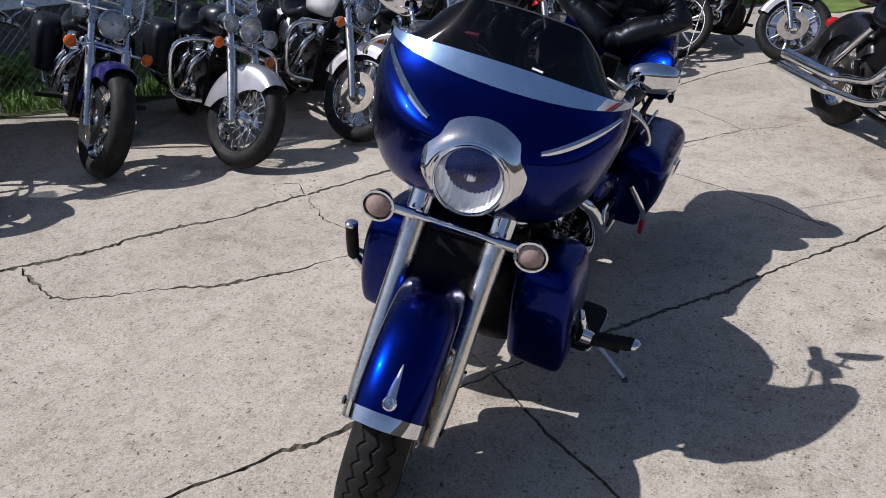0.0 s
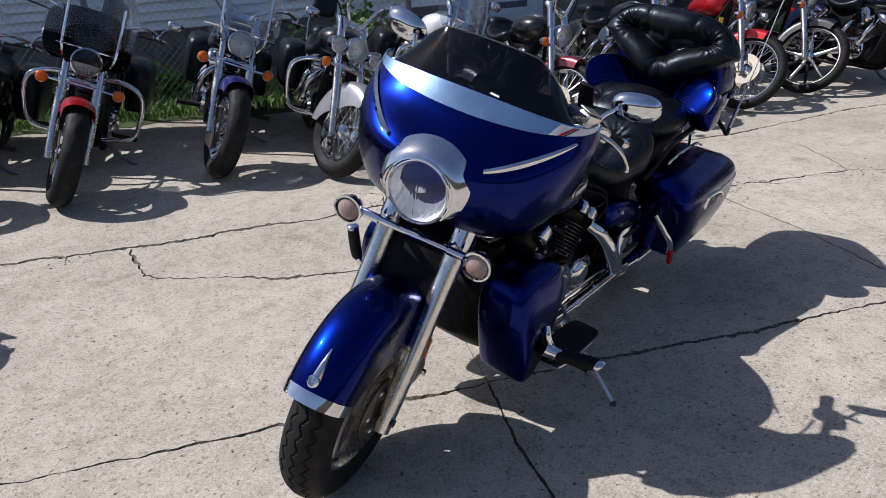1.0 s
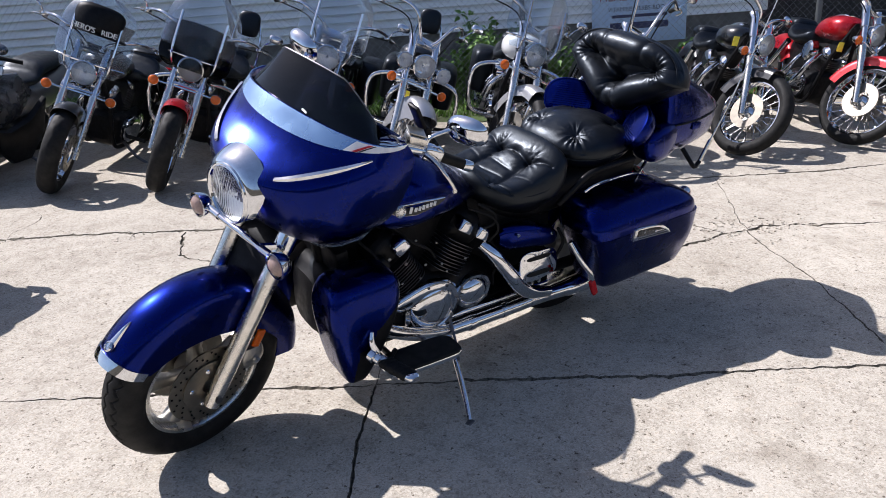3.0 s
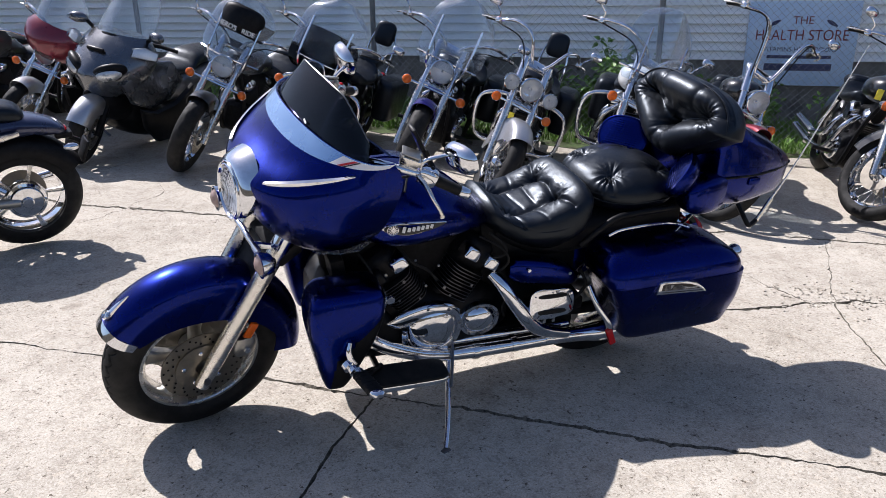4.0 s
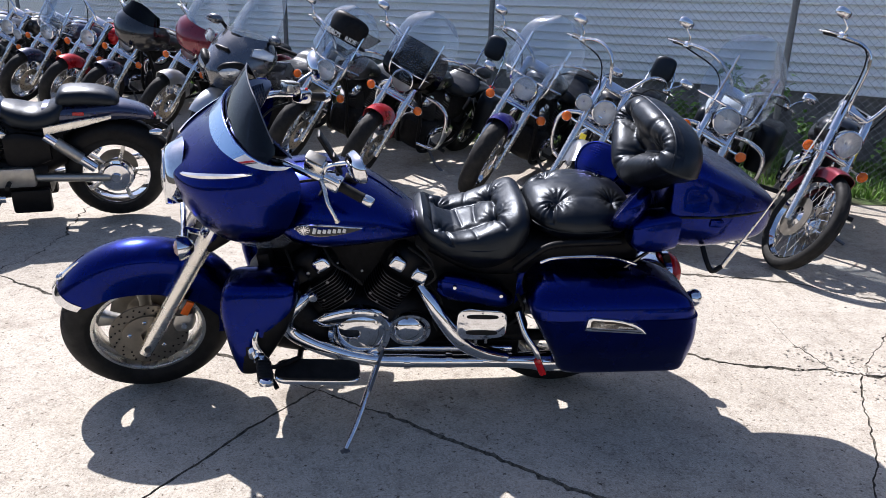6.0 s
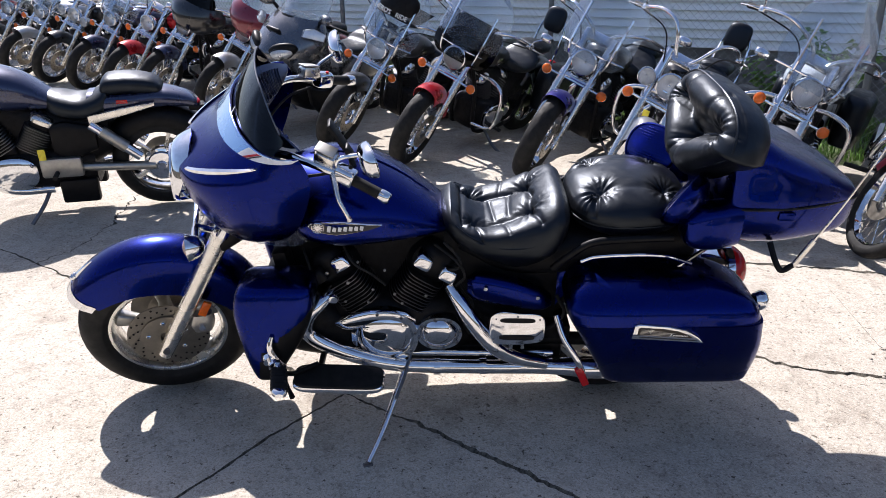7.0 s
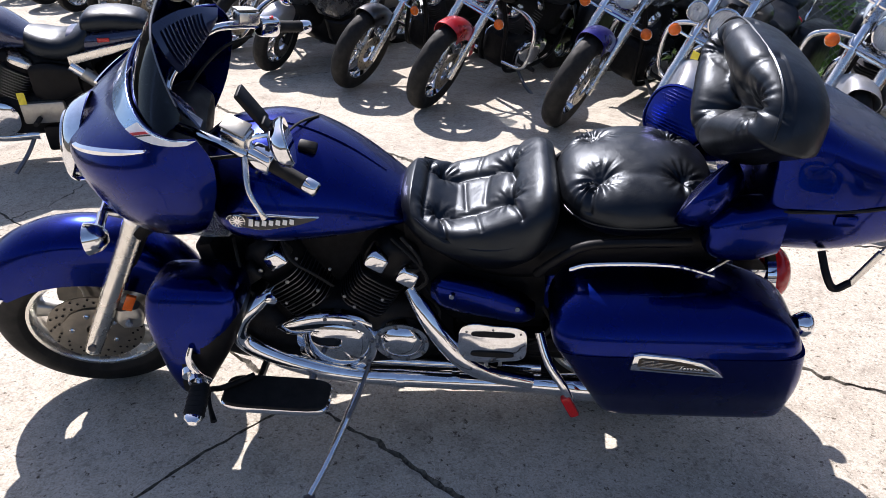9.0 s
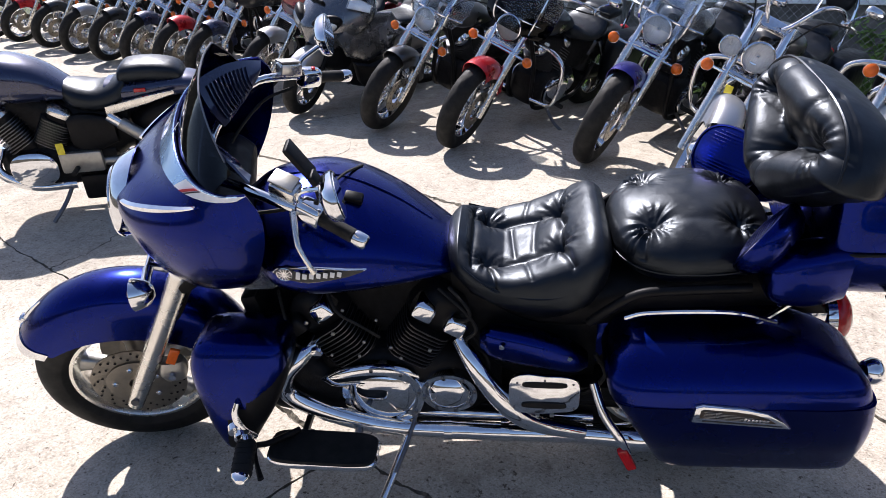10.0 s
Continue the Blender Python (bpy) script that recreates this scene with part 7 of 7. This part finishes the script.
bikeB = cruiser(-2.38, 3.32, "black cruiser with a lettered banner on its windshield", BLACK, shield="banner", W=0.13, wheel="cast", bags=True, steer_by=14, size=1.12, lean=18.5)
cruiser(-1.51, 3.29, "black cruiser with red mudguard and smoked windshield", BLACK, RED, shield="smoke", W=0.13, wheel="cast", guard=True, pad=True, bags=True, steer_by=14, size=1.12, lean=18.5)
cruiser(-0.48, 3.57, "black cruiser with violet mudguard and clear windshield", BLACK, VIOLET, shield="clear", W=0.13, wheel="wire", bags=True, steer_by=12, size=1.14, lean=18.5)
bikeE = cruiser(0.36, 3.24, "grey cruiser with spot lamps and tall pulled-back bars", BLACK, SILVER, lamps=1, guard=True, pad=True, bags=True, deep=True, bars="beach", R=0.315, W=0.125, steer_by=28, size=1.06, lean=15.5, discs=())
cruiser(1.23, 3.27, "white cruiser with clear windshield and crash bars", WHITE, SILVER, shield="clear", guard=True, bags=True, wheel="solid", steer_by=30, size=1.08)
bikeG = cruiser(2.02, 3.19, "maroon cruiser with high bars and a thin wire wheel", BLACK, MAROON, R=0.345, W=0.085, bars="ape", steer_by=30, turn=2)
bikeH = cruiser(3.05, 3.46, "black cruiser with a large brake disc and wire wheel", BLACK, BLACK, R=0.335, W=0.11, bars="pull", steer_by=34)
bikeI = cruiser(3.95, 3.57, "bright red cruiser with wire wheels", RED, RED, R=0.34, W=0.09, bars="flat", steer_by=34)
cruiser(4.80, 3.81, "black cruiser with many-spoked black wheels", BLACK, BLACK, wheel="black", R=0.34, W=0.09, bars="flat", steer_by=30, discs=())
cruiser(5.45, 3.0, "grey cruiser with a silver mudguard", NAVY, SILVER, wheel="solid", R=0.325, W=0.12, bars="pull", steer_by=34)
for u, n, label, c, f, opt in (
    (-4.37, 3.49, "maroon cruiser with a silver mudguard", MAROON, SILVER, {"shield": "batwing"}),
    (-5.42, 3.5, "black cruiser with a dark batwing fairing", BLACK, NAVY, {"shield": "batwing", "bags": True}),
    (-6.12, 3.5, "red cruiser with chrome fork", RED, RED, {}),
    (-6.95, 3.52, "navy cruiser with clear windshield", NAVY, NAVY, {"shield": "clear", "bags": True}),
    (-7.8, 3.52, "black cruiser with wire wheels", BLACK, BLACK, {"lamps": 1}),
    (-8.7, 3.52, "silver cruiser with clear windshield", SILVER, SILVER, {"shield": "clear"}),
    (-9.7, 3.54, "dark cruiser far down the row", BLACK, BLACK, {"shield": "clear"}),
    (-10.9, 3.54, "red cruiser far down the row", RED, RED, {}),
    (-12.2, 3.56, "dark cruiser at the end of the row", NAVY, BLACK, {}),
):
    cruiser(u, n, label, c, f, steer_by=16, size=1.1, lean=17.0, **opt)
tag_card(bikeB, pose(0.30, 0.11, 0.74))
tag_card(bikeE, pose(0.26, 0.03, 0.60))
tag_card(bikeG, pose(0.30, -0.12, 0.76))
tag_card(bikeH, pose(0.33, 0.14, 0.82))
tag_card(bikeI, pose(0.33, 0.14, 0.70))


# ---- maxi scooter ----
SCOOT_GREY = paint("scooter_grey_paint", (0.08, 0.085, 0.092), (0.19, 0.195, 0.21), 0.85, 0.25)
def maxi_scooter(u, n, lean=13.0):
    root = thing("maxi_scooter", Matrix.Translation(on_ground(spot(u, n))) @ pose(0, 0, 0.01, 0, 0, math.degrees(math.atan2(ROW_N.y, ROW_N.x))) @ pose(0, 0, 0, lean, 0, 0) @ Matrix.Scale(1.07, 4), "dark grey maxi scooter with a tall clear screen", "scooter")
    S = steer(20, Vector((0.06, 0, 0.28)), Vector((0.45, 0, 0.89)))
    R, W = 0.29, 0.12
    bike_wheel(root, "front_wheel", S @ Matrix.Translation((0, 0, R)), R, W, 0.19, "cast", (-1, 1))
    part("front_fender", shell(surface(arc_fender(R + 0.035, 30, 165, 0.085, 0.10)), 0.003), SILVER, root, "silver front mudguard", S @ Matrix.Translation((0, 0, R)))
    for s in (-1, 1):
        part("fork_leg", rod((0.0, s * 0.09, 0.28), (0.17, s * 0.09, 0.62), 0.026, 12), CAST, root, "", S)
    shell_keys = [(0.46, 0.16, 0.50, -0.05, 0.05), (0.54, 0.08, 0.56, -0.12, 0.12), (0.62, 0.03, 0.60, -0.21, 0.21), (0.70, 0.0, 0.64, -0.29, 0.29), (0.77, -0.01, 0.66, -0.335, 0.335), (0.85, 0.04, 0.68, -0.36, 0.36), (0.93, 0.11, 0.68, -0.36, 0.36), (1.01, 0.19, 0.64, -0.32, 0.32), (1.08, 0.27, 0.56, -0.25, 0.25)]
    part("front_fairing", body_z(shell_keys, 1.62, 48, 3), SCOOT_GREY, root, "metallic grey front fairing", sharp=20)
    part("air_scoop", rbox(0.05, 0.16, 0.03, 0.012, pose(0.125, 0, 0.955, 0, 45, 0)), PLASTIC, root, "black air scoop")
    part("chin_recess", body_x([(0.02, 0.02, 0.62, 0.56, 0), (0.10, 0.10, 0.64, 0.44, 0), (0.24, 0.17, 0.66, 0.36, 0), (0.40, 0.20, 0.66, 0.30, 0)], 2.2, 24), PLASTIC, root, "black recess under the nose")
    for s in (-1, 1):
        flip = Matrix(((1, 0, 0, 0), (0, 0, s, 0), (0, 1, 0, 0), (0, 0, 0, 1)))
        part("side_fairing", plate([(0.10, 0.72), (0.34, 0.90), (0.66, 0.90), (0.80, 0.74), (0.62, 0.56), (0.40, 0.50), (0.22, 0.56)], 0.05, Matrix.Translation((0, s * 0.315, 0)) @ pose(0, 0, 0, s * 8, 0, s * 9) @ flip, 0.02), SCOOT_GREY, root, "metallic grey side panel")
        part("lower_panel", plate([(0.22, 0.54), (0.40, 0.50), (0.62, 0.56), (0.80, 0.72), (0.80, 0.42), (0.66, 0.22), (0.46, 0.22), (0.30, 0.36)], 0.05, Matrix.Translation((0, s * 0.285, 0)) @ pose(0, 0, 0, -s * 6, 0, s * 7) @ flip, 0.02), PLASTIC, root, "black lower side panel")
        lamp_at = Matrix.Translation((0.275, s * 0.345, 0.985)) @ Vector((-0.75, s * 0.5, 0.35)).to_track_quat("Z", "Y").to_matrix().to_4x4()
        shape = ((-0.105, -0.035), (0.095, -0.045), (0.11, 0.02), (0.0, 0.05), (-0.09, 0.03))
        cl = part("corner_lamp", surface([[Vector((a * w, b * w, h)) for a, b in shape] for h, w in ((-0.03, 1.0), (0.012, 1.02), (0.026, 0.8))], True, True), CLEAR, root, "large clear corner lamp", lamp_at)
        part("lamp_silver", surface([[Vector((a * w, b * w, h)) for a, b in shape] for h, w in ((-0.03, 0.96), (-0.002, 0.94), (0.006, 0.5))], True, True), REFLECTOR, cl, "", lamp_at)
    part("chin", body_x([(0.22, 0.05, 0.60, 0.42, 0), (0.40, 0.22, 0.66, 0.24, 0), (0.60, 0.27, 0.60, 0.17, 0), (0.85, 0.24, 0.42, 0.15, 0), (1.25, 0.26, 0.50, 0.17, 0)], 3.2, 28), PLASTIC, root, "black lower body")
    part("tail_body", body_x([(0.95, 0.12, 0.66, 0.40, 0), (1.15, 0.21, 0.72, 0.38, 0), (1.5, 0.22, 0.76, 0.44, 0), (1.85, 0.17, 0.82, 0.58, 0), (2.05, 0.06, 0.80, 0.70, 0)], 2.6, 28), GREY, root, "dark grey tail")
    part("seat", body_x([(0.90, 0.10, 0.74, 0.66, 0), (1.0, 0.16, 0.76, 0.68, 0), (1.25, 0.18, 0.77, 0.68, 0), (1.38, 0.17, 0.86, 0.72, 0), (1.7, 0.15, 0.89, 0.76, 0), (1.88, 0.09, 0.87, 0.80, 0)], 2.6, 28), LEATHER, root, "black seat", sharp=80)
    for s in (-1, 1):
        eye_at = Matrix.Translation((0.088, s * 0.170, 0.800)) @ pose(0, 0, 0, s * 24, -34, -s * 44)
        part("lamp_socket", ball(0.052, 0.140, 0.078, eye_at @ pose(0.022, 0, 0)), PLASTIC, root, "black headlight socket")
        hl = part("headlight", ball(0.066, 0.120, 0.066, eye_at @ pose(-0.002, -s * 0.012, -0.004)), CLEAR, root, "clear swept headlight")
        part("reflector_bowl", ball(0.057, 0.108, 0.058, eye_at @ pose(0.0, -s * 0.012, -0.004)), REFLECTOR, hl)
        part("bulb", ball(0.012, 0.03, 0.03, eye_at @ pose(-0.046, -s * 0.012, -0.004)), CHROME, hl)
        mr = part("mirror", ball(0.05, 0.08, 0.045, pose(0.37, s * 0.38, 1.12, 0, 0, s * 20)), SCOOT_GREY, root, "grey mirror with indicator")
        part("indicator", ball(0.025, 0.068, 0.025, pose(0.335, s * 0.385, 1.117, 0, 0, s * 20)), CLEAR, mr)
        part("mirror_arm", rod((0.42, s * 0.24, 1.04), (0.39, s * 0.37, 1.14), 0.016), PLASTIC, mr)
        part("grip", rod((0.62, s * 0.24, 1.0), (0.68, s * 0.38, 0.98), 0.017), RUBBER, root, "black grip")
    part("handlebar", tube([(0.62, -0.24, 1.0), (0.54, 0, 1.0), (0.62, 0.24, 1.0)], 0.02, 8), PLASTIC, root)
    rows = [[Vector((0.22 + 0.34 * t + 0.16 * (j / 9) ** 2, 0.27 * (1 - 0.5 * t ** 3) * j / 9, 1.0 + 0.56 * t - 0.09 * (j / 9) ** 2)) for j in range(-9, 10)] for t in (0, 0.15, 0.3, 0.45, 0.6, 0.75, 0.87, 0.95, 1.0)]
    part("screen_base", shell(surface([[p + Vector((-0.006, 0, 0)) for p in r] for r in rows[:2]]), 0.004), PLASTIC, root, "black screen surround")
    part("windshield", shell(surface(rows), 0.004), MILKY, root, "tall clear windshield")
    part("screen_edge", tube([r[0] for r in rows] + rows[-1][1:-1:3] + [r[-1] for r in rows[::-1]], 0.004, 6, 1), ALLOY, root, "bright screen edge")
    bike_wheel(root, "rear_wheel", Matrix.Translation((1.55, 0, 0.30)), 0.30, 0.15, 0.19, "cast", (1,))
    part("muffler", tube([(1.2, 0.20, 0.32), (1.4, 0.24, 0.36), (1.9, 0.25, 0.46)], [0.04, 0.06, 0.06], 14), STEEL, root, "dark muffler")
    part("side_stand", tube([(0.95, -0.14, 0.18), (0.93, -0.28, 0.12), (0.92, -0.36, 0.09)], 0.012, 8), STEEL, root)


maxi_scooter(-3.38, 3.24)


# ---- muscle bike parked side-on ----
def muscle_bike():
    """A long dark blue muscle motorcycle; its local origin lies under the front wheel."""
    h = Vector((-0.97, -0.24, 0)).normalized()
    back = math.degrees(math.atan2(-h.y, -h.x))
    base = on_ground(Vector((-0.93, 2.50, 0)) + h * 1.70)
    root = thing("muscle_motorcycle", Matrix.Translation(base) @ pose(0, 0, 0.01, 0, 0, back) @ pose(0, 0, 0, 9, 0, 0), "dark blue muscle motorcycle parked side-on", "motorcycle")
    bike_wheel(root, "front_wheel", steer(14, Vector((0.06, 0, 0.32)), Vector((0.5, 0, 0.866))) @ Matrix.Translation((0, 0, 0.32)), 0.32, 0.125, 0.225, "cast", (-1, 1))
    rw = bike_wheel(root, "rear_wheel", Matrix.Translation((1.70, 0, 0.335)), 0.335, 0.205, 0.225, "cast", (1,))
    part("drive_housing", lathe([(0, 0.078), (0.028, 0.078), (0.034, 0.072), (0.036, 0.062), (0.088, 0.058), (0.094, 0.052), (0.096, 0.040), (0.112, 0.034), (0.12, 0.0), (0, 0)], 40), CHROME, rw, "polished final drive housing", side(0, -0.09, 0, -1))
    for k in range(7):
        a = 2 * math.pi * k / 7
        part("drive_bolt", lathe([(0, 0), (0.008, 0), (0.008, 0.008), (0, 0.008)], 8, side(0.104 * math.cos(a), -0.126, 0.104 * math.sin(a), -1)), CHROME, rw)
    for s in (-1, 1):
        part("fork_leg", rod((0.0, s * 0.11, 0.30), (0.36, s * 0.11, 0.92), 0.030, 14), ALLOY, root, "alloy fork leg")
        part("shock", rod((1.30, s * 0.17, 0.66), (1.58, s * 0.17, 0.42), 0.035, 16), CHROME, root, "chrome shock absorber")
        part("shock_spring", rod((1.36, s * 0.17, 0.61), (1.50, s * 0.17, 0.49), 0.040, 16), DULL_ALLOY, root)
        part("tail_trim", plate([(-0.20, -0.055), (0.05, 0.0), (0.22, 0.05), (0.22, 0.075), (0.02, 0.045), (-0.20, 0.0)], 0.02, side(1.50, s * 0.17, 0.72, s), 0.006), ALLOY, root, "brushed alloy tail trim")
        part("front_peg", rod((1.05, s * 0.16, 0.35), (1.05, s * 0.30, 0.35), 0.015), RUBBER, root)
        part("handlebar", tube([(0.42, s * 0.04, 0.98), (0.42, s * 0.14, 1.04), (0.48, s * 0.32, 1.05), (0.60, s * 0.40, 1.01)], 0.013, 10), CHROME, root, "chrome handlebar")
        part("engine_cover", surface([[Vector((a, c, hh)) for a, c in oval(0.14 * w, 0.11 * w, 2.4, 28)] for hh, w in ((0, 1), (0.04, 1), (0.05, 0.9), (0.06, 0.5), (0.062, 0.2))], True, True), CHROME, root, "chrome engine cover", side(0.80, s * 0.17, 0.36, s))
        part("muffler_box", rbox(0.24, 0.07, 0.17, 0.022, pose(1.16, s * 0.165, 0.205)), PLASTIC, root, "black muffler box")
        part("case_cover", rbox(0.26, 0.05, 0.14, 0.02, pose(1.08, s * 0.18, 0.38)), DULL_ALLOY, root, "alloy case cover")
        part("muffler", tube([(0.62, s * 0.14, 0.5), (0.58, s * 0.19, 0.36), (0.75, s * 0.21, 0.25), (1.1, s * 0.22, 0.23), (1.3, s * 0.23, 0.25), (1.95, s * 0.25, 0.36)] if s > 0 else [(0.62, -0.14, 0.5), (0.58, -0.18, 0.36), (0.75, -0.18, 0.24), (1.0, -0.15, 0.22)], 0.03, 12), CHROME, root, "chrome exhaust")
        for tilt, x in ((-30, 0.78), (30, 0.88)):
            m = Matrix.Translation((x, 0, 0.45)) @ pose(0, 0, 0, 0, tilt, 0)
            if s > 0:
                cy = part("cylinder", body_z([(0, -0.08, 0.08, -0.15, 0.15), (0.28, -0.085, 0.085, -0.16, 0.16)], 4, 24, 2), CAST, root, "black finned cylinder", m)
                for k in range(10):
                    part("fin", surface([[Vector((a, c, hh)) for a, c in oval(0.1, 0.185, 4.5, 20)] for hh in (0, 0.004)], True, True), STEEL, cy, "", m @ pose(0, 0, 0.05 + 0.018 * k))
                part("head_cover", body_z([(0.255, -0.09, 0.09, -0.17, 0.17), (0.29, -0.085, 0.085, -0.165, 0.165), (0.31, -0.05, 0.05, -0.12, 0.12)], 3.5, 24), ALLOY, cy, "", m)
    part("crankcase", body_x([(0.58, 0.10, 0.46, 0.24, 0), (0.7, 0.17, 0.50, 0.20, 0), (1.0, 0.18, 0.50, 0.20, 0), (1.28, 0.14, 0.46, 0.22, 0)], 3.5, 28), CAST, root, "black crankcase")
    part("fuel_tank", body_x([(0.50, 0.10, 0.96, 0.78, 0), (0.58, 0.17, 1.01, 0.74, 0), (0.74, 0.19, 1.03, 0.74, 0), (0.92, 0.16, 0.97, 0.74, 0), (1.06, 0.12, 0.86, 0.74, 0), (1.10, 0.09, 0.82, 0.75, 0)], 2.5, 32), NAVY, root, "dark blue tank cover")
    part("rider_seat", body_x([(1.04, 0.10, 0.86, 0.72, 0), (1.12, 0.16, 0.845, 0.68, 0), (1.25, 0.175, 0.82, 0.66, 0), (1.38, 0.165, 0.86, 0.68, 0), (1.43, 0.13, 0.91, 0.72, 0)], 2.5, 28), LEATHER, root, "black leather seat", sharp=80)
    part("passenger_seat", body_x([(1.385, 0.09, 0.885, 0.82, 0), (1.405, 0.125, 0.925, 0.82, 0), (1.45, 0.137, 0.945, 0.82, 0), (1.58, 0.135, 0.948, 0.82, 0), (1.70, 0.120, 0.925, 0.81, 0), (1.75, 0.10, 0.895, 0.81, 0), (1.77, 0.06, 0.865, 0.81, 0)], 2.9, 28), LEATHER, root, "black passenger pad", sharp=80)
    part("tail_cowl", body_x([(1.30, 0.14, 0.84, 0.68, 0), (1.5, 0.16, 0.85, 0.70, 0), (1.73, 0.14, 0.855, 0.72, 0), (1.88, 0.115, 0.82, 0.715, 0), (1.95, 0.09, 0.785, 0.71, 0), (1.98, 0.05, 0.755, 0.71, 0)], 2.6, 28), NAVY, root, "dark blue tail cowl")
    part("side_reflector", rbox(0.07, 0.008, 0.025, 0.003, pose(1.52, -0.163, 0.80)), RED_LENS, root, "red side reflector")
    part("plate_holder", join(rbox(0.10, 0.10, 0.04, 0.01, pose(1.97, 0, 0.70)), rbox(0.10, 0.03, 0.03, 0.008, pose(2.02, 0, 0.665, 0, 30, 0)), rbox(0.02, 0.15, 0.14, 0.008, pose(2.075, 0, 0.585, 0, 20, 0))), PLASTIC, root, "black plate holder")
    part("tail_light", ball(0.025, 0.05, 0.018, pose(1.972, 0, 0.735)), RED_LENS, root, "red tail light")
    for s in (-1, 1):
        part("rear_indicator", ball(0.03, 0.025, 0.025, pose(1.985, s * 0.14, 0.655) @ Matrix.Diagonal((1.6, 1, 1, 1))), CHROME, root, "chrome rear indicator")
    part("inner_fender", shell(surface(arc_fender(0.40, 40, 150, 0.12, 0.05)), 0.004), PLASTIC, root, "black inner mudguard", Matrix.Translation((1.70, 0, 0.335)))
    part("swing_arm", join(rod((1.15, -0.14, 0.36), (1.66, -0.135, 0.335), 0.030, 16), rod((1.15, 0.14, 0.36), (1.68, 0.135, 0.335), 0.028, 14)), DULL_ALLOY, root, "alloy shaft housing")
    part("frame_core", body_x([(0.45, 0.05, 0.95, 0.7, 0), (0.8, 0.10, 0.80, 0.5, 0), (1.2, 0.13, 0.72, 0.35, 0), (1.4, 0.12, 0.72, 0.42, 0)], 3, 20), CAST, root, "black frame")
    part("side_panel", body_x([(1.05, 0.03, 0.66, 0.46, -0.14), (1.15, 0.04, 0.68, 0.42, -0.145), (1.32, 0.03, 0.64, 0.48, -0.14)], 3, 20), PLASTIC, root, "black side panel")
    part("headlight", lamp_bucket(0.09), CHROME, root, "round chrome headlight", Matrix.Translation((0.22, 0, 0.88)) @ pose(0, 0, 0, 0, -88, 0))
    part("front_fender", shell(surface(arc_fender(0.355, 45, 165, 0.085, 0.05)), 0.003), NAVY, root, "dark blue front mudguard", Matrix.Translation((0, 0, 0.32)))
    part("side_stand", tube([(0.98, -0.13, 0.24), (0.93, -0.24, 0.14), (0.86, -0.34, 0.055)], 0.013, 10), STEEL, root, "steel side stand")
    tag_card(root, pose(0.98, -0.20, 0.48, 0, 0, 90))


muscle_bike()

# a cruiser seen from its exhaust side
cruiser(0, 0, "black cruiser with long chrome exhaust pipes", BLACK, BLACK, wheel="wire", bars="flat", at=(2.78, -2.0, 0), turn=-25.8, steer_by=15, lean=11.0, size=1.05)
